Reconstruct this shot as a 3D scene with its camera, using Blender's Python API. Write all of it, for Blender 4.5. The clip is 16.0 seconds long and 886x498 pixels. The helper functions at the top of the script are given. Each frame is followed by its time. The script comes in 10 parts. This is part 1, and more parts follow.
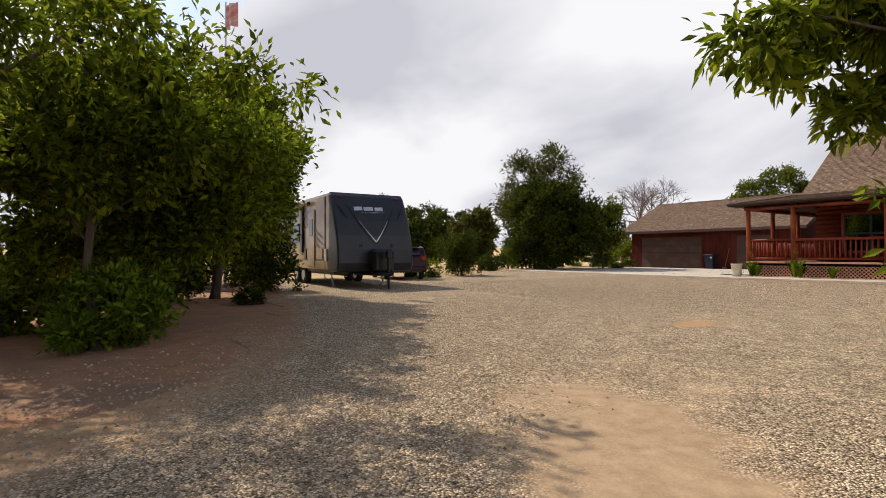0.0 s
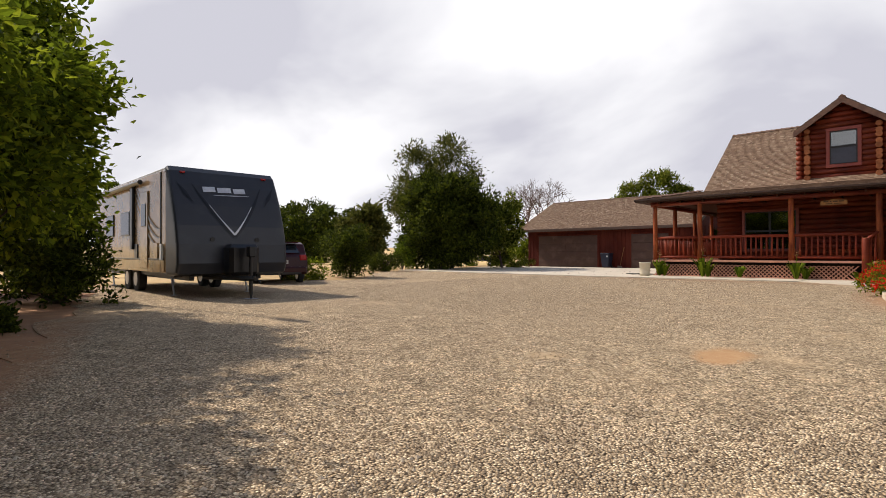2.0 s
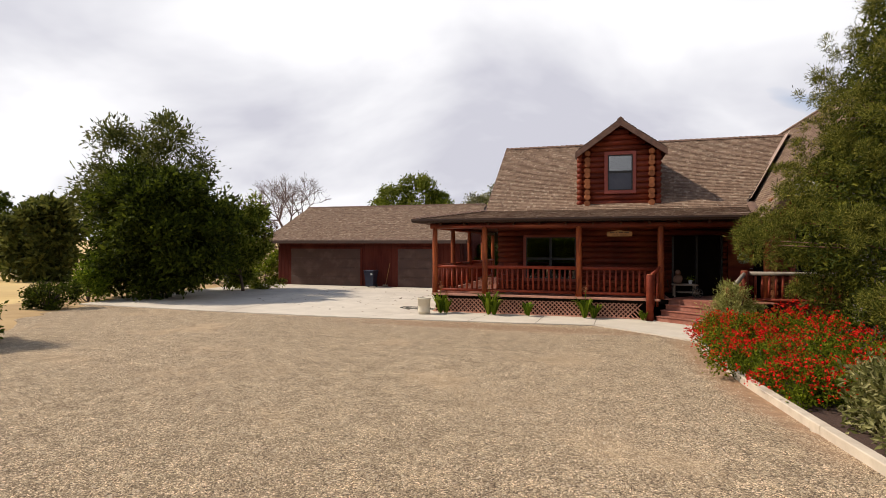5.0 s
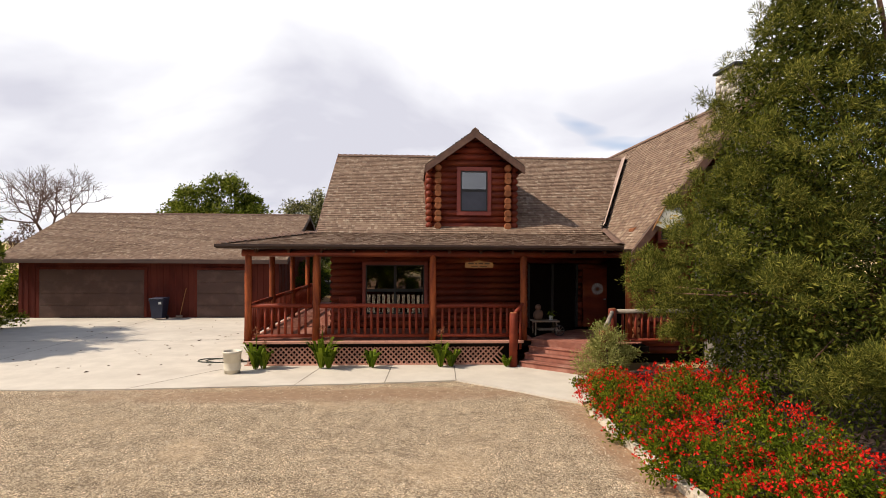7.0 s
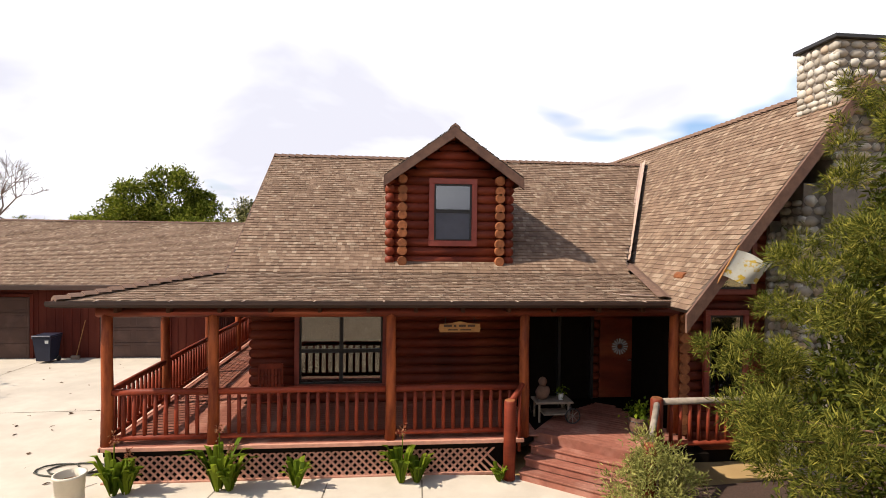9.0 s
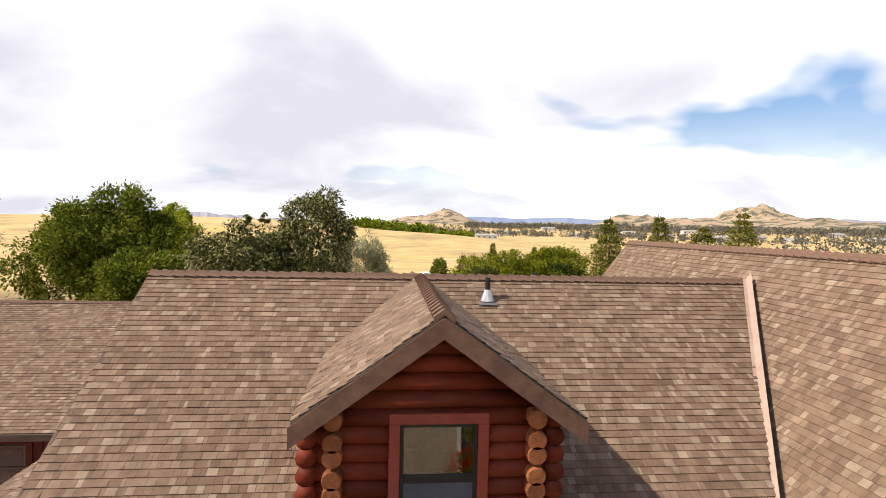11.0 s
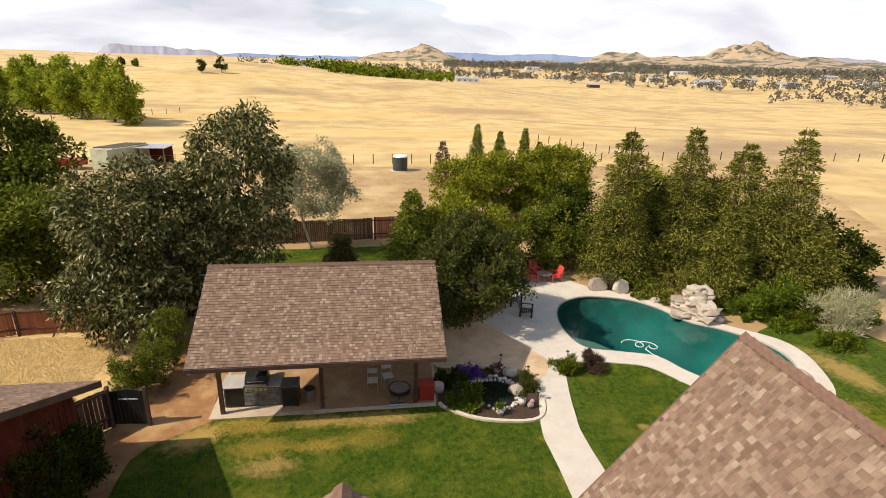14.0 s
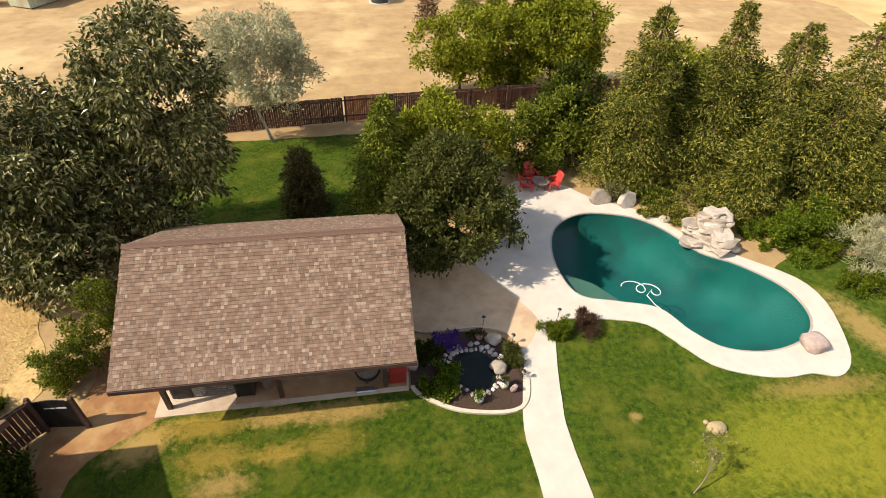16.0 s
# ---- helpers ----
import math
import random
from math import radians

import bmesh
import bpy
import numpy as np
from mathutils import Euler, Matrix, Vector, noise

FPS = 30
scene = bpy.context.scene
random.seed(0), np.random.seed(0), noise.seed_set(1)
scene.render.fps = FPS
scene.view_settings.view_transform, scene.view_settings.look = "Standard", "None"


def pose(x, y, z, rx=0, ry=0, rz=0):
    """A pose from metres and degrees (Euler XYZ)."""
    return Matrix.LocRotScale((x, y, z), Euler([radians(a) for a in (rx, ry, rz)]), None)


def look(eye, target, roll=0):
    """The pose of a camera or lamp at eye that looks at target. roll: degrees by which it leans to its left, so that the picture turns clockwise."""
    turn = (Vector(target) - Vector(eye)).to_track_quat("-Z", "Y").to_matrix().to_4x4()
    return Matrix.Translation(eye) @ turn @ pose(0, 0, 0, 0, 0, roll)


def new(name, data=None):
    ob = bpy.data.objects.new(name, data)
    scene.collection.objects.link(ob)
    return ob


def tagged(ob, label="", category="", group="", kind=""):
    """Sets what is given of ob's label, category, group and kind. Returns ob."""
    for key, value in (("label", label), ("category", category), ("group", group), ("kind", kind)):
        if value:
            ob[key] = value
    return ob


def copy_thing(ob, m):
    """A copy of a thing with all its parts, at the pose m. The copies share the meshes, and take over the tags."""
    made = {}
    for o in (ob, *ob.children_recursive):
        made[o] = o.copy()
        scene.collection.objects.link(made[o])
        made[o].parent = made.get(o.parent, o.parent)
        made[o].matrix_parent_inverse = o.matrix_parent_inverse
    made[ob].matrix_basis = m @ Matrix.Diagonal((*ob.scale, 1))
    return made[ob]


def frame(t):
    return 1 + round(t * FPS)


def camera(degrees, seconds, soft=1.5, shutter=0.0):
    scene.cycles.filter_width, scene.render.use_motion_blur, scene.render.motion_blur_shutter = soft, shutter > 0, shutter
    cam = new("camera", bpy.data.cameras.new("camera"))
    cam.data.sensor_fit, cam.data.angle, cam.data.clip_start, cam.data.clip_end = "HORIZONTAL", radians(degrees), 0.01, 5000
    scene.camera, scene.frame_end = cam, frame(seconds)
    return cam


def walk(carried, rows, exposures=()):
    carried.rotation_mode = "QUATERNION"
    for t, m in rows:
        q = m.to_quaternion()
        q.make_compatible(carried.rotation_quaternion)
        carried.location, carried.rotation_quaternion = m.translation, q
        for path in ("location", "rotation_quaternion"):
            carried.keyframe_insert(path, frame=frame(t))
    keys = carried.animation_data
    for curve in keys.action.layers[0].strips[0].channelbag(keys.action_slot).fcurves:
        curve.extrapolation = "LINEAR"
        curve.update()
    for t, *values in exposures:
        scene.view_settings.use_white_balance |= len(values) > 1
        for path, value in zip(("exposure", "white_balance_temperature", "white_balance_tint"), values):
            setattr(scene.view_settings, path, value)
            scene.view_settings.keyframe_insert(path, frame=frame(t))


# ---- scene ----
cam = camera(79.7, 16.0, soft=0.9)
PATH = [
    (0, (7.862, -0.89, 1.138), (6.234, 0.271, 1.157), -0.1),
    (0.5, (7.185, -0.266, 1.129), (5.561, 0.9, 1.144), -0.0),
    (1, (6.456, 0.28, 1.104), (4.851, 1.473, 1.12), -0.1),
    (1.5, (5.629, 0.804, 1.1), (4.112, 2.108, 1.115), -0.1),
    (2, (4.892, 1.345, 1.072), (3.54, 2.819, 1.089), -0.1),
    (2.5, (4.099, 2.051, 1.185), (2.952, 3.689, 1.2), -0.1),
    (3, (3.486, 2.906, 1.417), (2.483, 4.636, 1.43), -0.2),
    (3.5, (2.969, 3.744, 1.597), (2.069, 5.53, 1.607), -0.0),
    (4, (2.454, 4.737, 1.833), (1.652, 6.569, 1.839), 0.1),
    (4.2, (2.263, 5.147, 1.959), (1.501, 6.996, 1.962), 0.1),
    (6.5, (0.53, 9.432, 3.226), (0.469, 11.431, 3.223), 0.3),
    (7, (0.31, 10.439, 3.375), (0.421, 12.436, 3.382), 0.3),
    (7.5, (0.3, 11.51, 3.692), (0.484, 13.501, 3.689), 0.4),
    (8, (0.439, 12.617, 3.877), (0.626, 14.608, 3.875), 0.5),
    (8.5, (0.574, 13.925, 4.183), (0.768, 15.915, 4.167), 0.6),
    (9, (0.857, 15.492, 4.693), (1.052, 17.482, 4.663), 0.7),
    (9.5, (1.015, 17.152, 5.42), (1.219, 19.141, 5.376), 1.0),
    (10, (1.471, 18.979, 6.502), (1.639, 20.971, 6.426), 1.1),
    (10.2, (1.578, 19.717, 6.851), (1.747, 21.708, 6.776), 1.1),
    (12.3, (1.896, 26.041, 10.337), (2.16, 28.017, 10.177), 1.5),
    (12.5, (1.99, 26.795, 10.51), (2.256, 28.768, 10.316), 1.3),
    (13, (2.237, 28.491, 11.311), (2.511, 30.442, 10.965), 1.4),
    (13.5, (2.536, 30.152, 12.064), (2.813, 32.069, 11.563), 1.5),
    (14, (2.828, 31.648, 12.768), (3.105, 33.517, 12.113), 1.7),
    (14.5, (3.166, 33.18, 13.623), (3.44, 34.984, 12.803), 1.8),
    (15, (3.532, 34.838, 14.456), (3.807, 36.56, 13.477), 2.0),
    (15.5, (3.956, 36.419, 15.295), (4.225, 38.039, 14.154), 2.1),
    (16, (4.501, 37.922, 16.029), (4.757, 39.44, 14.752), 2.0),
]
walk(cam, [(t, look(eye, target, roll)) for t, eye, target, roll in PATH],
     [(0, -0.27), (0.5, -0.02), (1.5, -0.08), (3, -0.25), (4, -0.2), (7, 0.02), (9, 0.3), (10.2, 0.3), (12.3, -0.17), (14, 0.02), (16, 0.30)])

# ---- light ----
SUN_WAY = Vector((0.700, 0.135, -0.700)).normalized()
sun_data = bpy.data.lights.new("sun", "SUN")
sun_data.energy, sun_data.angle, sun_data.color = 5.5, radians(0.8), (1.0, 0.89, 0.75)
sun = new("sun", sun_data)
sun.matrix_world = look((-40, -8, 60), Vector((-40, -8, 60)) + SUN_WAY)

world = bpy.data.worlds.new("world")
scene.world = world
world.use_nodes = True
wn, wl = world.node_tree.nodes, world.node_tree.links
wn.clear()


def wmath(op, a, b=None):
    n = wn.new("ShaderNodeMath")
    n.operation = op
    for i, q in enumerate((a, b)):
        if q is None:
            continue
        if isinstance(q, (int, float)):
            n.inputs[i].default_value = q
        else:
            wl.new(q, n.inputs[i])
    return n.outputs[0]


# hazy partly cloudy sky: clear-sky radiance behind a sheet of cloud
sky = wn.new("ShaderNodeTexSky")
sky.sky_type = "NISHITA"
sky.sun_disc = False
sky.sun_elevation, sky.sun_rotation = radians(44.5), radians(259)
sky.air_density, sky.dust_density, sky.ozone_density = 1.0, 2.0, 1.0
tc = wn.new("ShaderNodeTexCoord")
sep = wn.new("ShaderNodeSeparateXYZ")
wl.new(tc.outputs["Generated"], sep.inputs[0])
zz = wmath("ADD", wmath("MAXIMUM", sep.outputs[2], 0.0), 0.30)
comb = wn.new("ShaderNodeCombineXYZ")
wl.new(wmath("DIVIDE", sep.outputs[0], zz), comb.inputs[0])
wl.new(wmath("MULTIPLY", wmath("DIVIDE", sep.outputs[1], zz), 1.2), comb.inputs[1])
comb.inputs[2].default_value = 3.7


def wnoise(scale, detail, rough, warp=0.0):
    n = wn.new("ShaderNodeTexNoise")
    n.inputs["Scale"].default_value, n.inputs["Detail"].default_value = scale, detail
    n.inputs["Roughness"].default_value, n.inputs["Distortion"].default_value = rough, warp
    wl.new(comb.outputs[0], n.inputs["Vector"])
    return n.outputs["Fac"]


def wramp(fac, stops):
    r = wn.new("ShaderNodeValToRGB")
    e = r.color_ramp.elements
    while len(e) < len(stops):
        e.new(0.5)
    for el, (p, c) in zip(e, stops):
        el.position, el.color = p, (*c, 1)
    wl.new(fac, r.inputs[0])
    return r.outputs[0]


cover = wramp(wnoise(0.8, 4, 0.5, 0.3), [(0.375, (0.03, 0.03, 0.03)), (0.43, (1, 1, 1))])
shade = wramp(wnoise(1.1, 5, 0.48, 0.3), [(0.36, (0.72, 0.715, 0.80)), (0.47, (0.92, 0.915, 0.97)), (0.58, (1.14, 1.13, 1.16))])
mixc = wn.new("ShaderNodeMix")
mixc.data_type = "RGBA"
dim = wn.new("ShaderNodeMix")
dim.data_type, dim.blend_type = "RGBA", "MULTIPLY"
dim.inputs[0].default_value = 1.0
wl.new(sky.outputs[0], dim.inputs[6])
dim.inputs[7].default_value = (0.125, 0.140, 0.158, 1)
# the sheet thins out overhead
thin = wn.new("ShaderNodeMapRange")
thin.interpolation_type = "SMOOTHSTEP"
for slot, v in (("From Min", 0.44), ("From Max", 0.70), ("To Min", 1.0), ("To Max", 0.08)):
    thin.inputs[slot].default_value = v
wl.new(sep.outputs[2], thin.inputs["Value"])
low = wmath("MAXIMUM", cover, wmath("SUBTRACT", 1.12, wmath("MULTIPLY", sep.outputs[2], 5.4)))
wl.new(wmath("MULTIPLY", low, thin.outputs["Result"]), mixc.inputs[0])
wl.new(dim.outputs[2], mixc.inputs[6])
wl.new(shade, mixc.inputs[7])
bg = wn.new("ShaderNodeBackground")
bg.inputs["Strength"].default_value = 1.0
wl.new(mixc.outputs[2], bg.inputs["Color"])
wo = wn.new("ShaderNodeOutputWorld")
wl.new(bg.outputs[0], wo.inputs["Surface"])

# ---- materials ----
def mat(name, c1, c2=None, scale=4.0, rough=0.8, bump=0.0, bscale=30.0, island=0.0, rand=0.0, metal=0.0, spec=0.4,
        stretch=(1, 1, 1), c3=None, scale3=0.6, w3=(0.5, 0.65), trans=0.0, coords="Object", coat=0.0, detail=5.0):
    """A procedural surface: two colours mixed by fine noise, a third by broad patches, per-piece variation and relief."""
    m = bpy.data.materials.new(name)
    m.use_nodes = True
    n, l = m.node_tree.nodes, m.node_tree.links
    n.clear()
    out = n.new("ShaderNodeOutputMaterial")
    p = n.new("ShaderNodeBsdfPrincipled")
    p.inputs["Roughness"].default_value, p.inputs["Metallic"].default_value = rough, metal
    p.inputs["Specular IOR Level"].default_value, p.inputs["Coat Weight"].default_value = spec, coat
    tcn = n.new("ShaderNodeTexCoord")
    mp = n.new("ShaderNodeMapping")
    mp.inputs["Scale"].default_value = stretch
    l.new(tcn.outputs[coords], mp.inputs[0])

    def noise_at(s, d=detail, r=0.6):
        t = n.new("ShaderNodeTexNoise")
        t.inputs["Scale"].default_value, t.inputs["Detail"].default_value, t.inputs["Roughness"].default_value = s, d, r
        l.new(mp.outputs[0], t.inputs["Vector"])
        return t.outputs["Fac"]

    def mixed(fac, a, b, kind="MIX"):
        x = n.new("ShaderNodeMix")
        x.data_type, x.blend_type = "RGBA", kind
        for i, q in ((0, fac), (6, a), (7, b)):
            if isinstance(q, (int, float)):
                x.inputs[i].default_value = q
            elif isinstance(q, tuple):
                x.inputs[i].default_value = (*q, 1)
            else:
                l.new(q, x.inputs[i])
        return x.outputs[2]

    def span(fac, lo, hi):
        r = n.new("ShaderNodeMapRange")
        r.inputs["From Min"].default_value, r.inputs["From Max"].default_value = lo, hi
        l.new(fac, r.inputs["Value"])
        return r.outputs["Result"]

    col = mixed(span(noise_at(scale), 0.34, 0.66), c1, c2 or tuple(0.8 * v for v in c1))
    if c3:
        col = mixed(span(noise_at(scale3, 4), *w3), col, c3)
    if island or rand:
        src = n.new("ShaderNodeNewGeometry").outputs["Random Per Island"] if island else n.new("ShaderNodeObjectInfo").outputs["Random"]
        amount = island or rand
        r = n.new("ShaderNodeMapRange")
        r.inputs["To Min"].default_value, r.inputs["To Max"].default_value = 1 - amount, 1 + amount
        l.new(src, r.inputs["Value"])
        hs = n.new("ShaderNodeHueSaturation")
        l.new(r.outputs["Result"], hs.inputs["Value"])
        l.new(col, hs.inputs["Color"])
        col = hs.outputs["Color"]
    l.new(col, p.inputs["Base Color"])
    if bump:
        b = n.new("ShaderNodeBump")
        b.inputs["Strength"].default_value, b.inputs["Distance"].default_value = min(1.0, bump), 0.02
        l.new(noise_at(bscale, 6), b.inputs["Height"])
        l.new(b.outputs[0], p.inputs["Normal"])
    last = p.outputs[0]
    if trans:
        t = n.new("ShaderNodeBsdfTranslucent")
        l.new(col, t.inputs["Color"])
        x = n.new("ShaderNodeMixShader")
        x.inputs[0].default_value = trans
        l.new(last, x.inputs[1]), l.new(t.outputs[0], x.inputs[2])
        last = x.outputs[0]
    l.new(last, out.inputs[0])
    return m


def add_patches(m, places, fine=1.6):
    """Uneven patches (x, y, half length, half width, turn, colour, strength) worked into a surface's colour."""
    n, l = m.node_tree.nodes, m.node_tree.links
    base = next(q for q in n if q.type == "BSDF_PRINCIPLED").inputs["Base Color"]
    tcn = n.new("ShaderNodeTexCoord")
    no = n.new("ShaderNodeTexNoise")
    no.inputs["Scale"].default_value, no.inputs["Detail"].default_value, no.inputs["Roughness"].default_value = fine, 10, 0.75
    l.new(tcn.outputs["Object"], no.inputs["Vector"])
    for x, y, rx, ry, turn, colour, strength in places:
        mp = n.new("ShaderNodeMapping")
        mp.vector_type = "TEXTURE"
        mp.inputs["Location"].default_value, mp.inputs["Rotation"].default_value, mp.inputs["Scale"].default_value = (x, y, 0), (0, 0, radians(turn)), (rx, ry, 50)
        l.new(tcn.outputs["Object"], mp.inputs[0])
        ln, ad, mr, mx = n.new("ShaderNodeVectorMath"), n.new("ShaderNodeMath"), n.new("ShaderNodeMapRange"), n.new("ShaderNodeMix")
        ln.operation, ad.operation, mx.data_type = "LENGTH", "MULTIPLY_ADD", "RGBA"
        l.new(mp.outputs[0], ln.inputs[0])
        ad.inputs[1].default_value = 2.6
        l.new(no.outputs["Fac"], ad.inputs[0])
        l.new(ln.outputs["Value"], ad.inputs[2])
        for slot, v in (("From Min", 2.5), ("From Max", 1.7), ("To Min", 0.0), ("To Max", strength)):
            mr.inputs[slot].default_value = v
        l.new(ad.outputs[0], mr.inputs["Value"])
        l.new(mr.outputs["Result"], mx.inputs[0])
        l.new(base.links[0].from_socket, mx.inputs[6])
        mx.inputs[7].default_value = (*colour, 1)
        l.new(mx.outputs[2], base)


def ramp_mat(name, stops, source="island", rough=0.85, bump=0.3, bscale=60.0, grain=0.25, gscale=25.0, spec=0.3, trans=0.0):
    """A surface of many pieces, each taking its colour from a ramp by its own random number, with grain on top."""
    m = mat(name, (1, 1, 1), rough=rough, bump=bump, bscale=bscale, spec=spec, trans=trans)
    n, l = m.node_tree.nodes, m.node_tree.links
    p = next(q for q in n if q.type == "BSDF_PRINCIPLED")
    src = n.new("ShaderNodeNewGeometry").outputs["Random Per Island"] if source == "island" else n.new("ShaderNodeObjectInfo").outputs["Random"]
    r = n.new("ShaderNodeValToRGB")
    r.color_ramp.interpolation = "LINEAR"
    e = r.color_ramp.elements
    while len(e) < len(stops):
        e.new(0.5)
    for el, (pos, c) in zip(e, stops):
        el.position, el.color = pos, (*c, 1)
    l.new(src, r.inputs[0])
    old = p.inputs["Base Color"].links[0].from_socket
    x = n.new("ShaderNodeMix")
    x.data_type, x.blend_type = "RGBA", "MULTIPLY"
    x.inputs[0].default_value = 1.0
    mixn = old.node
    mixn.inputs[6].default_value, mixn.inputs[7].default_value = (1, 1, 1, 1), (1 - grain, 1 - grain, 1 - grain, 1)
    for q in n:
        if q.type == "TEX_NOISE" and not bump:
            q.inputs["Scale"].default_value = gscale
    l.new(r.outputs[0], x.inputs[6]), l.new(old, x.inputs[7])
    l.new(x.outputs[2], p.inputs["Base Color"])
    for q in n:
        if q.type == "BSDF_TRANSLUCENT":
            l.new(x.outputs[2], q.inputs["Color"])
    return m


def glass_mat(name, tint=(0.02, 0.025, 0.03), rough=0.04):
    return mat(name, tint, tint, rough=rough, spec=0.8)


# ---- mesh tools ----
class Geo:
    """Collects vertices and faces of one mesh."""

    def __init__(self):
        self.v, self.f = [], []

    def add(self, verts, faces):
        k = len(self.v)
        self.v.extend(tuple(p) for p in verts)
        self.f.extend(tuple(k + i for i in q) for q in faces)
        return self

    def box(self, lo, hi, b=0.0, m=None):
        """A box from corner to corner with chamfered edges of width b, placed by the matrix m."""
        x0, y0, z0 = (min(p, q) for p, q in zip(lo, hi))
        x1, y1, z1 = (max(p, q) for p, q in zip(lo, hi))
        if b <= 0:
            vs = [(x, y, z) for z in (z0, z1) for y in (y0, y1) for x in (x0, x1)]
            fs = [(0, 2, 3, 1), (4, 5, 7, 6), (0, 1, 5, 4), (2, 6, 7, 3), (0, 4, 6, 2), (1, 3, 7, 5)]
        else:
            b = min(b, (x1 - x0) * 0.45, (y1 - y0) * 0.45, (z1 - z0) * 0.45)
            vs, idx = [], {}
            for iz in (0, 1):
                for iy in (0, 1):
                    for ix in (0, 1):
                        X, Y, Z = (x0, x1)[ix], (y0, y1)[iy], (z0, z1)[iz]
                        sx, sy, sz = (b, -b)[ix], (b, -b)[iy], (b, -b)[iz]
                        for a, p in enumerate(((X, Y + sy, Z + sz), (X + sx, Y, Z + sz), (X + sx, Y + sy, Z))):
                            idx[ix, iy, iz, a] = len(vs)
                            vs.append(p)
            fs = []
            for s in (0, 1):
                fs.append([idx[s, j, k, 0] for j, k in ((0, 0), (1, 0), (1, 1), (0, 1))][::1 if s else -1])
                fs.append([idx[j, s, k, 1] for j, k in ((0, 0), (1, 0), (1, 1), (0, 1))][::-1 if s else 1])
                fs.append([idx[j, k, s, 2] for j, k in ((0, 0), (1, 0), (1, 1), (0, 1))][::1 if s else -1])
            for s in (0, 1):
                for r in (0, 1):
                    fs.append([idx[s, r, 0, 0], idx[s, r, 1, 0], idx[s, r, 1, 1], idx[s, r, 0, 1]])
                    fs.append([idx[s, 0, r, 0], idx[s, 1, r, 0], idx[s, 1, r, 2], idx[s, 0, r, 2]])
                    fs.append([idx[0, s, r, 1], idx[1, s, r, 1], idx[1, s, r, 2], idx[0, s, r, 2]])
            for ix in (0, 1):
                for iy in (0, 1):
                    for iz in (0, 1):
                        fs.append([idx[ix, iy, iz, a] for a in range(3)])
        if m is not None:
            vs = [m @ Vector(p) for p in vs]
        return self.add(vs, fs)

    def tube(self, pts, radii, n=8, caps=True, wob=0.0):
        """A round bar along points, with a radius at each."""
        pts = [Vector(p) for p in pts]
        if isinstance(radii, (int, float)):
            radii = [radii] * len(pts)
        rings, k = [], len(self.v)
        side = None
        for i, p in enumerate(pts):
            d = (pts[min(i + 1, len(pts) - 1)] - pts[max(i - 1, 0)]).normalized()
            if side is None:
                side = d.cross(Vector((0, 0, 1)) if abs(d.z) < 0.9 else Vector((1, 0, 0))).normalized()
            side = (side - d * side.dot(d)).normalized()
            up = d.cross(side)
            for j in range(n):
                a = 2 * math.pi * j / n
                r = radii[i] * (1 + (wob * (random.random() - 0.5) if wob else 0))
                self.v.append(tuple(p + (side * math.cos(a) + up * math.sin(a)) * r))
        for i in range(len(pts) - 1):
            for j in range(n):
                a, b = k + i * n + j, k + i * n + (j + 1) % n
                self.f.append((a, b, b + n, a + n))
        if caps:
            self.f.append(tuple(k + j for j in range(n))[::-1])
            self.f.append(tuple(k + (len(pts) - 1) * n + j for j in range(n)))
        return self

    def lump(self, c, r, sub=2, rough=0.25, seed=0, flat=1.0):
        """A stone: an uneven ball with radii r."""
        vs, fs = ico(sub)
        c, s = Vector(c), Vector((seed * 3.1, seed * 1.7, seed * 0.9))
        o = []
        for p in vs:
            k = 1 + rough * noise.noise(p * 1.3 + s) + rough * 0.4 * noise.noise(p * 3.1 + s)
            q = Vector((p.x * r[0], p.y * r[1], p.z * r[2])) * k
            o.append(c + q)
        return self.add(o, fs)

    def sheet(self, outline, z, thick=0.0):
        """A flat plate over an outline of (x, y), with its rim."""
        n = len(outline)
        vs = [(x, y, z) for x, y in outline]
        fs = [tuple(range(n))]
        if thick:
            vs += [(x, y, z - thick) for x, y in outline]
            fs += [(i, (i + 1) % n + n * 0, (i + 1) % n + n, i + n)[::-1] for i in range(n)]
            fs += [tuple(range(n, 2 * n))[::-1]]
        return self.add(vs, fs)

    def prism(self, profile, axis, a, b):
        """A profile of (p, q) swept along axis from a to b."""
        n = len(profile)

        def at(p, q, t):
            return {"x": (t, p, q), "y": (p, t, q), "z": (p, q, t)}[axis]
        vs = [at(p, q, t) for t in (a, b) for p, q in profile]
        fs = [tuple(range(n)), tuple(range(n, 2 * n))[::-1]] + [(i, i + n, (i + 1) % n + n, (i + 1) % n) for i in range(n)]
        return self.add(vs, fs)

    def mesh(self, name, off=(0, 0, 0), smooth=False):
        me = bpy.data.meshes.new(name)
        o = Vector(off)
        me.from_pydata([(p[0] - o.x, p[1] - o.y, p[2] - o.z) for p in self.v], [], self.f)
        bm = bmesh.new()
        bm.from_mesh(me)
        if len(bm.faces) < 60000:
            bmesh.ops.recalc_face_normals(bm, faces=bm.faces)
        bm.to_mesh(me)
        bm.free()
        if smooth:
            me.polygons.foreach_set("use_smooth", [True] * len(me.polygons))
        me.update()
        return me


ICO = {}


def ico(sub):
    if sub not in ICO:
        bm = bmesh.new()
        bmesh.ops.create_icosphere(bm, subdivisions=sub, radius=1.0)
        bm.verts.ensure_lookup_table()
        ICO[sub] = ([v.co.copy() for v in bm.verts], [tuple(v.index for v in f.verts) for f in bm.faces])
        bm.free()
    return ICO[sub]


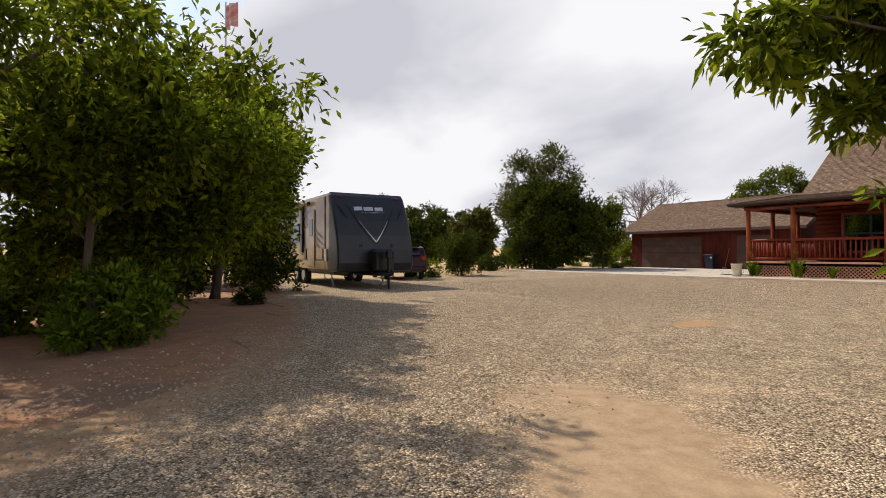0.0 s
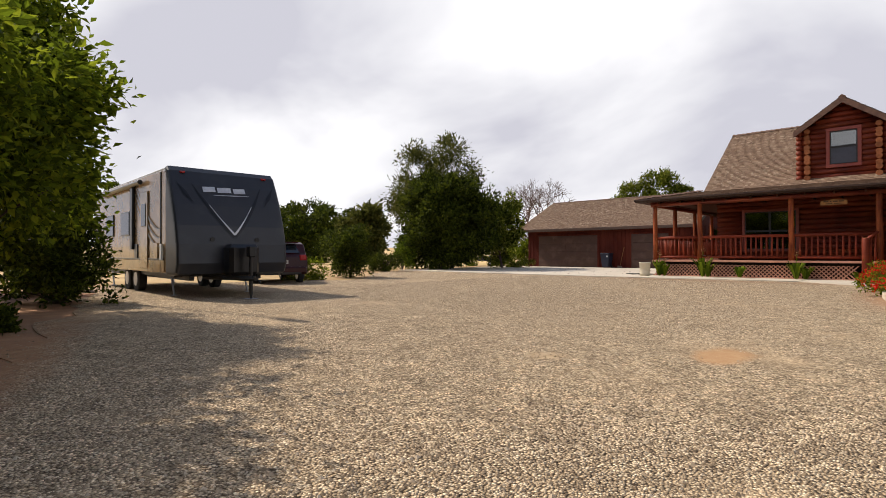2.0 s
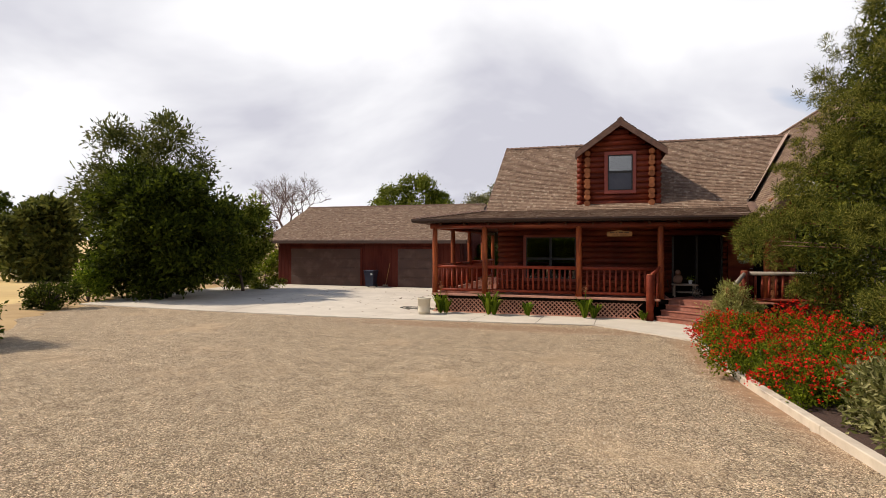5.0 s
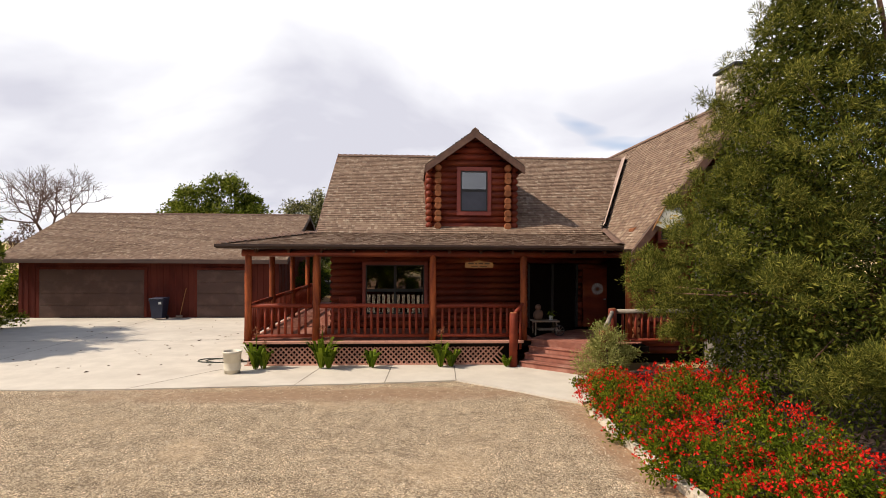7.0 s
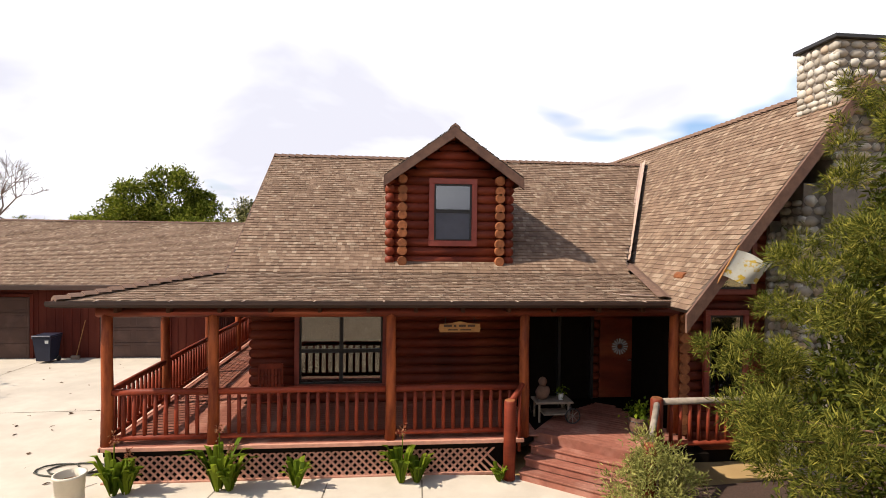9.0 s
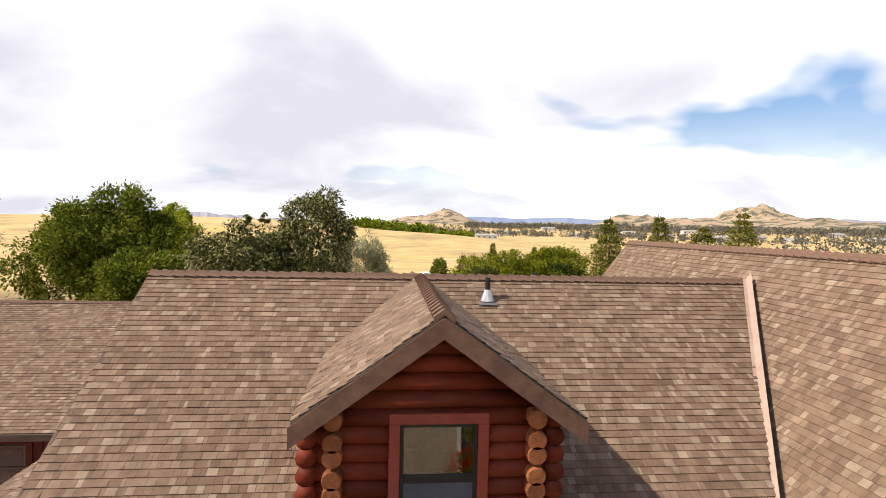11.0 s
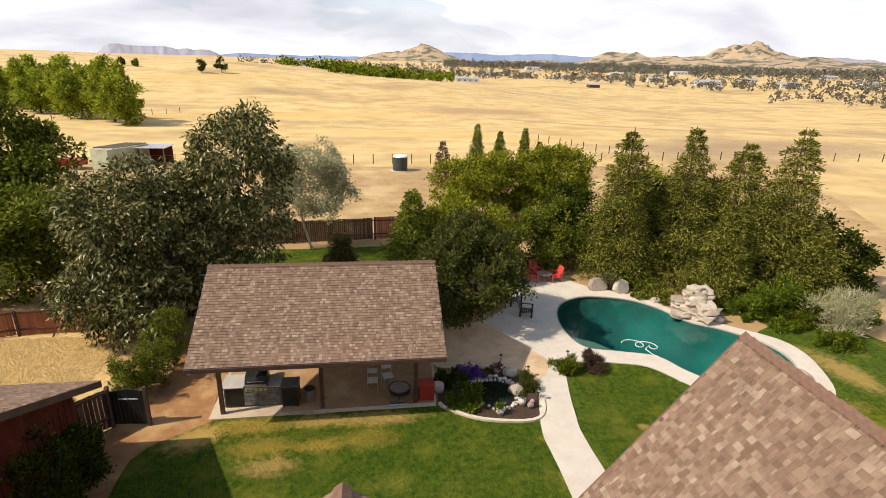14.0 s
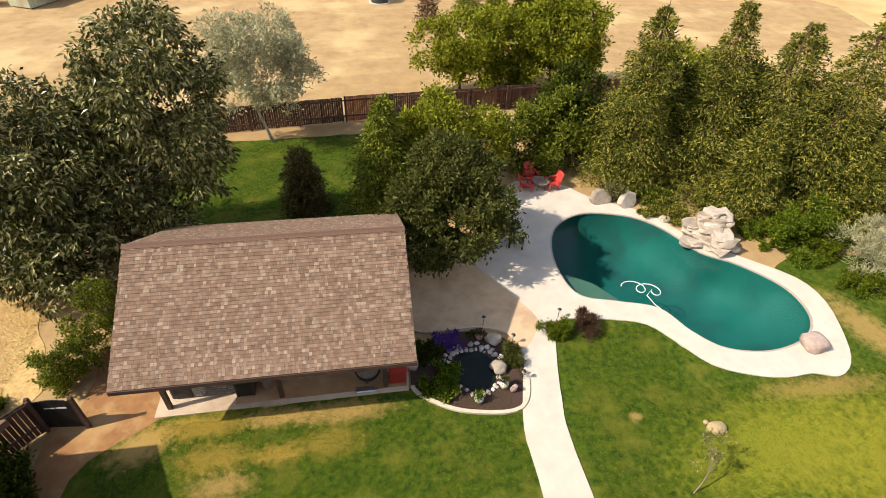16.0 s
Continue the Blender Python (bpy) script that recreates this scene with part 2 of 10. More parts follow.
def thing(name, loc, label, category, group="", kind="", rz=0.0):
    ob = new(name)
    ob.matrix_world = pose(*loc, 0, 0, rz)
    return tagged(ob, label, category, group, kind)


def base_of(ob):
    p = Vector((0, 0, 0))
    while ob is not None:
        p += ob.location
        ob = ob.parent
    return p


def part(name, geo, material, parent, label="", smooth=False, local=False):
    """One mesh object under a thing; its coordinates are the world's unless local."""
    me = geo if isinstance(geo, bpy.types.Mesh) else geo.mesh(name, (0, 0, 0) if local else base_of(parent), smooth)
    if not me.materials:
        me.materials.append(material)
    ob = new(name, me)
    ob.parent = parent
    return tagged(ob, label)


def solo(name, geo, material, label, category, kind="", group="", smooth=False, base=None):
    """A thing or piece of the setting that is one mesh."""
    if base is None:
        vs = np.array(geo.v)
        base = (float(vs[:, 0].mean()), float(vs[:, 1].mean()), float(vs[:, 2].min())) if kind != "structure" else (0, 0, 0)
    me = geo.mesh(name, base, smooth)
    me.materials.append(material)
    ob = new(name, me)
    ob.location = base
    return tagged(ob, label, category, group, kind)


def fast_mesh(name, V, F, smooth=False):
    """A mesh from arrays of vertices and equal-sided faces."""
    me = bpy.data.meshes.new(name)
    V, F = np.asarray(V, np.float32), np.asarray(F, np.int32)
    me.vertices.add(len(V))
    me.vertices.foreach_set("co", V.ravel())
    me.loops.add(F.size)
    me.loops.foreach_set("vertex_index", F.ravel())
    me.polygons.add(len(F))
    me.polygons.foreach_set("loop_start", np.arange(0, F.size, F.shape[1], dtype=np.int32))
    me.update(calc_edges=True)
    me.polygons.foreach_set("use_smooth", np.full(len(F), smooth))
    me.update()
    return me


def leaf_arrays(P, size, aspect=0.45, rng=None, out=None, droop=0.0, fold=0.25, flat=0.0):
    """Folded leaves at the points P: one four-sided face each. out: the ways they point, droop: how far they hang."""
    n = len(P)
    D = rng.normal(size=(n, 3))
    if out is not None:
        D = D * 0.8 + out * 1.2
    D[:, 2] -= droop
    D[:, 2] *= 1 - flat
    D /= np.linalg.norm(D, axis=1, keepdims=True) + 1e-9
    R = rng.normal(size=(n, 3)) * 0.75
    R[:, 2] += 0.75
    if out is not None:
        R += out * 0.55
    S = np.cross(D, R)
    S /= np.linalg.norm(S, axis=1, keepdims=True) + 1e-9
    N = np.cross(S, D)
    L = (size * rng.uniform(0.65, 1.25, n))[:, None]
    W = L * aspect
    V = np.empty((n, 4, 3))
    V[:, 0] = P
    V[:, 1] = P + D * L * 0.45 + S * W * 0.5 + N * W * fold
    V[:, 2] = P + D * L
    V[:, 3] = P + D * L * 0.45 - S * W * 0.5 + N * W * fold
    F = np.arange(n * 4).reshape(n, 4)
    return V.reshape(-1, 3), F


def crown_points(blobs, clumps, per, spread, rng, hollow=0.55):
    """Leaf places over tufts that sit on the outer parts of ellipsoids (x, y, z, rx, ry, rz), and the ways out of them."""
    B0 = np.array(blobs, float)
    area = B0[:, 3] * B0[:, 4] + B0[:, 4] * B0[:, 5]
    size = float(np.mean(B0[:, 3:]))
    tufts = int(np.clip(clumps / 11, 10, 700))
    pick = rng.choice(len(B0), tufts, p=area / area.sum())
    d = rng.normal(size=(tufts, 3))
    d[:, 2] += 0.15
    d /= np.linalg.norm(d, axis=1, keepdims=True)
    r = hollow + (1 - hollow) * rng.random(tufts) ** 0.5
    r *= 1 + 0.10 * rng.normal(size=tufts).clip(-1.5, 1.8)
    T = B0[pick, :3] + d * B0[pick, 3:] * r[:, None] * 0.92
    R = np.mean(B0[pick, 3:], axis=1) * rng.uniform(0.16, 0.36, tufts)
    k = rng.choice(tufts, clumps, p=R ** 2 / (R ** 2).sum())
    e = rng.normal(size=(clumps, 3)) + 0.55 * d[k]
    e[:, 2] += 0.25
    e /= np.linalg.norm(e, axis=1, keepdims=True)
    C = T[k] + e * (R[k] * rng.uniform(0.55, 1.08, clumps))[:, None] * [1, 1, 0.8]
    off = rng.normal(size=(clumps * per, 3)) * np.repeat(rng.uniform(0.5, 1.3, clumps), per)[:, None]
    P = np.repeat(C, per, 0) + off * min(spread * 0.62, size * 0.16)
    O = np.repeat(e, per, 0) * 0.8 + 0.45 * off / (np.linalg.norm(off, axis=1, keepdims=True) + 1e-6)
    return P, O, C


def limbs(geo, foot, top, targets, r0, rng, n=7):
    """A tapered trunk from foot to top, and limbs from it to the targets."""
    foot, top = Vector(foot), Vector(top)
    bend = Vector((rng.normal() * 0.06, rng.normal() * 0.06, 0)) * (top - foot).length
    pts = [foot.lerp(top, t) + bend * math.sin(t * 3.0) for t in (0, 0.08, 0.3, 0.55, 0.8, 1.0)]
    geo.tube(pts, [r0 * 1.35, r0, r0 * 0.85, r0 * 0.68, r0 * 0.45, r0 * 0.2], n, wob=0.12)
    for q in targets:
        q = Vector(q)
        t = min(0.92, max(0.2, (q.z - foot.z) / max(0.1, top.z - foot.z) * 0.6))
        a = foot.lerp(top, t) + bend * math.sin(t * 3.0)
        mid = a.lerp(q, 0.5) + Vector((rng.normal(), rng.normal(), 0.6)) * (q - a).length * 0.08
        geo.tube([a, mid, q], [r0 * 0.42 * (1.1 - t), r0 * 0.25 * (1.1 - t), r0 * 0.06], 5)


DENSE = 1.1


def tree(name, x, y, height, blobs, leaf, clumps, per, label, bark, foliage, seed, spread=0.3, trunk_r=0.12, aspect=0.45,
         droop=0.0, hollow=0.5, bole=0.35, category="tree", group="", limb_count=14, z=0.0, lead=1.0):
    """A tree: tapered trunk with limbs, and a crown of leaves in uneven clumps. Blobs are relative to the foot."""
    rng = np.random.default_rng(seed)
    t = thing(name, (x, y, z), label, category, group)
    P, O, C = crown_points(blobs, int(clumps * DENSE), per, spread, rng, hollow)
    keep = P[:, 2] > 0.03
    V, F = leaf_arrays(P[keep], leaf * 1.28, aspect, rng, O[keep], droop)
    crown = fast_mesh("crown", V, F)
    g = Geo()
    zt = lead * max(b[2] + b[5] * 0.5 for b in blobs)
    cx, cy = float(np.mean([b[0] for b in blobs])), float(np.mean([b[1] for b in blobs]))
    ends = C[rng.choice(len(C), min(limb_count, len(C)), replace=False)]
    limbs(g, (0, 0, -0.15), (cx, cy, zt), [tuple(e) for e in ends if e[2] > height * 0.12], trunk_r, rng)
    part("trunk", g, bark, t, smooth=True, local=True)
    part("crown", crown, foliage, t)
    return t


def conifer(name, x, y, height, radius, label, bark, foliage, seed, whorls=26, per=9, sprays=26, leaf=0.2, group="", skirt=0.05,
            sparse_top=0.2, tilt=0.25, category="conifer", aspect=0.32, fill=0, taper=0.78, uneven=0.86):
    """A conifer: straight trunk, layers of boughs that grow shorter upwards, each a flat drooping spray of needles."""
    rng = np.random.default_rng(seed)
    t = thing(name, (x, y, 0), label, category, group)
    g = Geo()
    g.tube([(0, 0, -0.1), (0, 0, height * 0.3), (rng.normal() * 0.1, rng.normal() * 0.1, height * 0.97)], [height * 0.024, height * 0.017, 0.02], 8, wob=0.1)
    Ps, Os = [], []
    lean = rng.normal(size=2) * 0.06 * radius
    for w in range(whorls):
        u = (w + 0.4 * rng.random()) / whorls
        zc = height * (skirt + (0.97 - skirt) * u)
        rad = radius * (1 - u) ** taper * rng.uniform(uneven, 1.1) + 0.08
        turn = rng.random() * 6.283
        for k in range(per):
            if u > 0.7 and rng.random() < sparse_top:
                continue
            a = turn + k * 6.283 / per + rng.normal() * 0.25
            length = rad * rng.uniform(0.5, 1.2)
            rise = tilt * rng.uniform(0.2, 1.4) * (0.5 + u)
            d, q = np.array([math.cos(a), math.sin(a), 0]), np.array([-math.sin(a), math.cos(a), 0])
            root = np.array([lean[0] * u, lean[1] * u, zc])
            if w % 2 == 0 and k % 2 == 0:
                g.tube([tuple(root), tuple(root + d * length * 0.6 + [0, 0, rise * length * 0.4]), tuple(root + d * length + [0, 0, (rise - 0.3) * length])], [0.03 * (1.2 - u), 0.02 * (1.2 - u), 0.006], 4, caps=False)
            m = max(10, int(1.6 * sprays * (0.3 + 0.7 * length / radius)))
            s_ = 0.25 + 0.8 * rng.random(m) ** 0.6
            wide = length * (0.34 * np.sqrt(np.clip(1.15 - s_, 0.02, 1)) * s_ + 0.03) + 0.04
            lat = rng.normal(size=m) * wide
            p = root + d * (length * s_)[:, None] + q * lat[:, None]
            p[:, 2] += length * (rise * s_ - 0.32 * s_ ** 2) - 0.25 * np.abs(lat) + rng.normal(size=m) * (0.04 + 0.05 * length)
            Ps.append(p)
            Os.append(d + q * (lat / wide * 0.5)[:, None] + np.array([0, 0, -0.15]))
    if fill:
        u = 1 - np.sqrt(rng.random(fill))
        a, r = rng.random(fill) * 6.283, radius * (1 - u) ** (taper - 0.1) * np.sqrt(rng.random(fill)) * 0.72
        Ps.append(np.stack([r * np.cos(a), r * np.sin(a), height * (skirt + (0.95 - skirt) * u)], 1))
        Os.append(np.stack([np.cos(a), np.sin(a), np.full(fill, -0.2)], 1))
    P, O = np.concatenate(Ps), np.concatenate(Os)
    keep = P[:, 2] > 0.02
    V, F = leaf_arrays(P[keep], leaf * 1.25, aspect, rng, O[keep], 0.1)
    part("trunk", g, bark, t, smooth=True, local=True)
    part("crown", fast_mesh("crown", V, F), foliage, t)
    return t


def bush(name, x, y, rx, ry, h, leaf, count, label, foliage, seed, aspect=0.5, group="", twig=None, droop=-0.3, category="shrub", lumps=7, rz=0.0, z=0.0):
    """A shrub of leaves down to the ground, uneven on top."""
    rng = np.random.default_rng(seed)
    t = thing(name, (x, y, z), label, category, group, rz=rz)
    blobs = []
    for i in range(lumps):
        a, r = rng.random() * 6.283, 0.55 * math.sqrt(rng.random())
        hh = h * rng.uniform(0.36, 0.5) * (1.05 - 0.4 * r)
        blobs.append((rx * r * math.cos(a), ry * r * math.sin(a), hh * 0.9, rx * 0.55, ry * 0.55, hh))
    P, O, C = crown_points(blobs, max(8, count // 12), 12, min(rx, ry) * 0.11 + 0.02, rng, 0.35)
    P[:, 2] = np.abs(P[:, 2])
    V, F = leaf_arrays(P, leaf, aspect, rng, O, droop)
    g = Geo()
    for e in C[rng.choice(len(C), min(9, len(C)), replace=False)]:
        if e[2] > 0.1:
            g.tube([(0, 0, -0.05), (e[0] * 0.4, e[1] * 0.4, e[2] * 0.55), tuple(e)], [0.035, 0.02, 0.005], 5)
    part("stem", g, twig or M_bark, t, local=True)
    part("foliage", fast_mesh("foliage", V, F), foliage, t)
    return t

M_bark = mat("bark", (0.10, 0.07, 0.05), (0.055, 0.04, 0.03), scale=9, rough=0.95, bump=0.8, bscale=25, stretch=(1, 1, 0.25))
M_bark_pale = mat("pale bark", (0.42, 0.40, 0.35), (0.22, 0.20, 0.17), scale=6, rough=0.9, bump=0.4, bscale=20)
M_bark_red = mat("redwood bark", (0.16, 0.08, 0.05), (0.09, 0.05, 0.035), scale=9, rough=0.95, bump=0.8, bscale=25, stretch=(1, 1, 0.2))


def leaf_mat(name, dark, mid, light, trans=0.40, rough=0.6, spec=0.08):
    if mid[1] > mid[0]:
        dark, mid, light = ((r * 1.06 * k, g_ * k, b * 0.7 * k) for (r, g_, b), k in ((dark, 0.8), (mid, 1.0), (light, 1.05)))
        trans *= 0.9
    return ramp_mat(name, [(0.0, dark), (0.55, mid), (1.0, light)], rough=rough, bump=0, grain=0.15, gscale=30, spec=spec, trans=trans)


L_yard = leaf_mat("broad leaves", (0.046, 0.070, 0.009), (0.126, 0.180, 0.016), (0.28, 0.335, 0.032), trans=0.65)
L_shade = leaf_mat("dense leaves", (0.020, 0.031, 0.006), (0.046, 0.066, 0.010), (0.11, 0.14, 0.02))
L_bright = leaf_mat("bright leaves", (0.042, 0.075, 0.008), (0.105, 0.165, 0.014), (0.22, 0.285, 0.03), trans=0.42)
# the pale stop holds pale leaf backs and also highlights painted as colour
L_gloss = leaf_mat("glossy leaves", (0.030, 0.038, 0.010), (0.085, 0.094, 0.024), (0.46, 0.44, 0.26), trans=0.28, rough=0.34, spec=0.24)
L_wind = leaf_mat("wind-turned leaves", (0.050, 0.070, 0.009), (0.125, 0.165, 0.020), (0.28, 0.31, 0.07), trans=0.46)
L_olive = leaf_mat("grey-green leaves", (0.045, 0.058, 0.016), (0.085, 0.10, 0.03), (0.165, 0.175, 0.06))
L_silver = leaf_mat("silver leaves", (0.25, 0.245, 0.12), (0.42, 0.40, 0.22), (0.60, 0.57, 0.38), trans=0.25)
L_inner_shade = leaf_mat("shade-dark inner sprays", (0.030, 0.042, 0.008), (0.070, 0.088, 0.016), (0.17, 0.175, 0.032), trans=0.3)
L_redwood = leaf_mat("redwood sprays", (0.034, 0.046, 0.010), (0.112, 0.130, 0.028), (0.35, 0.33, 0.085), trans=0.38)
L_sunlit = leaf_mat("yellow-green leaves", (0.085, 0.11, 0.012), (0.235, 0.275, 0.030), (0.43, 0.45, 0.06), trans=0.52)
L_lane = leaf_mat("sunlit lane leaves", (0.12, 0.17, 0.02), (0.27, 0.345, 0.04), (0.45, 0.50, 0.08), trans=0.5)
L_hedge = leaf_mat("hedge leaves", (0.055, 0.080, 0.012), (0.15, 0.195, 0.028), (0.31, 0.345, 0.06))
L_sequoia = leaf_mat("feathery olive sprays", (0.036, 0.052, 0.012), (0.142, 0.170, 0.034), (0.47, 0.43, 0.12), trans=0.42)
L_bronze = leaf_mat("bronze-green leaves", (0.05, 0.043, 0.014), (0.125, 0.105, 0.03), (0.22, 0.18, 0.06))
L_dry = leaf_mat("dry brown leaves", (0.05, 0.03, 0.02), (0.11, 0.06, 0.04), (0.19, 0.12, 0.07))
L_red = leaf_mat("red petals", (0.45, 0.008, 0.004), (0.62, 0.015, 0.008), (0.75, 0.035, 0.015), trans=0.2)
L_purple = leaf_mat("purple petals", (0.06, 0.02, 0.14), (0.12, 0.05, 0.26), (0.2, 0.12, 0.35), trans=0.2)
L_grass = leaf_mat("lawn blades", (0.062, 0.120, 0.011), (0.135, 0.205, 0.018), (0.25, 0.30, 0.032), trans=0.5)
L_fleck = leaf_mat("cream-flecked leaves", (0.085, 0.09, 0.022), (0.20, 0.195, 0.06), (0.50, 0.455, 0.21))
L_straw = leaf_mat("straw blades", (0.26, 0.18, 0.07), (0.42, 0.30, 0.12), (0.58, 0.44, 0.20), trans=0.2)

M_log = mat("stained log", (0.165, 0.029, 0.013), (0.092, 0.016, 0.008), scale=3, rough=0.55, spec=0.16, bump=0.35, bscale=14, rand=0.25, stretch=(0.35, 0.35, 1.2), c3=(0.23, 0.055, 0.022), scale3=0.9)
M_log_end = mat("log end grain", (0.29, 0.105, 0.042), (0.18, 0.062, 0.026), scale=9, rough=0.75, spec=0.15, bump=0.4, bscale=40, rand=0.25)
M_post = mat("stained post", (0.34, 0.088, 0.027), (0.13, 0.026, 0.011), scale=5, rough=0.5, spec=0.16, bump=0.3, bscale=18, rand=0.2, stretch=(1.2, 1.2, 0.25))
M_rail = mat("stained rail", (0.235, 0.040, 0.017), (0.14, 0.024, 0.011), scale=4, rough=0.55, spec=0.16, bump=0.3, bscale=20, rand=0.22)
M_fascia = mat("brown fascia", (0.085, 0.045, 0.032), (0.05, 0.028, 0.02), scale=3, rough=0.65, bump=0.2, bscale=30, stretch=(0.3, 0.3, 1))
M_rake = mat("weathered rake board", (0.16, 0.085, 0.055), (0.10, 0.05, 0.035), scale=5, rough=0.75, bump=0.3, bscale=30)
M_siding = mat("red board siding", (0.095, 0.018, 0.011), (0.062, 0.012, 0.008), scale=4, rough=0.7, bump=0.3, bscale=25, rand=0.12, stretch=(1, 1, 0.2), c3=(0.12, 0.03, 0.018), spec=0.12)
M_gdoor = mat("brown garage door", (0.074, 0.036, 0.026), (0.062, 0.031, 0.023), scale=2, rough=0.55, bump=0.05, c3=(0.10, 0.055, 0.042), scale3=1.2)
M_trimred = mat("red window trim", (0.26, 0.05, 0.032), (0.2, 0.04, 0.026), scale=5, rough=0.5, bump=0.15)
M_dark = mat("dark painted frame", (0.014, 0.013, 0.013), (0.02, 0.018, 0.017), rough=0.4)
M_glass = glass_mat("window glass")
M_blind = mat("pale blind", (0.55, 0.55, 0.54), (0.48, 0.48, 0.47), rough=0.6)
M_deck = mat("red deck boards", (0.29, 0.112, 0.076), (0.21, 0.078, 0.053), scale=5, rough=0.75, spec=0.15, bump=0.25, bscale=30, rand=0.14, c3=(0.34, 0.16, 0.115), scale3=1.5)
M_lattice = mat("weathered lattice", (0.50, 0.25, 0.17), (0.40, 0.19, 0.13), scale=8, rough=0.8, bump=0.2, rand=0.2)
# near-black colour that stands in for missing light inside and underneath
M_void = mat("painted dark interior", (0.010, 0.007, 0.005), (0.007, 0.005, 0.004), rough=0.95, spec=0.03)
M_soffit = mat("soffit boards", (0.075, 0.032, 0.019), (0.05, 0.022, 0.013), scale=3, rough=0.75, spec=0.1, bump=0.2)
SHINGLE = [(0.0, (0.170, 0.106, 0.070)), (0.3, (0.212, 0.136, 0.090)), (0.72, (0.246, 0.163, 0.110)), (0.89, (0.284, 0.200, 0.138)), (1.0, (0.350, 0.262, 0.186))]
M_shingle = ramp_mat("asphalt shingles", SHINGLE, rough=0.92, bump=0.35, bscale=120, grain=0.3, spec=0.25)
M_shingle_one = ramp_mat("asphalt shingle", SHINGLE, source="object", rough=0.92, bump=0.35, bscale=120, grain=0.3, spec=0.25)
M_cap = mat("ridge cap shingles", (0.17, 0.098, 0.064), (0.115, 0.064, 0.043), scale=8, rough=0.92, bump=0.3, bscale=80, island=0.2)
M_under = mat("roof underlay", (0.10, 0.07, 0.055), rough=0.95)
M_flash = mat("valley flashing", (0.42, 0.30, 0.23), (0.34, 0.24, 0.19), scale=3, rough=0.6, bump=0.1)
M_metal = mat("galvanised metal", (0.55, 0.56, 0.57), (0.45, 0.46, 0.48), scale=5, rough=0.4, metal=0.8)
M_black = mat("black plastic", (0.012, 0.012, 0.013), (0.02, 0.02, 0.02), rough=0.5)
M_rubber = mat("tyre rubber", (0.018, 0.018, 0.019), (0.03, 0.029, 0.028), scale=12, rough=0.85, bump=0.2)
M_concrete = mat("pale concrete", (0.56, 0.495, 0.405), (0.49, 0.43, 0.35), scale=1.6, rough=0.9, spec=0.2, bump=0.25, bscale=60, c3=(0.43, 0.37, 0.30), scale3=0.35, w3=(0.50, 0.74))
M_deckcon = mat("pool deck concrete", (0.58, 0.515, 0.42), (0.50, 0.44, 0.355), scale=1.4, rough=0.85, bump=0.25, bscale=50, c3=(0.52, 0.45, 0.35), scale3=0.5, w3=(0.55, 0.75))
M_kerb = mat("pale edging", (0.56, 0.475, 0.365), (0.44, 0.365, 0.28), scale=3, rough=0.85, bump=0.3, bscale=25)
M_stone = ramp_mat("river stones", [(0.0, (0.30, 0.26, 0.21)), (0.4, (0.46, 0.41, 0.34)), (0.75, (0.56, 0.52, 0.45)), (1.0, (0.42, 0.30, 0.20))], source="object", rough=0.8, bump=0.25, bscale=20, grain=0.2)
M_mortar = mat("mortar", (0.22, 0.19, 0.16), (0.16, 0.14, 0.12), scale=8, rough=0.95, bump=0.4)
M_rock = ramp_mat("pale rocks", [(0.0, (0.34, 0.28, 0.21)), (0.5, (0.50, 0.42, 0.33)), (1.0, (0.57, 0.49, 0.39))], source="object", rough=0.85, bump=0.5, bscale=8, grain=0.25)
M_boulder = mat("pinkish boulder", (0.44, 0.33, 0.27), (0.32, 0.24, 0.20), scale=6, rough=0.85, bump=0.5, bscale=9)
M_soil = mat("bare red soil", (0.40, 0.205, 0.10), (0.28, 0.14, 0.07), scale=3, rough=0.95, bump=0.6, bscale=20, c3=(0.26, 0.15, 0.09), scale3=0.5)
M_mulch = mat("dark mulch", (0.075, 0.04, 0.028), (0.045, 0.026, 0.018), scale=20, rough=0.95, bump=0.8, bscale=40)
M_gutter = mat("dark brown gutter", (0.040, 0.021, 0.014), (0.028, 0.015, 0.011), scale=3, rough=0.6, spec=0.2)
M_screen = mat("grey insect screen", (0.085, 0.090, 0.11), (0.065, 0.07, 0.085), scale=2, rough=0.8, spec=0.2)
# scrub leaves paled and greyed: distance haze put into their colour
L_far = leaf_mat("haze-tinted far scrub", (0.10, 0.098, 0.072), (0.155, 0.148, 0.115), (0.23, 0.21, 0.165), trans=0.2)
L_lav = leaf_mat("lavender leaves", (0.15, 0.165, 0.06), (0.27, 0.285, 0.11), (0.42, 0.42, 0.20))

# ---- ground ----
SAND_A, SAND_B = (0.30, 0.20, 0.115), (0.43, 0.30, 0.18)
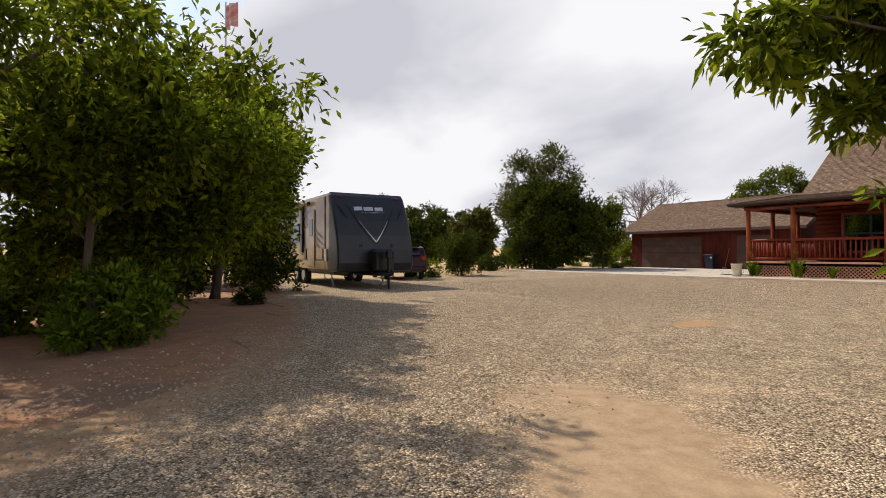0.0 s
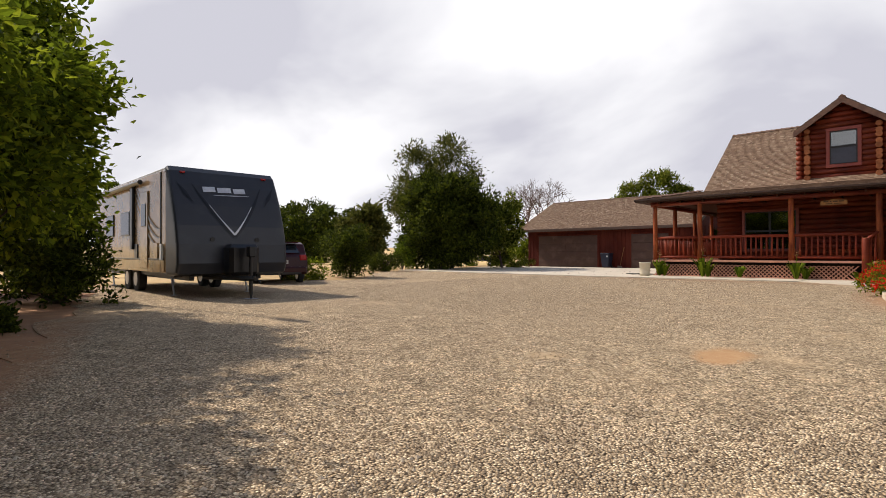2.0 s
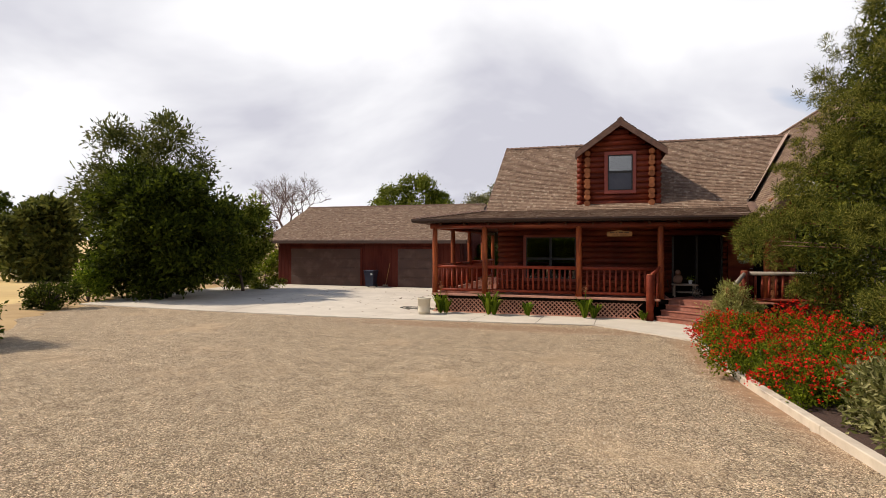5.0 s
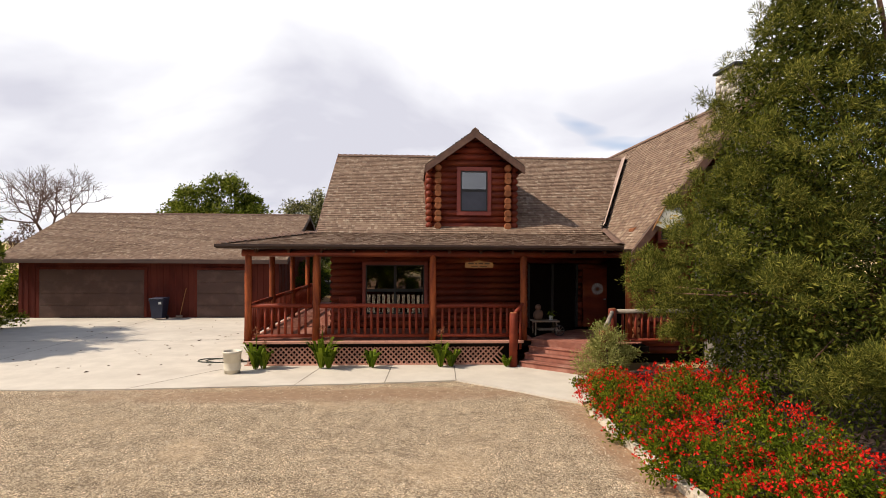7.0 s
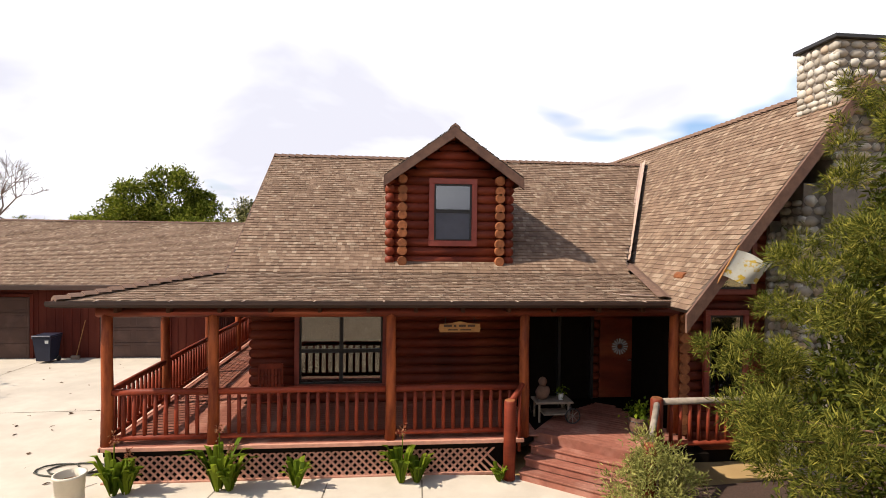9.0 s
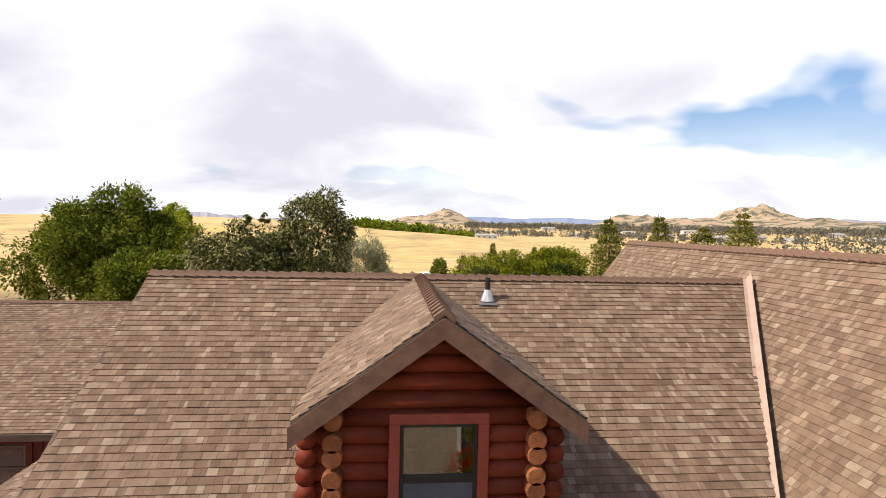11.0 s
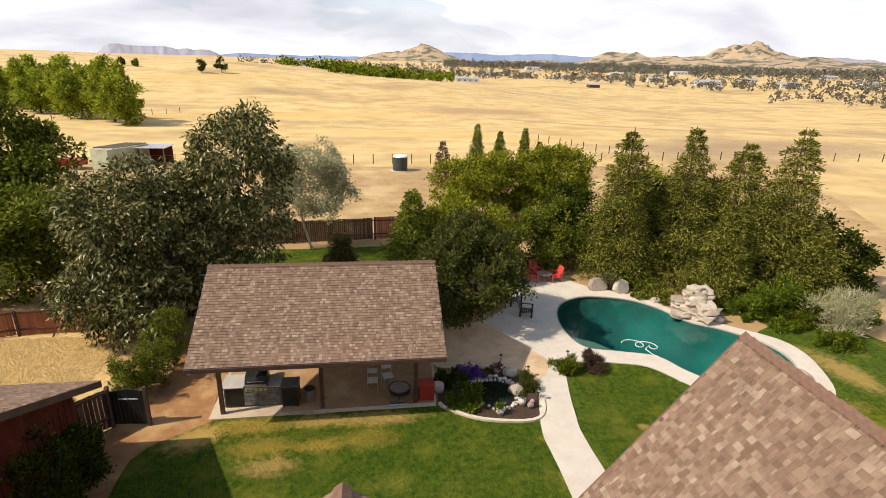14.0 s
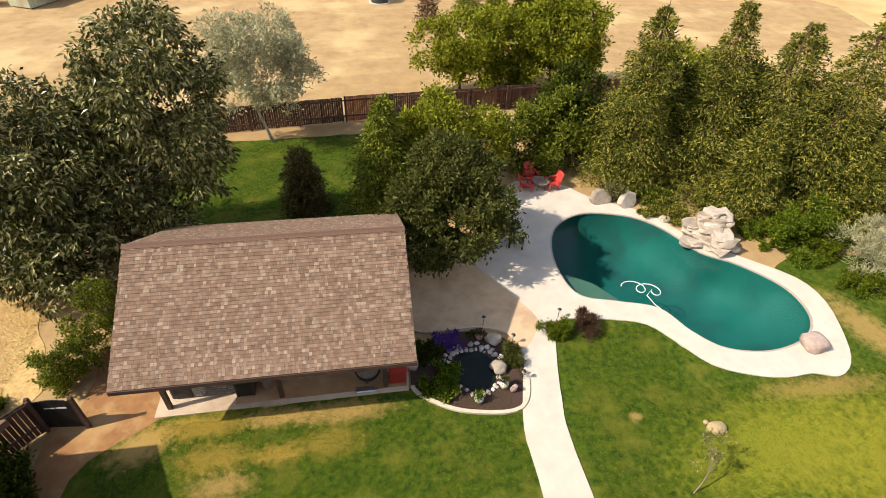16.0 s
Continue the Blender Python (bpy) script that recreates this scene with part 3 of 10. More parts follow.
# worn sandy places in the gravel: x, y, half length, half width, turn, softness, two colours
WORN = [(6.0, 1.75, 1.75, 0.72, -38, 0.4, SAND_A, SAND_B), (7.6, 5.2, 2.2, 0.9, 115, 0.3, (0.27, 0.17, 0.095), SAND_A),
        (3.33, 7.3, 0.50, 0.25, 92, 0.25, (0.36, 0.20, 0.095), (0.41, 0.25, 0.125)), (-1.5, 22.9, 5.0, 0.55, 0, 0.45, (0.20, 0.12, 0.07), (0.29, 0.185, 0.11)), (4.0, 18.5, 0.45, 4.0, 3, 0.45, (0.22, 0.125, 0.07), (0.33, 0.20, 0.115)),
        (-1.5, 2.1, 3.9, 0.45, -21, 0.6, (0.27, 0.14, 0.07), (0.38, 0.20, 0.10)), (1.97, 6.1, 0.20, 0.18, 10, 0.3, (0.32, 0.22, 0.125), (0.42, 0.31, 0.19)), (3.2, -0.4, 2.6, 0.5, -40, 0.5, (0.30, 0.165, 0.085), (0.42, 0.27, 0.15))]


def gravel_mat():
    m = bpy.data.materials.new("gravel")
    m.use_nodes = True
    n, l = m.node_tree.nodes, m.node_tree.links
    p = n["Principled BSDF"]
    p.inputs["Roughness"].default_value, p.inputs["Specular IOR Level"].default_value = 0.92, 0.2
    tcn = n.new("ShaderNodeTexCoord")

    def vor(scale, feature="F1"):
        v = n.new("ShaderNodeTexVoronoi")
        v.feature = feature
        v.inputs["Scale"].default_value = scale
        l.new(tcn.outputs["Object"], v.inputs["Vector"])
        return v

    def noi(scale, d=4):
        t = n.new("ShaderNodeTexNoise")
        t.inputs["Scale"].default_value, t.inputs["Detail"].default_value = scale, d
        l.new(tcn.outputs["Object"], t.inputs["Vector"])
        return t.outputs["Fac"]

    def ramp(src, stops):
        r = n.new("ShaderNodeValToRGB")
        e = r.color_ramp.elements
        while len(e) < len(stops):
            e.new(0.5)
        for el, (pos, c) in zip(e, stops):
            el.position, el.color = pos, (*c, 1)
        l.new(src, r.inputs[0])
        return r.outputs[0]

    def mix(f, a, b):
        x = n.new("ShaderNodeMix")
        x.data_type = "RGBA"
        for i, q in ((0, f), (6, a), (7, b)):
            l.new(q, x.inputs[i])
        return x.outputs[2]
    cells = vor(64)
    sp = n.new("ShaderNodeSeparateColor")
    l.new(cells.outputs["Color"], sp.inputs[0])
    stones = ramp(sp.outputs[0], [(0, (0.175, 0.122, 0.078)), (0.35, (0.505, 0.375, 0.24)), (0.7, (0.72, 0.555, 0.36)), (1, (0.92, 0.765, 0.55))])
    sand = ramp(noi(9, 6), [(0.3, (0.31, 0.215, 0.125)), (0.7, (0.42, 0.305, 0.185))])
    worn = ramp(noi(0.42, 5), [(0.54, (0, 0, 0)), (0.68, (0.55, 0.55, 0.55))])
    # shade in the chinks between stones, multiplied into their colour
    gap_shade = ramp(cells.outputs["Distance"], [(0.35, (1, 1, 1)), (0.75, (0.27, 0.24, 0.21))])
    mul = n.new("ShaderNodeMix")
    mul.data_type, mul.blend_type = "RGBA", "MULTIPLY"
    mul.inputs[0].default_value = 1.0
    l.new(stones, mul.inputs[6]), l.new(gap_shade, mul.inputs[7])
    clump = vor(31)
    sc_ = n.new("ShaderNodeSeparateColor")
    l.new(clump.outputs["Color"], sc_.inputs[0])
    tone = ramp(sc_.outputs[1], [(0.0, (0.66, 0.64, 0.62)), (0.5, (1.0, 1.0, 1.0)), (1.0, (1.30, 1.29, 1.28))])
    patchy = ramp(noi(2.6, 7), [(0.30, (0.76, 0.75, 0.74)), (0.52, (1.0, 1.0, 1.0)), (0.72, (1.18, 1.17, 1.15))])

    def times(a, b):
        x = n.new("ShaderNodeMix")
        x.data_type, x.blend_type = "RGBA", "MULTIPLY"
        x.inputs[0].default_value = 1.0
        l.new(a, x.inputs[6]), l.new(b, x.inputs[7])
        return x.outputs[2]
    col = mix(worn, times(times(mul.outputs[2], tone), patchy), times(sand, patchy))
    bare = worn
    for cx, cy, rx, ry, turn, edge, a, b in WORN:
        mp = n.new("ShaderNodeMapping")
        mp.vector_type = "TEXTURE"
        mp.inputs["Location"].default_value, mp.inputs["Rotation"].default_value = (cx, cy, 0), (0, 0, radians(turn))
        mp.inputs["Scale"].default_value = (rx, ry, 50)
        l.new(tcn.outputs["Object"], mp.inputs[0])
        ln = n.new("ShaderNodeVectorMath")
        ln.operation = "LENGTH"
        l.new(mp.outputs[0], ln.inputs[0])
        ad = n.new("ShaderNodeMath")
        ad.operation = "MULTIPLY_ADD"
        ad.inputs[1].default_value, ad.use_clamp = 1.5, False
        l.new(noi(2.2, 7), ad.inputs[0])
        l.new(ln.outputs["Value"], ad.inputs[2])
        mr = n.new("ShaderNodeMapRange")
        for slot, v in (("From Min", 1.75 + edge), ("From Max", 1.75 - edge), ("To Min", 0.0), ("To Max", 0.93)):
            mr.inputs[slot].default_value = v
        l.new(ad.outputs[0], mr.inputs["Value"])
        mxm = n.new("ShaderNodeMath")
        mxm.operation = "MAXIMUM"
        l.new(bare, mxm.inputs[0]), l.new(mr.outputs["Result"], mxm.inputs[1])
        bare = mxm.outputs[0]
        col = mix(mr.outputs["Result"], col, ramp(noi(7, 8), [(0.3, a), (0.7, b)]))
    l.new(col, p.inputs["Base Color"])
    b = n.new("ShaderNodeBump")
    b.inputs["Strength"].default_value, b.inputs["Distance"].default_value = 1.0, 0.02
    inv = n.new("ShaderNodeMath")
    inv.operation = "SUBTRACT"
    inv.inputs[0].default_value = 1.0
    l.new(cells.outputs["Distance"], inv.inputs[1])
    keep = n.new("ShaderNodeMath")
    keep.operation = "SUBTRACT"
    keep.inputs[0].default_value = 1.0
    l.new(bare, keep.inputs[1])
    rel = n.new("ShaderNodeMath")
    rel.operation = "MULTIPLY"
    l.new(inv.outputs[0], rel.inputs[0]), l.new(keep.outputs[0], rel.inputs[1])
    l.new(rel.outputs[0], b.inputs["Height"])
    l.new(b.outputs[0], p.inputs["Normal"])
    return m


M_gravel = gravel_mat()
M_pebble = ramp_mat("loose pebbles", [(0, (0.20, 0.145, 0.09)), (0.4, (0.34, 0.25, 0.16)), (0.75, (0.42, 0.32, 0.215)), (1, (0.60, 0.49, 0.36))], rough=0.9, bump=0, grain=0.2, gscale=60)
M_field = mat("dry grass field", (0.43, 0.285, 0.10), (0.62, 0.455, 0.20), scale=0.16, rough=0.95, bump=0.6, bscale=2.2, c3=(0.29, 0.19, 0.09), scale3=0.03, w3=(0.50, 0.72), stretch=(0.8, 1.0, 1), detail=12)
M_dirt = mat("tan dirt", (0.40, 0.265, 0.115), (0.30, 0.19, 0.08), scale=0.7, rough=0.95, bump=0.5, bscale=6, c3=(0.48, 0.345, 0.16), scale3=0.16, detail=11)
M_lawn = mat("lawn", (0.022, 0.050, 0.005), (0.082, 0.112, 0.009), scale=4.5, rough=0.95, spec=0.08, bump=0.9, bscale=60, c3=(0.15, 0.145, 0.02), scale3=0.7, w3=(0.50, 0.76), detail=11)
DRY, BARE = (0.36, 0.235, 0.045), (0.43, 0.27, 0.09)
add_patches(M_lawn, [(-3.4, 48.2, 1.1, 0.7, 25, BARE, 0.8), (-1.6, 48.7, 1.8, 0.5, 0, DRY, 0.7), (0.9, 48.75, 1.3, 0.4, 0, BARE, 0.75), (3.0, 48.7, 1.8, 0.45, 0, BARE, 0.7), (-1.0, 47.5, 1.3, 0.6, 0, DRY, 0.6), (1.0, 47.4, 0.9, 0.4, 0, DRY, 0.7), (-0.6, 46.5, 1.0, 0.5, 0, BARE, 0.65), (2.6, 47.6, 1.2, 0.6, 0, DRY, 0.4),
                     (16.4, 50.6, 0.4, 1.0, 25, BARE, 0.6), (20.5, 47.5, 2.6, 0.5, 0, BARE, 0.6), (24.3, 50.0, 0.9, 2.0, 10, BARE, 0.6), (17.5, 45.6, 4.0, 1.8, 10, (0.24, 0.24, 0.022), 0.75), (22, 44.5, 5, 2.6, 0, (0.27, 0.25, 0.024), 0.75), (13.0, 47.2, 0.25, 0.2, 0, BARE, 0.7)], 3.4)
M_straw = mat("straw litter", (0.62, 0.44, 0.18), (0.47, 0.30, 0.11), scale=9, rough=0.95, bump=0.9, bscale=50, c3=(0.42, 0.24, 0.085), scale3=1.6, w3=(0.52, 0.75), detail=10)


add_patches(M_field, [(75, 122, 38, 14, 8, (0.27, 0.18, 0.10), 0.75), (40, 190, 26, 7, 15, (0.36, 0.22, 0.10), 0.6), (95, 240, 60, 12, -8, (0.40, 0.28, 0.13), 0.5), (-20, 170, 40, 8, 10, (0.55, 0.34, 0.09), 0.6), (20, 135, 30, 6, -6, (0.58, 0.37, 0.10), 0.5),
                      (120, 330, 90, 14, 4, (0.35, 0.24, 0.12), 0.55), (-60, 250, 30, 9, 30, (0.56, 0.36, 0.10), 0.5), (62, 160, 34, 1.6, -24, (0.30, 0.19, 0.10), 0.8)])


def height(x, y):
    """The lie of the land: level round the house, rolling beyond."""
    d = max(0.0, (y - 105) / 130, (abs(x) - 75) / 130)
    k = min(1.0, d) ** 2 * (3 - 2 * min(1.0, d)) if d > 0 else 0.0
    roll = 4.2 * noise.noise(Vector((x * 0.0045, y * 0.0045, 2.3))) + 1.6 * noise.noise(Vector((x * 0.013, y * 0.013, 5.1)))
    rise = 13.0 * math.exp(-((x + 100) / 125) ** 2 - ((y - 370) / 130) ** 2)
    far = min(1.0, max(0.0, (math.hypot(x - 3, y - 27) - 450) / 900))
    rise += 17.0 * far * far * (3 - 2 * far)
    if 10 < x < 26 and 44 < y < 62:
        return -2.8
    return -0.03 + k * (roll - 1.0 + rise)


def axis_steps(lo, hi, fine_lo, fine_hi, fine, grow):
    s, p, q = [], fine_lo, fine_hi
    s = list(np.arange(fine_lo, fine_hi + 1e-6, fine))
    d = fine
    while p > lo:
        d *= grow
        p -= d
        s.insert(0, max(p, lo))
    d = fine
    while q < hi:
        d *= grow
        q += d
        s.append(min(q, hi))
    return s


xs, ys = axis_steps(-4600, 4600, -150, 200, 7, 1.13), axis_steps(-1500, 4700, -60, 420, 7, 1.13)
V = [(x, y, height(x, y)) for y in ys for x in xs]
nx = len(xs)
F = [(j * nx + i, j * nx + i + 1, (j + 1) * nx + i + 1, (j + 1) * nx + i) for j in range(len(ys) - 1) for i in range(nx - 1)]
me = fast_mesh("ground", V, F, True)
me.materials.append(M_field)
tagged(new("ground", me), "rolling ground of dry golden grass reaching the horizon", "ground", kind="structure")


def yard_sheet(name, outline, z, material, label, wob=0.12, step=0.5, thick=0.05):
    """A patch of ground over an outline, its edge uneven."""
    pts = []
    n = len(outline)
    for i in range(n):
        a, b = Vector(outline[i]), Vector(outline[(i + 1) % n])
        k = max(1, int((b - a).length / step))
        for j in range(k):
            q = a.lerp(b, j / k)
            w = Vector((noise.noise(Vector((q.x * 0.9, q.y * 0.9, 1.0))), noise.noise(Vector((q.x * 0.9, q.y * 0.9, 7.0))))) * wob * 2
            pts.append(q + w)
    return solo(name, Geo().sheet([tuple(p) for p in pts], z, thick), material, label, "ground", "structure")


yard_sheet("soil", [(-14, -14), (5.6, -14), (5.2, -2.2), (2.6, 1.2), (-4.2, 4.2), (-7.6, 5.0), (-14, 5.2)], 0.012, M_soil, "reddish bare soil under the roadside trees", 0.4)
gravel_outline = [(11, -14), (8.2, 4), (5.0, 11), (4.35, 17), (4.2, 21.8), (1.4, 24.2), (-19, 24.3), (-17.5, 20), (-12.2, 15.2), (-13.6, 11.5), (-15, 6.4), (-8.8, 4.6), (-5.0, 3.3), (-0.8, 1.7), (2.2, 0.5), (3.9, -1.0), (4.8, -4), (4.6, -14)]
yard_sheet("gravel_yard", gravel_outline, 0.024, M_gravel, "grey gravel yard with worn sandy patches", 0.25)

# loose stones on the gravel, where the way passes low over it
rng = np.random.default_rng(5)
n = 70000
t = rng.random(n)
cx, cy = np.interp(t, [0, 0.3, 0.5, 0.75, 1], [6.2, 4.3, 0.5, -1.0, -1.5]), np.interp(t, [0, 0.3, 0.5, 0.75, 1], [0.2, 1.4, 5.0, 11.0, 15.0])
px, py = cx + rng.normal(size=n) * (1.5 + 1.2 * t), cy + rng.normal(size=n) * (1.5 + 0.9 * t)
sandy = np.zeros(n, bool)
for wx, wy, rx, ry, turn, *_ in WORN[:3]:
    ca, sa = math.cos(radians(turn)), math.sin(radians(turn))
    u, v = (px - wx) * ca + (py - wy) * sa, (py - wy) * ca - (px - wx) * sa
    sandy |= (np.hypot(u / rx, v / ry) < 0.75 + 0.5 * rng.random(n)) & (rng.random(n) < 0.93)
keep = ~sandy & (px - 4.3 - np.maximum(0, (17 - py)) * 0.09 < -0.1) & (py > 2.9 - (px + 5.0) * 0.74 + 0.3)
px, py = px[keep], py[keep]
s = rng.gamma(4.0, 0.0022, len(px)).clip(0.004, 0.019)
# coarser stones farther up the yard
fx_, fy_ = rng.uniform(-9, 4.0, 30000), rng.uniform(9, 23.3, 30000)
px, py, s = np.concatenate([px, fx_]), np.concatenate([py, fy_]), np.concatenate([s, rng.gamma(4.0, 0.0031, 30000).clip(0.006, 0.022)])
n = len(px)
octa = np.array([(1, 0, -0.3), (0, 1, -0.3), (-1, 0, -0.3), (0, -1, -0.3), (0, 0, 0.5)])
faces = np.array([(0, 1, 4), (1, 2, 4), (2, 3, 4), (3, 0, 4)])
ang = rng.random(n) * 6.283
ca, sa = np.cos(ang), np.sin(ang)
sc = s[:, None, None] * rng.uniform(0.7, 1.35, (n, 5, 3)) * octa
X = sc[..., 0] * ca[:, None] - sc[..., 1] * sa[:, None] + px[:, None]
Y = sc[..., 0] * sa[:, None] + sc[..., 1] * ca[:, None] + py[:, None]
Z = sc[..., 2] + 0.024 + 0.25 * s[:, None]
me = fast_mesh("pebbles", np.stack([X, Y, Z], -1).reshape(-1, 3), (faces[None] + 5 * np.arange(n)[:, None, None]).reshape(-1, 3))
me.materials.append(M_pebble)
tagged(new("pebbles", me), "loose grey and tan pebbles lying on the gravel", "gravel", kind="stuff")

# concrete apron and walk in front of garage and porch
M_joint = mat("joint", (0.20, 0.17, 0.13), rough=0.95)
apron = [(-19.6, 23.9), (-12, 23.5), (-6.5, 23.45), (-1.0, 23.8), (1.42, 24.05), (4.05, 21.95), (5.9, 23.6), (5.6, 25.6), (-4.2, 26.4), (-4.2, 37.0), (-20.4, 37.0), (-20.2, 30)]
g = Geo().sheet(apron, 0.055, 0.1)
walkway = solo("concrete_apron", g, M_concrete, "pale concrete apron in front of garage and porch", "pavement", "structure")
g = Geo()
for a, b in (((-6.5, 23.45), (-4.6, 26.0)), ((-2.6, 23.68), (-2.3, 25.6)), ((-0.4, 23.85), (-0.3, 25.7)), ((1.42, 24.05), (1.5, 25.7)), ((-12, 23.5), (-12, 37)), ((-20, 30), (-4.4, 30.5))):
    d = Vector((b[0] - a[0], b[1] - a[1]))
    w = Vector((-d.y, d.x)).normalized() * 0.012
    g.add([(a[0] + w.x, a[1] + w.y, 0.059), (a[0] - w.x, a[1] - w.y, 0.059), (b[0] - w.x, b[1] - w.y, 0.059), (b[0] + w.x, b[1] + w.y, 0.059)], [(0, 1, 2, 3)])
part("joint_lines", g, M_joint, walkway)

# pale edging of the flower bed
g = Geo()
line = [(4.02, 21.2), (4.05, 19.2), (4.15, 17.3), (4.45, 14.8), (4.78, 12.4), (5.0, 10.8), (5.6, 8.6)]
for i in range(len(line) - 1):
    a, b = Vector((*line[i], 0)), Vector((*line[i + 1], 0))
    L = (b - a).length
    m = Matrix.Translation(a) @ Matrix.Rotation(math.atan2(b.y - a.y, b.x - a.x), 4, "Z")
    g.box((0.006, -0.08, -0.05), (L - 0.006, 0.08, 0.15), 0.012, m)
solo("bed_edging", g, M_kerb, "pale pinkish edging beam along the flower bed", "kerb", "structure")
yard_sheet("flower_bed", [(4.15, 21.6), (4.25, 17.4), (4.85, 12.6), (5.6, 8.7), (15, 8.7), (15, 26), (6.2, 25), (5.9, 23.6)], 0.045, M_mulch, "dark mulched flower bed", 0.05)

# back garden
yard_sheet("lawn", [(-5.1, 45.6), (-5.2, 46.4), (-5.1, 47.4), (-4.8, 48.0), (-4.1, 48.4), (-3.45, 48.8), (-3.1, 49.25), (5.5, 49.3), (6.2, 48.6), (7.4, 48.05), (9.4, 47.95), (9.4, 44), (9.5, 38.5), (-5.0, 38.5)], 0.03, M_lawn, "mown green lawn with drying patches", 0.08)
yard_sheet("lawn_pool", [(10.2, 38.5), (10.1, 46.4), (10.4, 49), (11.2, 51.9), (12.9, 51.95), (15.2, 51.5), (16.2, 49.9), (18, 48.6), (21.6, 48.2), (22.6, 49.4), (23.3, 51.5), (22.7, 53.7), (24.4, 54.9), (28.5, 54.0), (30, 47), (29, 38.5)], 0.031, M_lawn, "green lawn beside the pool, drying at the edges", 0.1)
yard_sheet("lawn_back", [(-6, 60), (4.5, 60), (8, 66), (8, 69), (-6.5, 68.4)], 0.032, M_lawn, "strip of lawn in front of the back fence", 0.1)
yard_sheet("straw_yard", [(-24, 48.2), (-8.2, 48.6), (-7.3, 50.6), (-8.2, 53.0), (-9.6, 56.2), (-13.5, 57.5), (-24, 60)], 0.02, M_straw, "side yard covered with pale straw", 0.15)

# ---- roofs ----
SH_U, SH_V = 0.108, 0.122
sh_me = {}


def shingle_template():
    if "one" not in sh_me:
        g = Geo()
        g.add([(0, 0, 0.014), (SH_U - 0.004, 0, 0.014), (SH_U - 0.004, SH_V * 1.15, 0.001), (0, SH_V * 1.15, 0.001), (0, 0, -0.004), (SH_U - 0.004, 0, -0.004), (SH_U - 0.004, SH_V * 1.15, -0.006), (0, SH_V * 1.15, -0.006)],
              [(0, 1, 2, 3), (4, 5, 1, 0), (0, 3, 7, 4), (1, 5, 6, 2), (3, 2, 6, 7)])
        sh_me["one"] = g.mesh("shingle")
        sh_me["one"].materials.append(M_shingle_one)
    return sh_me["one"]


def inside(u, v, poly):
    c = False
    for i in range(len(poly)):
        (a, b), (d, e) = poly[i], poly[i - 1]
        if (b > v) != (e > v) and u < (d - a) * (v - b) / (e - b) + a:
            c = not c
    return c


def roof_slope(parent, name, P0, U, W, poly, holes=(), singles=None, thick=0.12, wide=1.0):
    """A shingled slope: poly in metres along the eave (U) and up the slope (W) from P0. singles: stretch (u0, v0, u1, v1) of separate pieces."""
    P0, U, W = Vector(P0), Vector(U).normalized(), Vector(W).normalized()
    N = U.cross(W).normalized()
    if N.z < 0:
        N = -N
    at = lambda u, v, h: P0 + U * u + W * v + N * h  # noqa: E731
    g = Geo()
    k = len(poly)
    g.add([at(u, v, -0.004) for u, v in poly] + [at(u, v, -thick) for u, v in poly],
          [tuple(range(k)), tuple(range(k, 2 * k))[::-1]] + [(i, (i + 1) % k, (i + 1) % k + k, i + k) for i in range(k)])
    base = part(name, g, M_under, parent)
    s, made = Geo(), []
    umin, umax = min(p[0] for p in poly), max(p[0] for p in poly)
    vmin, vmax = min(p[1] for p in poly), max(p[1] for p in poly)
    rows = int((vmax - vmin) / SH_V) + 1
    for r in range(rows):
        v = vmin + r * SH_V
        u = umin - random.random() * SH_U
        while u < umax:
            w = SH_U * random.choice((0.5, 0.7, 0.9, 1.1, 1.4, 1.8)) * wide
            if singles and singles[1] < v + SH_V * 0.5 < singles[3] and u < singles[2]:
                w = SH_U if u + SH_U > singles[0] else min(w, singles[0] - u)
            mid = (u + w / 2, v + SH_V * 0.5)
            if inside(*mid, poly) and not any(inside(*mid, h) for h in holes):
                if singles and singles[0] < mid[0] < singles[2] and singles[1] < mid[1] < singles[3] and len(made) < 300:
                    made.append((u, v))
                else:
                    d = 0.011 + 0.013 * random.random()
                    a, b = max(u, umin) , min(u + w - 0.005, umax)
                    e = min(v + SH_V * 1.15, vmax)
                    s.add([at(a, v, d), at(b, v, d), at(b, e, 0.001), at(a, e, 0.001), at(a, v, -0.003), at(b, v, -0.003)], [(0, 1, 2, 3), (4, 5, 1, 0)])
            u += w
    tagged(part("shingles", s, M_shingle, base, "brown asphalt shingles with lighter tabs"), kind="stuff")
    off = base_of(base)
    for u, v in made:
        ob = new("shingle", shingle_template())
        ob.parent = base
        m = Matrix((U, W, N)).transposed().to_4x4()
        m.translation = at(u, v, 0) - off
        ob.matrix_local = m
    return base


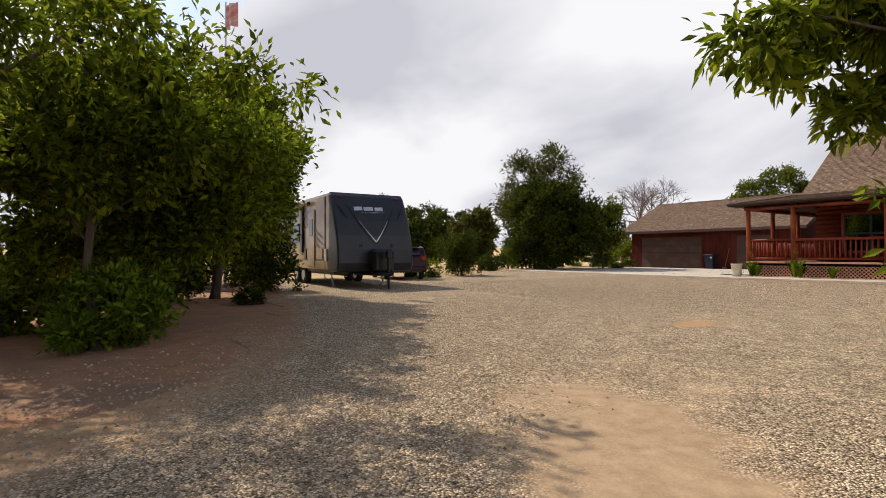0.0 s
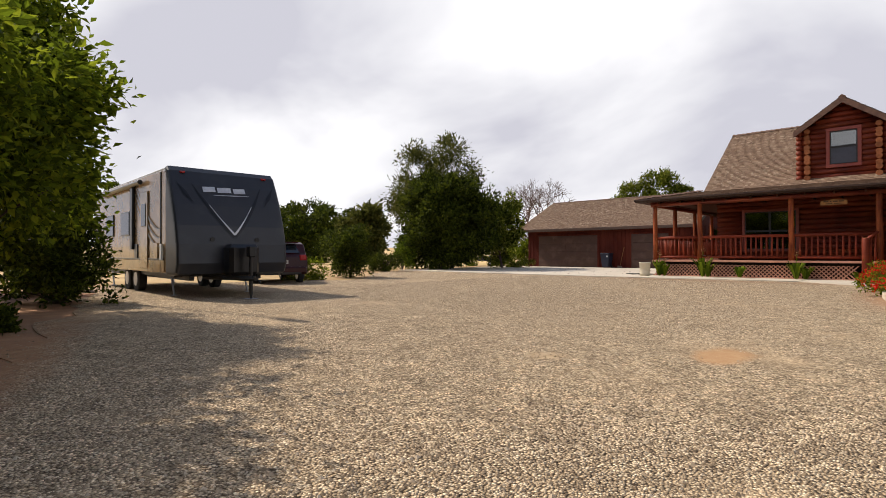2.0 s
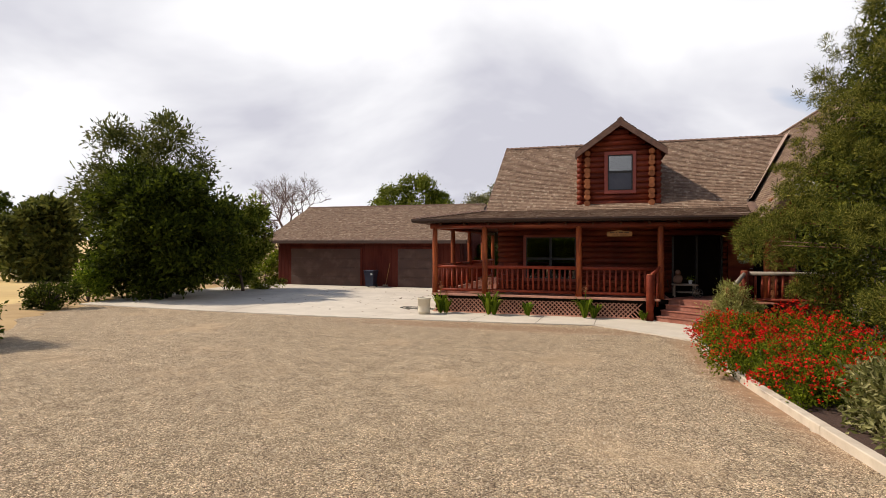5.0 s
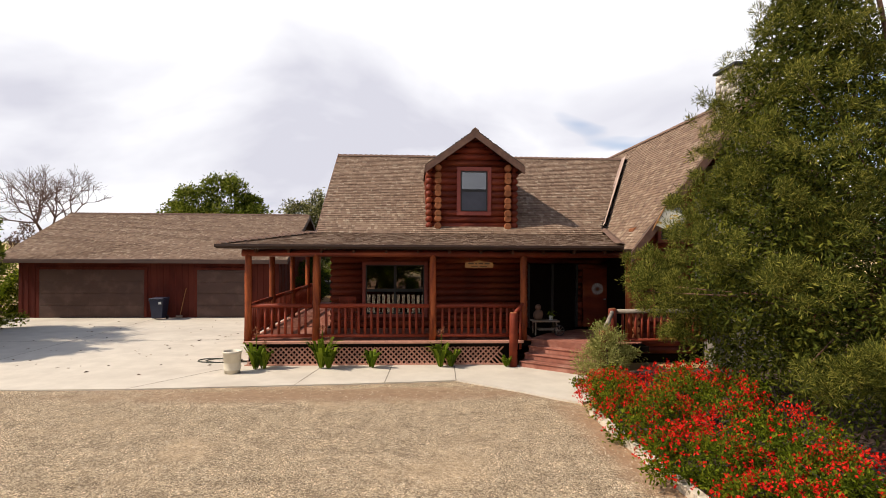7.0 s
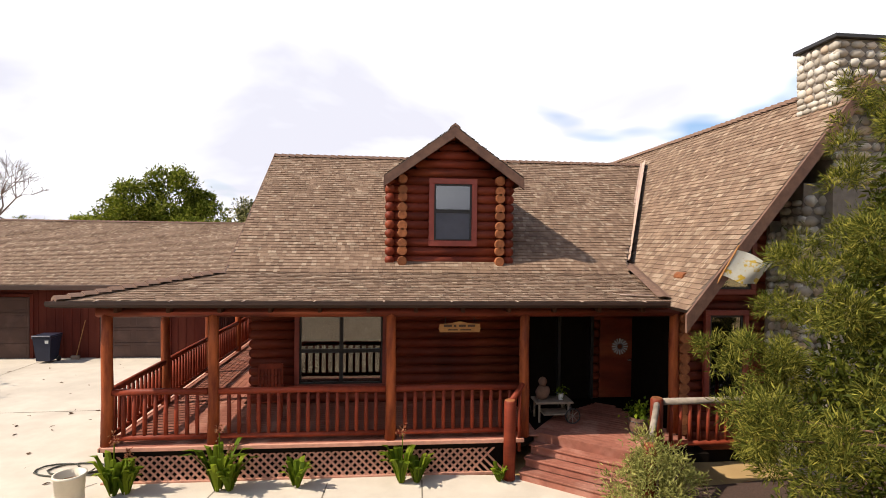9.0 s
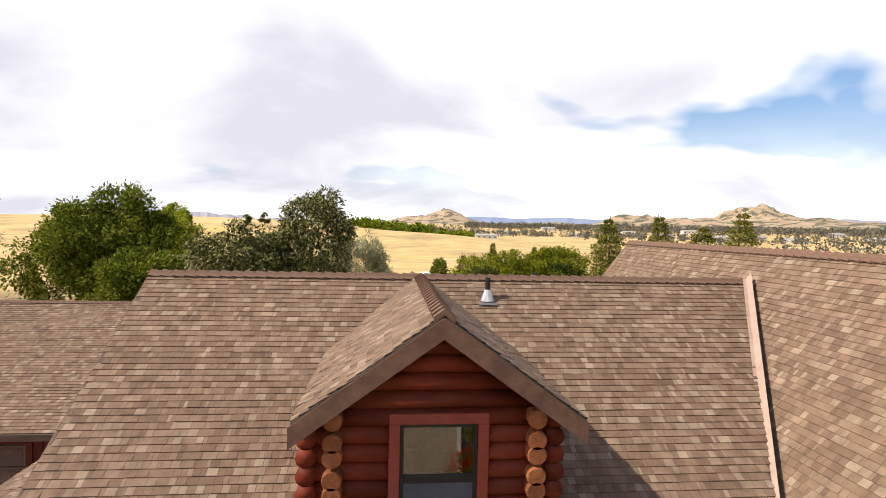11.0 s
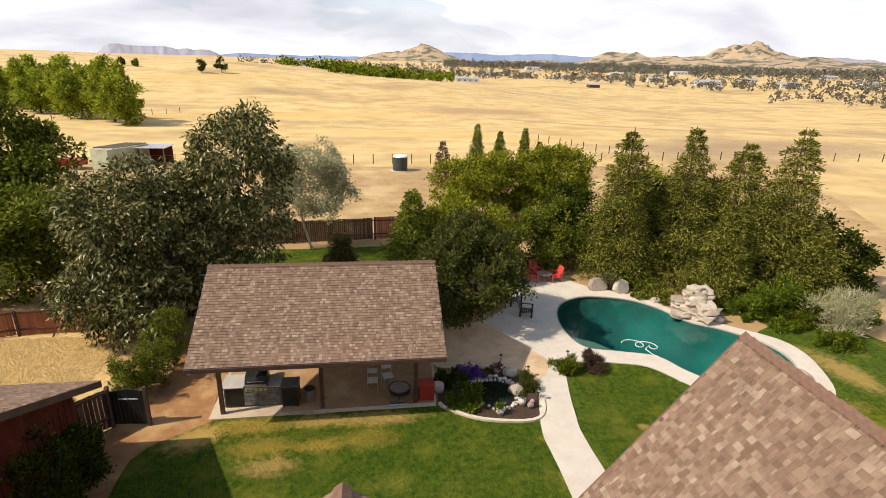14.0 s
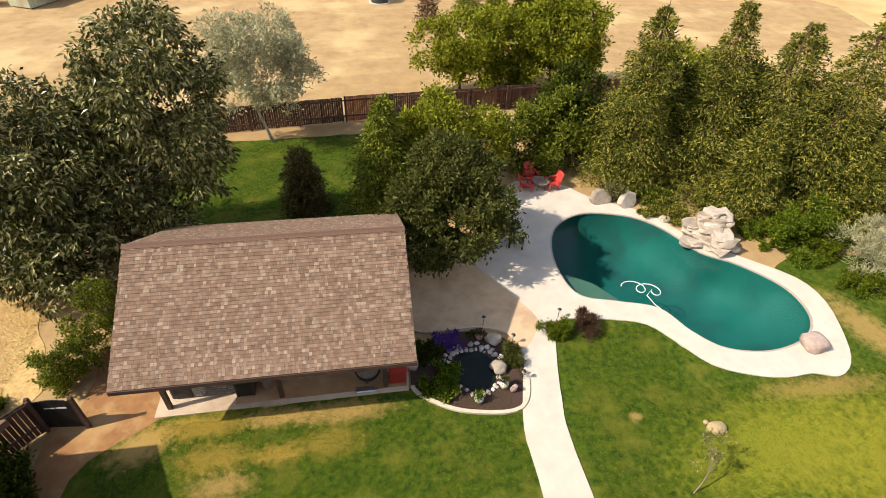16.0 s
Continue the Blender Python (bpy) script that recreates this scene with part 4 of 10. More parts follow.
def ridge_cap(parent, a, b, w=0.15, drop=0.10, side=None, step=0.22):
    """Overlapping cap shingles along a ridge or hip."""
    a, b = Vector(a), Vector(b)
    d = (b - a).normalized()
    s = Vector((-d.y, d.x, 0)).normalized() if side is None else Vector(side)
    p, q = Vector((0, 0, 0)), d * 1.25 * step
    h0, h1 = 0.055, 0.018
    g = Geo()
    g.add([p + s * w - Vector((0, 0, drop - h0)), p + Vector((0, 0, h0)), p - s * w - Vector((0, 0, drop - h0)),
               q + s * w - Vector((0, 0, drop - h1)), q + Vector((0, 0, h1)), q - s * w - Vector((0, 0, drop - h1)),
               p + s * w - Vector((0, 0, drop + 0.01)), p - s * w - Vector((0, 0, drop + 0.01)), p - Vector((0, 0, 0.02))],
              [(0, 1, 4, 3), (1, 2, 5, 4), (6, 8, 1, 0), (8, 7, 2, 1)])
    me = g.mesh("ridge_shingle")
    me.materials.append(M_cap)
    for i in range(int((b - a).length / step)):
        ob = new("ridge_shingle", me)
        ob.parent = parent
        ob.matrix_local = Matrix.Translation(a + d * i * step + Vector((0, 0, 0.004 * random.random())) - base_of(parent))


def log_row(parent, a, b, z0, z1, dia, gaps=(), name="log", axis="x", material=None, bulge=0.5):
    """A wall of stacked round logs between two points, with gaps (t0, t1, z0, z1) left open; every log a piece."""
    a, b = Vector((*a, 0)), Vector((*b, 0))
    L, d = (b - a).length, (b - a).normalized()
    rows = round((z1 - z0) / dia)
    dz = (z1 - z0) / rows
    for r in range(rows):
        z = z0 + (r + 0.5) * dz
        spans, cur = [], 0.0
        for t0, t1, g0, g1 in sorted(gaps):
            if g0 < z < g1:
                spans.append((cur, t0))
                cur = t1
        spans.append((cur, L))
        for s0, s1 in spans:
            if s1 - s0 < 0.06:
                continue
            key = ("log", round(s1 - s0, 2), round(dz, 3))
            if key not in sh_me:
                g = Geo().tube([(0, 0, 0), ((s1 - s0) / 2, 0.004, 0.003), (s1 - s0, 0, 0)], dz * 0.56, 10)
                sh_me[key] = g.mesh("log", smooth=True)
                sh_me[key].materials.append(material or M_log)
            ob = new(name, sh_me[key])
            ob.parent = parent
            p = a + d * s0 + Vector((0, 0, z)) - base_of(parent)
            ob.matrix_local = Matrix.Translation(p) @ Matrix.Rotation(math.atan2(d.y, d.x), 4, "Z")


# ---- house ----
house = thing("house", (3.5, 32, 0), "two-storey log house stained red-brown with brown shingle roof and dormer", "house")
RIDGE_Y, RIDGE_Z, BREAK_Y, BREAK_Z, EAVE_Y, EAVE_Z = 32.88, 7.36, 27.85, 3.94, 25.62, 3.53
XL, XV = -2.86, 9.35
# core walls behind the logs, painted near-black in place of shade
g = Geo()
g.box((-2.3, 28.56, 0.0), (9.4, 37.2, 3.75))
core = part("wall", g, M_void, house, "log walls on a core painted near-black for shade")
log_row(core, (-2.4, 28.45), (6.95, 28.45), 0.78, 3.4, 0.21, [(1.0, 3.12, 1.2, 2.98), (6.62, 8.28, 0.78, 2.92), (8.5, 9.4, 0.8, 2.85)])
log_row(core, (-2.36, 28.45), (-2.36, 37.2), 0.78, 3.6, 0.21)
# gable end logs on the porch side
for i, z in enumerate(np.arange(3.7, 7.0, 0.21)):
    k = (RIDGE_Z - 0.25 - z) / 0.683
    if k > 0.2:
        g = Geo().tube([(-2.36, RIDGE_Y - k, z), (-2.36, RIDGE_Y + k, z)], 0.118, 10)
        part("log", g, M_log, core, smooth=True)
# gable plates carry the same near-black painted shade
for x in (-2.3, 9.4):
    part("gable_wall", Geo().prism([(28.5, 3.7), (37.2, 3.7), (RIDGE_Y, 7.1)], "x", x - 0.04, x + 0.04), M_void, house)

sl = math.atan2(RIDGE_Z - BREAK_Z, RIDGE_Y - BREAK_Y)
W_main = (0, math.cos(sl), math.sin(sl))
L_main = math.hypot(RIDGE_Z - BREAK_Z, RIDGE_Y - BREAK_Y)
vb = (28.36 - BREAK_Y) / math.cos(sl)
roof_slope(house, "roof_front", (XL, BREAK_Y, BREAK_Z), (1, 0, 0), W_main, [(0, 0), (6.62 - XL, 0), (6.78 - XL, vb), (XV - XL + 0.04, L_main), (0, L_main)], singles=(1.2, 0.2, 8.6, 1.75))
W_back = (0, -math.cos(sl), math.sin(sl))
roof_slope(house, "roof_back", (XV + 0.6, RIDGE_Y + 5.2, RIDGE_Z - 5.2 * math.tan(sl)), (-1, 0, 0), W_back, [(0, 0), (XV + 0.6 - XL, 0), (XV + 0.6 - XL, 5.2 / math.cos(sl)), (0, 5.2 / math.cos(sl))])
ridge_cap(house, (XL, RIDGE_Y, RIDGE_Z + 0.01), (XV + 0.3, RIDGE_Y, RIDGE_Z + 0.01))
# porch roof, hipped round the corner
ps = math.atan2(BREAK_Z - EAVE_Z, BREAK_Y - EAVE_Y)
Lp = math.hypot(BREAK_Z - EAVE_Z, BREAK_Y - EAVE_Y)
roof_slope(house, "porch_roof", (-5.15, EAVE_Y, EAVE_Z), (1, 0, 0), (0, math.cos(ps), math.sin(ps)), [(0, 0), (11.55, 0), (11.95, Lp), (2.29, Lp)])
qs = math.atan2(BREAK_Z - EAVE_Z, 2.29)
roof_slope(house, "porch_roof_side", (-5.15, 38.0, EAVE_Z), (0, -1, 0), (math.cos(qs), 0, math.sin(qs)), [(0, 0), (12.38, 0), (10.15, 2.32), (0, 2.32)])
ridge_cap(house, (-5.15, EAVE_Y, EAVE_Z + 0.045), (XL + 0.05, BREAK_Y, BREAK_Z + 0.05), 0.17, 0.06)
g = Geo()
g.box((-5.17, 25.56, 3.41), (6.42, 25.64, 3.52), 0.01)
g.box((-5.2, 25.56, 3.41), (-5.12, 38, 3.52), 0.01)
part("fascia", g, M_gutter, house, "dark brown fascia board")
g = Geo().prism([(25.45, 3.54), (25.44, 3.48), (25.48, 3.44), (25.55, 3.44), (25.55, 3.46), (25.49, 3.46), (25.47, 3.49), (25.47, 3.54)], "x", -5.2, 6.3)
gut = part("gutter", g, M_gutter, house, "brown rain gutter")
for i in range(9):
    x = -4.4 + i * 1.28
    part("strap", Geo().box((x, 25.435, 3.541), (x + 0.03, 25.60, 3.552)), M_flash, gut)
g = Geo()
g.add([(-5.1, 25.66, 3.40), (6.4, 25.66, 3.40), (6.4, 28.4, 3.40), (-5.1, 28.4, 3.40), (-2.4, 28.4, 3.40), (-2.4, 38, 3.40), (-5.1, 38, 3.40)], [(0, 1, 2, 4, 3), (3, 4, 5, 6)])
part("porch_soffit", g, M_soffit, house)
# rake boards of the left gable
for s in (1, -1):
    g = Geo()
    y1 = RIDGE_Y - s * 5.05
    z1 = RIDGE_Z - 5.05 * math.tan(sl)
    g.add([(XL - 0.03, RIDGE_Y, RIDGE_Z - 0.02), (XL - 0.03, y1, z1 - 0.02), (XL - 0.03, y1, z1 - 0.24), (XL - 0.03, RIDGE_Y, RIDGE_Z - 0.24),
           (XL + 0.04, RIDGE_Y, RIDGE_Z - 0.02), (XL + 0.04, y1, z1 - 0.02), (XL + 0.04, y1, z1 - 0.24), (XL + 0.04, RIDGE_Y, RIDGE_Z - 0.24)],
          [(0, 1, 2, 3), (4, 5, 6, 7), (0, 1, 5, 4), (3, 2, 6, 7), (1, 2, 6, 5)])
    part("rake_board", g, M_rake, house)

# windows


def window(parent, x0, x1, z0, z1, y, sashes=1, split=0.5, trim=0.11, screen=False, name="window", vertical=False):
    """A window in a wall that faces -y: trim, dark sash frame, panes, a screen over the lower one."""
    g = Geo()
    for a, b in (((x0 - trim, z0 - trim), (x1 + trim, z0)), ((x0 - trim, z1), (x1 + trim, z1 + trim)), ((x0 - trim, z0), (x0, z1)), ((x1, z0), (x1 + trim, z1))):
        g.box((a[0], y - 0.07, a[1]), (b[0], y + 0.03, b[1]), 0.008)
    w = part(name, g, M_trimred, parent, "red-stained window trim")
    g = Geo()
    f = 0.045
    cols = [(x0 + (x1 - x0) * i / sashes, x0 + (x1 - x0) * (i + 1) / sashes) for i in range(sashes)]
    rows_ = [(z0, z0 + (z1 - z0) * split), (z0 + (z1 - z0) * split, z1)] if split else [(z0, z1)]
    panes = []
    for a, b in cols:
        for c, d in rows_:
            for lo, hi in (((a, c), (a + f, d)), ((b - f, c), (b, d)), ((a + f, c), (b - f, c + f)), ((a + f, d - f), (b - f, d))):
                g.box((lo[0], y - 0.035, lo[1]), (hi[0], y + 0.02, hi[1]), 0.004)
            panes.append((a + f, b - f, c + f, d - f))
    part("sash", g, M_dark, w)
    for a, b, c, d in panes:
        part("pane", Geo().box((a, y - 0.012, c), (b, y - 0.004, d)), M_clear if screen else M_pane, w)
    if screen and len(panes) > 1:
        a, b, c, d = panes[0]
        part("screen", Geo().box((a - 0.01, y - 0.022, c - 0.01), (b + 0.01, y - 0.016, d + 0.01)), M_screen, w, "grey insect screen")
    # plate behind the glass, near-black to paint the room as unlit
    part("reveal", Geo().box((x0, y + 0.06, z0), (x1, y + 0.12, z1)), M_void, w)
    return w


M_pane = bpy.data.materials.new("clear pane")
M_pane.use_nodes = True
pn, pl = M_pane.node_tree.nodes, M_pane.node_tree.links
pn.clear()
po, pm, pg, pt, pf, pp, pa_ = (pn.new(k) for k in ("ShaderNodeOutputMaterial", "ShaderNodeMixShader", "ShaderNodeBsdfGlossy", "ShaderNodeBsdfTransparent", "ShaderNodeLayerWeight", "ShaderNodeMath", "ShaderNodeMath"))
pg.inputs["Roughness"].default_value, pt.inputs["Color"].default_value = 0.02, (0.55, 0.58, 0.6, 1)
pp.operation, pp.inputs[1].default_value = "POWER", 4.0
pa_.operation, pa_.inputs[1].default_value, pa_.inputs[2].default_value = "MULTIPLY_ADD", 0.6, 0.19
pl.new(pf.outputs["Facing"], pp.inputs[0]), pl.new(pp.outputs[0], pa_.inputs[0]), pl.new(pa_.outputs[0], pm.inputs[0])
pl.new(pt.outputs[0], pm.inputs[1]), pl.new(pg.outputs[0], pm.inputs[2]), pl.new(pm.outputs[0], po.inputs[0])
M_clear = M_pane.copy()
M_clear.name = "coated pane"
next(q for q in M_clear.node_tree.nodes if q.type == "MATH" and q.operation == "MULTIPLY_ADD").inputs[2].default_value = 0.18
window(house, -1.28, 0.68, 1.25, 2.9, 28.34, sashes=2, split=0.48, name="window")
# front doors under the porch; the doorway's unlit inside is painted near-black
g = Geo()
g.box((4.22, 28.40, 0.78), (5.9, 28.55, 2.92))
dd = part("door", g, M_void, house, "open doorway painted near-black for its unlit inside")
for x in (4.2, 5.02, 5.86):
    part("door_post", Geo().box((x, 28.30, 0.78), (x + 0.07, 28.42, 2.95), 0.006), M_dark, dd)
g = Geo().box((6.12, 28.36, 0.8), (6.98, 28.44, 2.82), 0.008)
d2 = part("door", g, M_log, house, "red-stained plank door")
part("door_handle", Geo().tube([(6.9, 28.36, 1.75), (6.9, 28.30, 1.75), (6.82, 28.29, 1.75)], 0.015, 8), M_metal, d2)

# dormer
DX0, DX1, DY, DPK, DPZ, DEZ = 0.80, 3.72, 28.32, 2.33, 7.40, 6.22
dormer = part("dormer", Geo().add([(DX0 + 0.1, DY + 0.05, 4.0), (DX1 - 0.1, DY + 0.05, 4.0), (DX1 - 0.1, DY + 0.05, 6.3), (DPK, DY + 0.05, 7.3), (DX0 + 0.1, DY + 0.05, 6.3),
              (DX0 + 0.1, 31.6, 6.3), (DX1 - 0.1, 31.6, 6.3), (DX0 + 0.1, 31.6, 5.9), (DX1 - 0.1, 31.6, 5.9)],
              [(0, 1, 2, 3, 4), (0, 4, 5, 7), (1, 8, 6, 2)]), M_log, house, "log-built dormer")
log_row(dormer, (DX0, DY), (DX1, DY), 4.12, 6.24, 0.212, [(1.06 - 0.03, 2.02 + 0.03, 4.68, 6.1)])
for i, z in enumerate((6.34, 6.55, 6.76, 6.97)):
    k = (7.22 - z) / 0.74
    part("log", Geo().tube([(DPK - k, DY, z), (DPK + k, DY, z)], 0.115, 10), M_log, dormer, smooth=True)
for x in (DX0 + 0.02, DX1 - 0.02):
    for r in range(10):
        z = 4.12 + (r + 0.5) * 0.212
        y1 = RIDGE_Y - (RIDGE_Z - z) / math.tan(sl) + 0.1
        part("log", Geo().tube([(x, DY - 0.16, z), (x, max(y1, DY + 0.2), z)], 0.117, 10), M_log, dormer, smooth=True)
# protruding log ends beside the window
for x in (1.12, 3.47):
    for r in range(10):
        z = 4.12 + (r + 0.5) * 0.212 + (0.02 if r % 2 else -0.02)
        rr = 0.112 + 0.008 * random.random()
        part("log_end", Geo().tube([(x, DY - 0.02, z), (x, DY - 0.23, z), (x, DY - 0.245, z)], [rr, rr, rr * 0.9], 12), M_log_end, dormer, "round cut log end")
window(dormer, 1.88, 2.79, 4.70, 6.07, DY - 0.06, sashes=1, split=0.52, screen=True, trim=0.13)
for s in (-1, 1):
    W = Vector((-s, 0, (DPZ - DEZ) / 1.64)).normalized()
    run = math.hypot(1.64, DPZ - DEZ)
    yb_r, yb_e = RIDGE_Y - (RIDGE_Z - DPZ) / math.tan(sl) - 0.1, RIDGE_Y - (RIDGE_Z - DEZ) / math.tan(sl)
    P0 = (DPK + s * 1.64, 27.88 if s < 0 else yb_e, DEZ)
    if s < 0:
        roof_slope(dormer, "dormer_roof", (DPK - 1.64, yb_e, DEZ), (0, -1, 0), W, [(0, 0), (yb_e - 27.88, 0), (yb_e - 27.88, run), (yb_e - yb_r, run)], thick=0.06)
    else:
        roof_slope(dormer, "dormer_roof", (DPK + 1.64, 27.88, DEZ), (0, 1, 0), W, [(0, 0), (yb_e - 27.88, 0), (yb_r - 27.88, run), (0, run)], thick=0.06)
    # deep rake board
    a, b = Vector((DPK, 27.86, DPZ - 0.03)), Vector((DPK + s * 1.66, 27.86, DEZ - 0.04))
    g = Geo()
    g.add([a, b, b - Vector((0, 0, 0.24)), a - Vector((0, 0, 0.24)), a + Vector((0, 0.07, 0)), b + Vector((0, 0.07, 0)), b + Vector((0, 0.07, -0.24)), a + Vector((0, 0.07, -0.24))],
          [(0, 1, 2, 3), (4, 5, 6, 7), (0, 1, 5, 4), (2, 3, 7, 6), (1, 2, 6, 5)])
    part("rake_board", g, M_rake, dormer, "weathered brown rake board")
    g = Geo()
    c, d = a + Vector((0, 0.07, -0.12)), b + Vector((0, 0.07, -0.12))
    g.add([c, d, d + Vector((0, 3.2, 0)), c + Vector((0, 3.2, 0))], [(0, 1, 2, 3)])
    part("soffit", g, M_soffit, dormer)
ridge_cap(dormer, (DPK, 27.88, DPZ + 0.01), (DPK, yb_r, DPZ + 0.01), 0.12, 0.09)

# dormer on the garden side
BP = (2.39, 37.9, 6.98)
bd = part("back_dormer", Geo().add([(1.1, 37.4, 4.2), (3.7, 37.4, 4.2), (3.7, 37.4, 6.0), (2.39, 37.4, 6.9), (1.1, 37.4, 6.0), (1.1, 34, 6.0), (3.7, 34, 6.0)], [(0, 1, 2, 3, 4), (0, 4, 5), (1, 6, 2)]), M_log, house)
for s in (-1, 1):
    run = math.hypot(1.45, 1.0)
    W = Vector((-s * 1.45, 0, 1.0)).normalized()
    ye, yr = RIDGE_Y + (RIDGE_Z - 5.98) / math.tan(sl), RIDGE_Y + (RIDGE_Z - 6.98) / math.tan(sl)
    if s < 0:
        roof_slope(bd, "dormer_roof", (BP[0] - 1.45, 37.9, 5.98), (0, -1, 0), W, [(0, 0), (37.9 - ye, 0), (37.9 - yr, run), (0, run)], thick=0.06)
    else:
        roof_slope(bd, "dormer_roof", (BP[0] + 1.45, ye, 5.98), (0, 1, 0), W, [(0, 0), (37.9 - ye, 0), (37.9 - ye, run), (yr - ye, run)], thick=0.06)
ridge_cap(bd, (BP[0], 37.9, 6.99), (BP[0], yr, 6.99), 0.13, 0.09)

# wing with its gable to the front
WX, WZ, WE_X, WE_Z, WY0, WY1 = 10.0, 8.02, 6.42, 3.44, 24.95, 39.9
wl_ = math.atan2(WZ - WE_Z, WX - WE_X)
L_w = math.hypot(WZ - WE_Z, WX - WE_X)
wv = lambda z: (z - WE_Z) / math.sin(wl_)  # noqa: E731
roof_slope(house, "wing_roof", (WE_X, WY1, WE_Z), (0, -1, 0), (math.cos(wl_), 0, math.sin(wl_)),
           [(0, 0), (WY1 - 37.2, 0), (WY1 - RIDGE_Y, wv(RIDGE_Z) - 0.55), (WY1 - 28.36, wv(3.78) - 0.28), (WY1 - 27.2, wv(3.66) - 0.1), (WY1 - 25.7, 0), (WY1 - WY0, 0), (WY1 - WY0, L_w), (0, L_w)])
roof_slope(house, "wing_roof_far", (2 * WX - WE_X, WY0, WE_Z), (0, 1, 0), (-math.cos(wl_), 0, math.sin(wl_)), [(0, 0), (WY1 - WY0, 0), (WY1 - WY0, L_w), (0, L_w)])
ridge_cap(house, (WX, WY1, WZ + 0.01), (WX, WY0, WZ + 0.01), 0.13, 0.13)
g = Geo()
a, b = Vector((9.31, 32.80, 7.38)), Vector((6.76, 28.36, 4.16))
rise = Vector((0, 0, 0.034))
left, right = Vector((-0.07, 0, 0)) + rise, Vector((0.11, 0, 0.11 * math.tan(wl_))) + rise
g.add([a + left, b + left, b + rise, a + rise, b + right, a + right, a + left - rise, b + left - rise, a + right - rise, b + right - rise], [(0, 1, 2, 3), (3, 2, 4, 5), (6, 7, 1, 0), (5, 4, 9, 8)])
part("valley_flashing", g, M_flash, house, "pale metal valley strip")
g = Geo()
a, b = Vector((6.86, 28.40, 4.17)), Vector((6.40, 25.72, 3.60))
sd = Vector((0.16, -0.03, -0.02))
g.add([a + sd, b + sd, b - sd, a - sd, a + Vector((0, 0, 0.03)), b + Vector((0, 0, 0.03))], [(0, 1, 5, 4), (4, 5, 2, 3)])
part("valley_cover", g, M_cap, house, "brown woven shingle strip in the low valley")
part("drip_strip", Geo().box((0, -0.02, 0), (0.68, 0.05, 0.02), 0.005, Matrix.Translation((5.55, 25.98, 3.62)) @ Matrix.Rotation(-0.18, 4, "Z")), M_flash, house)
for y0 in (WY0, WY1 - 0.05):
    for s in (-1, 1):
        yb = y0 - 0.064 if y0 < 30 else y0 + 0.052
        a, b = Vector((WX, yb, WZ - 0.008)), Vector((WX + s * (WX - WE_X + 0.05), yb, WE_Z - 0.072))
        g = Geo()
        dn = Vector((0, 0, -0.34))
        th = Vector((0, 0.06 if y0 < 30 else 0.05, 0))
        g.add([a, b, b + dn, a + dn, a + th, b + th, b + dn + th, a + dn + th], [(0, 1, 2, 3), (4, 5, 6, 7), (0, 1, 5, 4), (2, 3, 7, 6), (1, 2, 6, 5)])
        part("rake_board", g, M_rake, house, "brown rake board of the wing")
# wing core, its shade behind the logs painted near-black
g = Geo()
wy = 26.25
g.add([(6.95, wy, 0), (13.05, wy, 0), (13.05, wy, 3.9), (WX, wy, 7.85), (6.95, wy, 3.9), (6.95, 39.2, 0), (13.05, 39.2, 0), (13.05, 39.2, 3.9), (WX, 39.2, 7.85), (6.95, 39.2, 3.9)],
      [(0, 1, 2, 3, 4), (5, 9, 8, 7, 6), (0, 4, 9, 5), (1, 6, 7, 2)])
wing = part("wing_wall", g, M_void, house, "log wall of the wing on a near-black painted core")
log_row(wing, (6.9, wy - 0.05), (13.1, wy - 0.05), 0.3, 3.9, 0.21, [(0.62, 1.5, 1.3, 3.3), (2.0, 4.6, 0.3, 4.2)])
log_row(wing, (6.92, 39.2), (6.92, 37.3), 0.3, 3.9, 0.21)
for z in np.arange(4.0, 7.6, 0.21):
    k = (7.78 - z) / 1.28
    part("log", Geo().tube([(WX - k, wy - 0.05, z), (WX + k, wy - 0.05, z)], 0.118, 10), M_log, wing, smooth=True)
for z in np.arange(0.4, 7.6, 0.21):
    k = min(3.05, (7.78 - z) / 1.28)
    part("log", Geo().tube([(WX - k, 39.28, z), (WX + k, 39.28, z)], 0.118, 8), M_log, wing, smooth=True)
window(wing, 7.55, 8.3, 1.4, 3.2, wy - 0.18, split=0)
window(wing, 7.75, 8.45, 3.75, 4.75, wy - 0.18, split=0)
# rounded log stack at the wing corner
for r in range(16):
    part("log_end", Geo().tube([(6.93, wy - 0.05, 0.85 + r * 0.21), (6.93, wy - 0.38, 0.85 + r * 0.21)], 0.11, 10), M_log_end, wing)

# stone chimney
ch = part("chimney", Geo().box((9.56, 25.22, 0), (10.85, 26.16, 8.78)).box((9.12, 25.45, 0), (11.2, 26.1, 5.95)).box((8.83, 26.0, 2.3), (9.12, 26.1, 5.2)), M_mortar, house, "chimney of rounded river stones")
rng = random.Random(11)


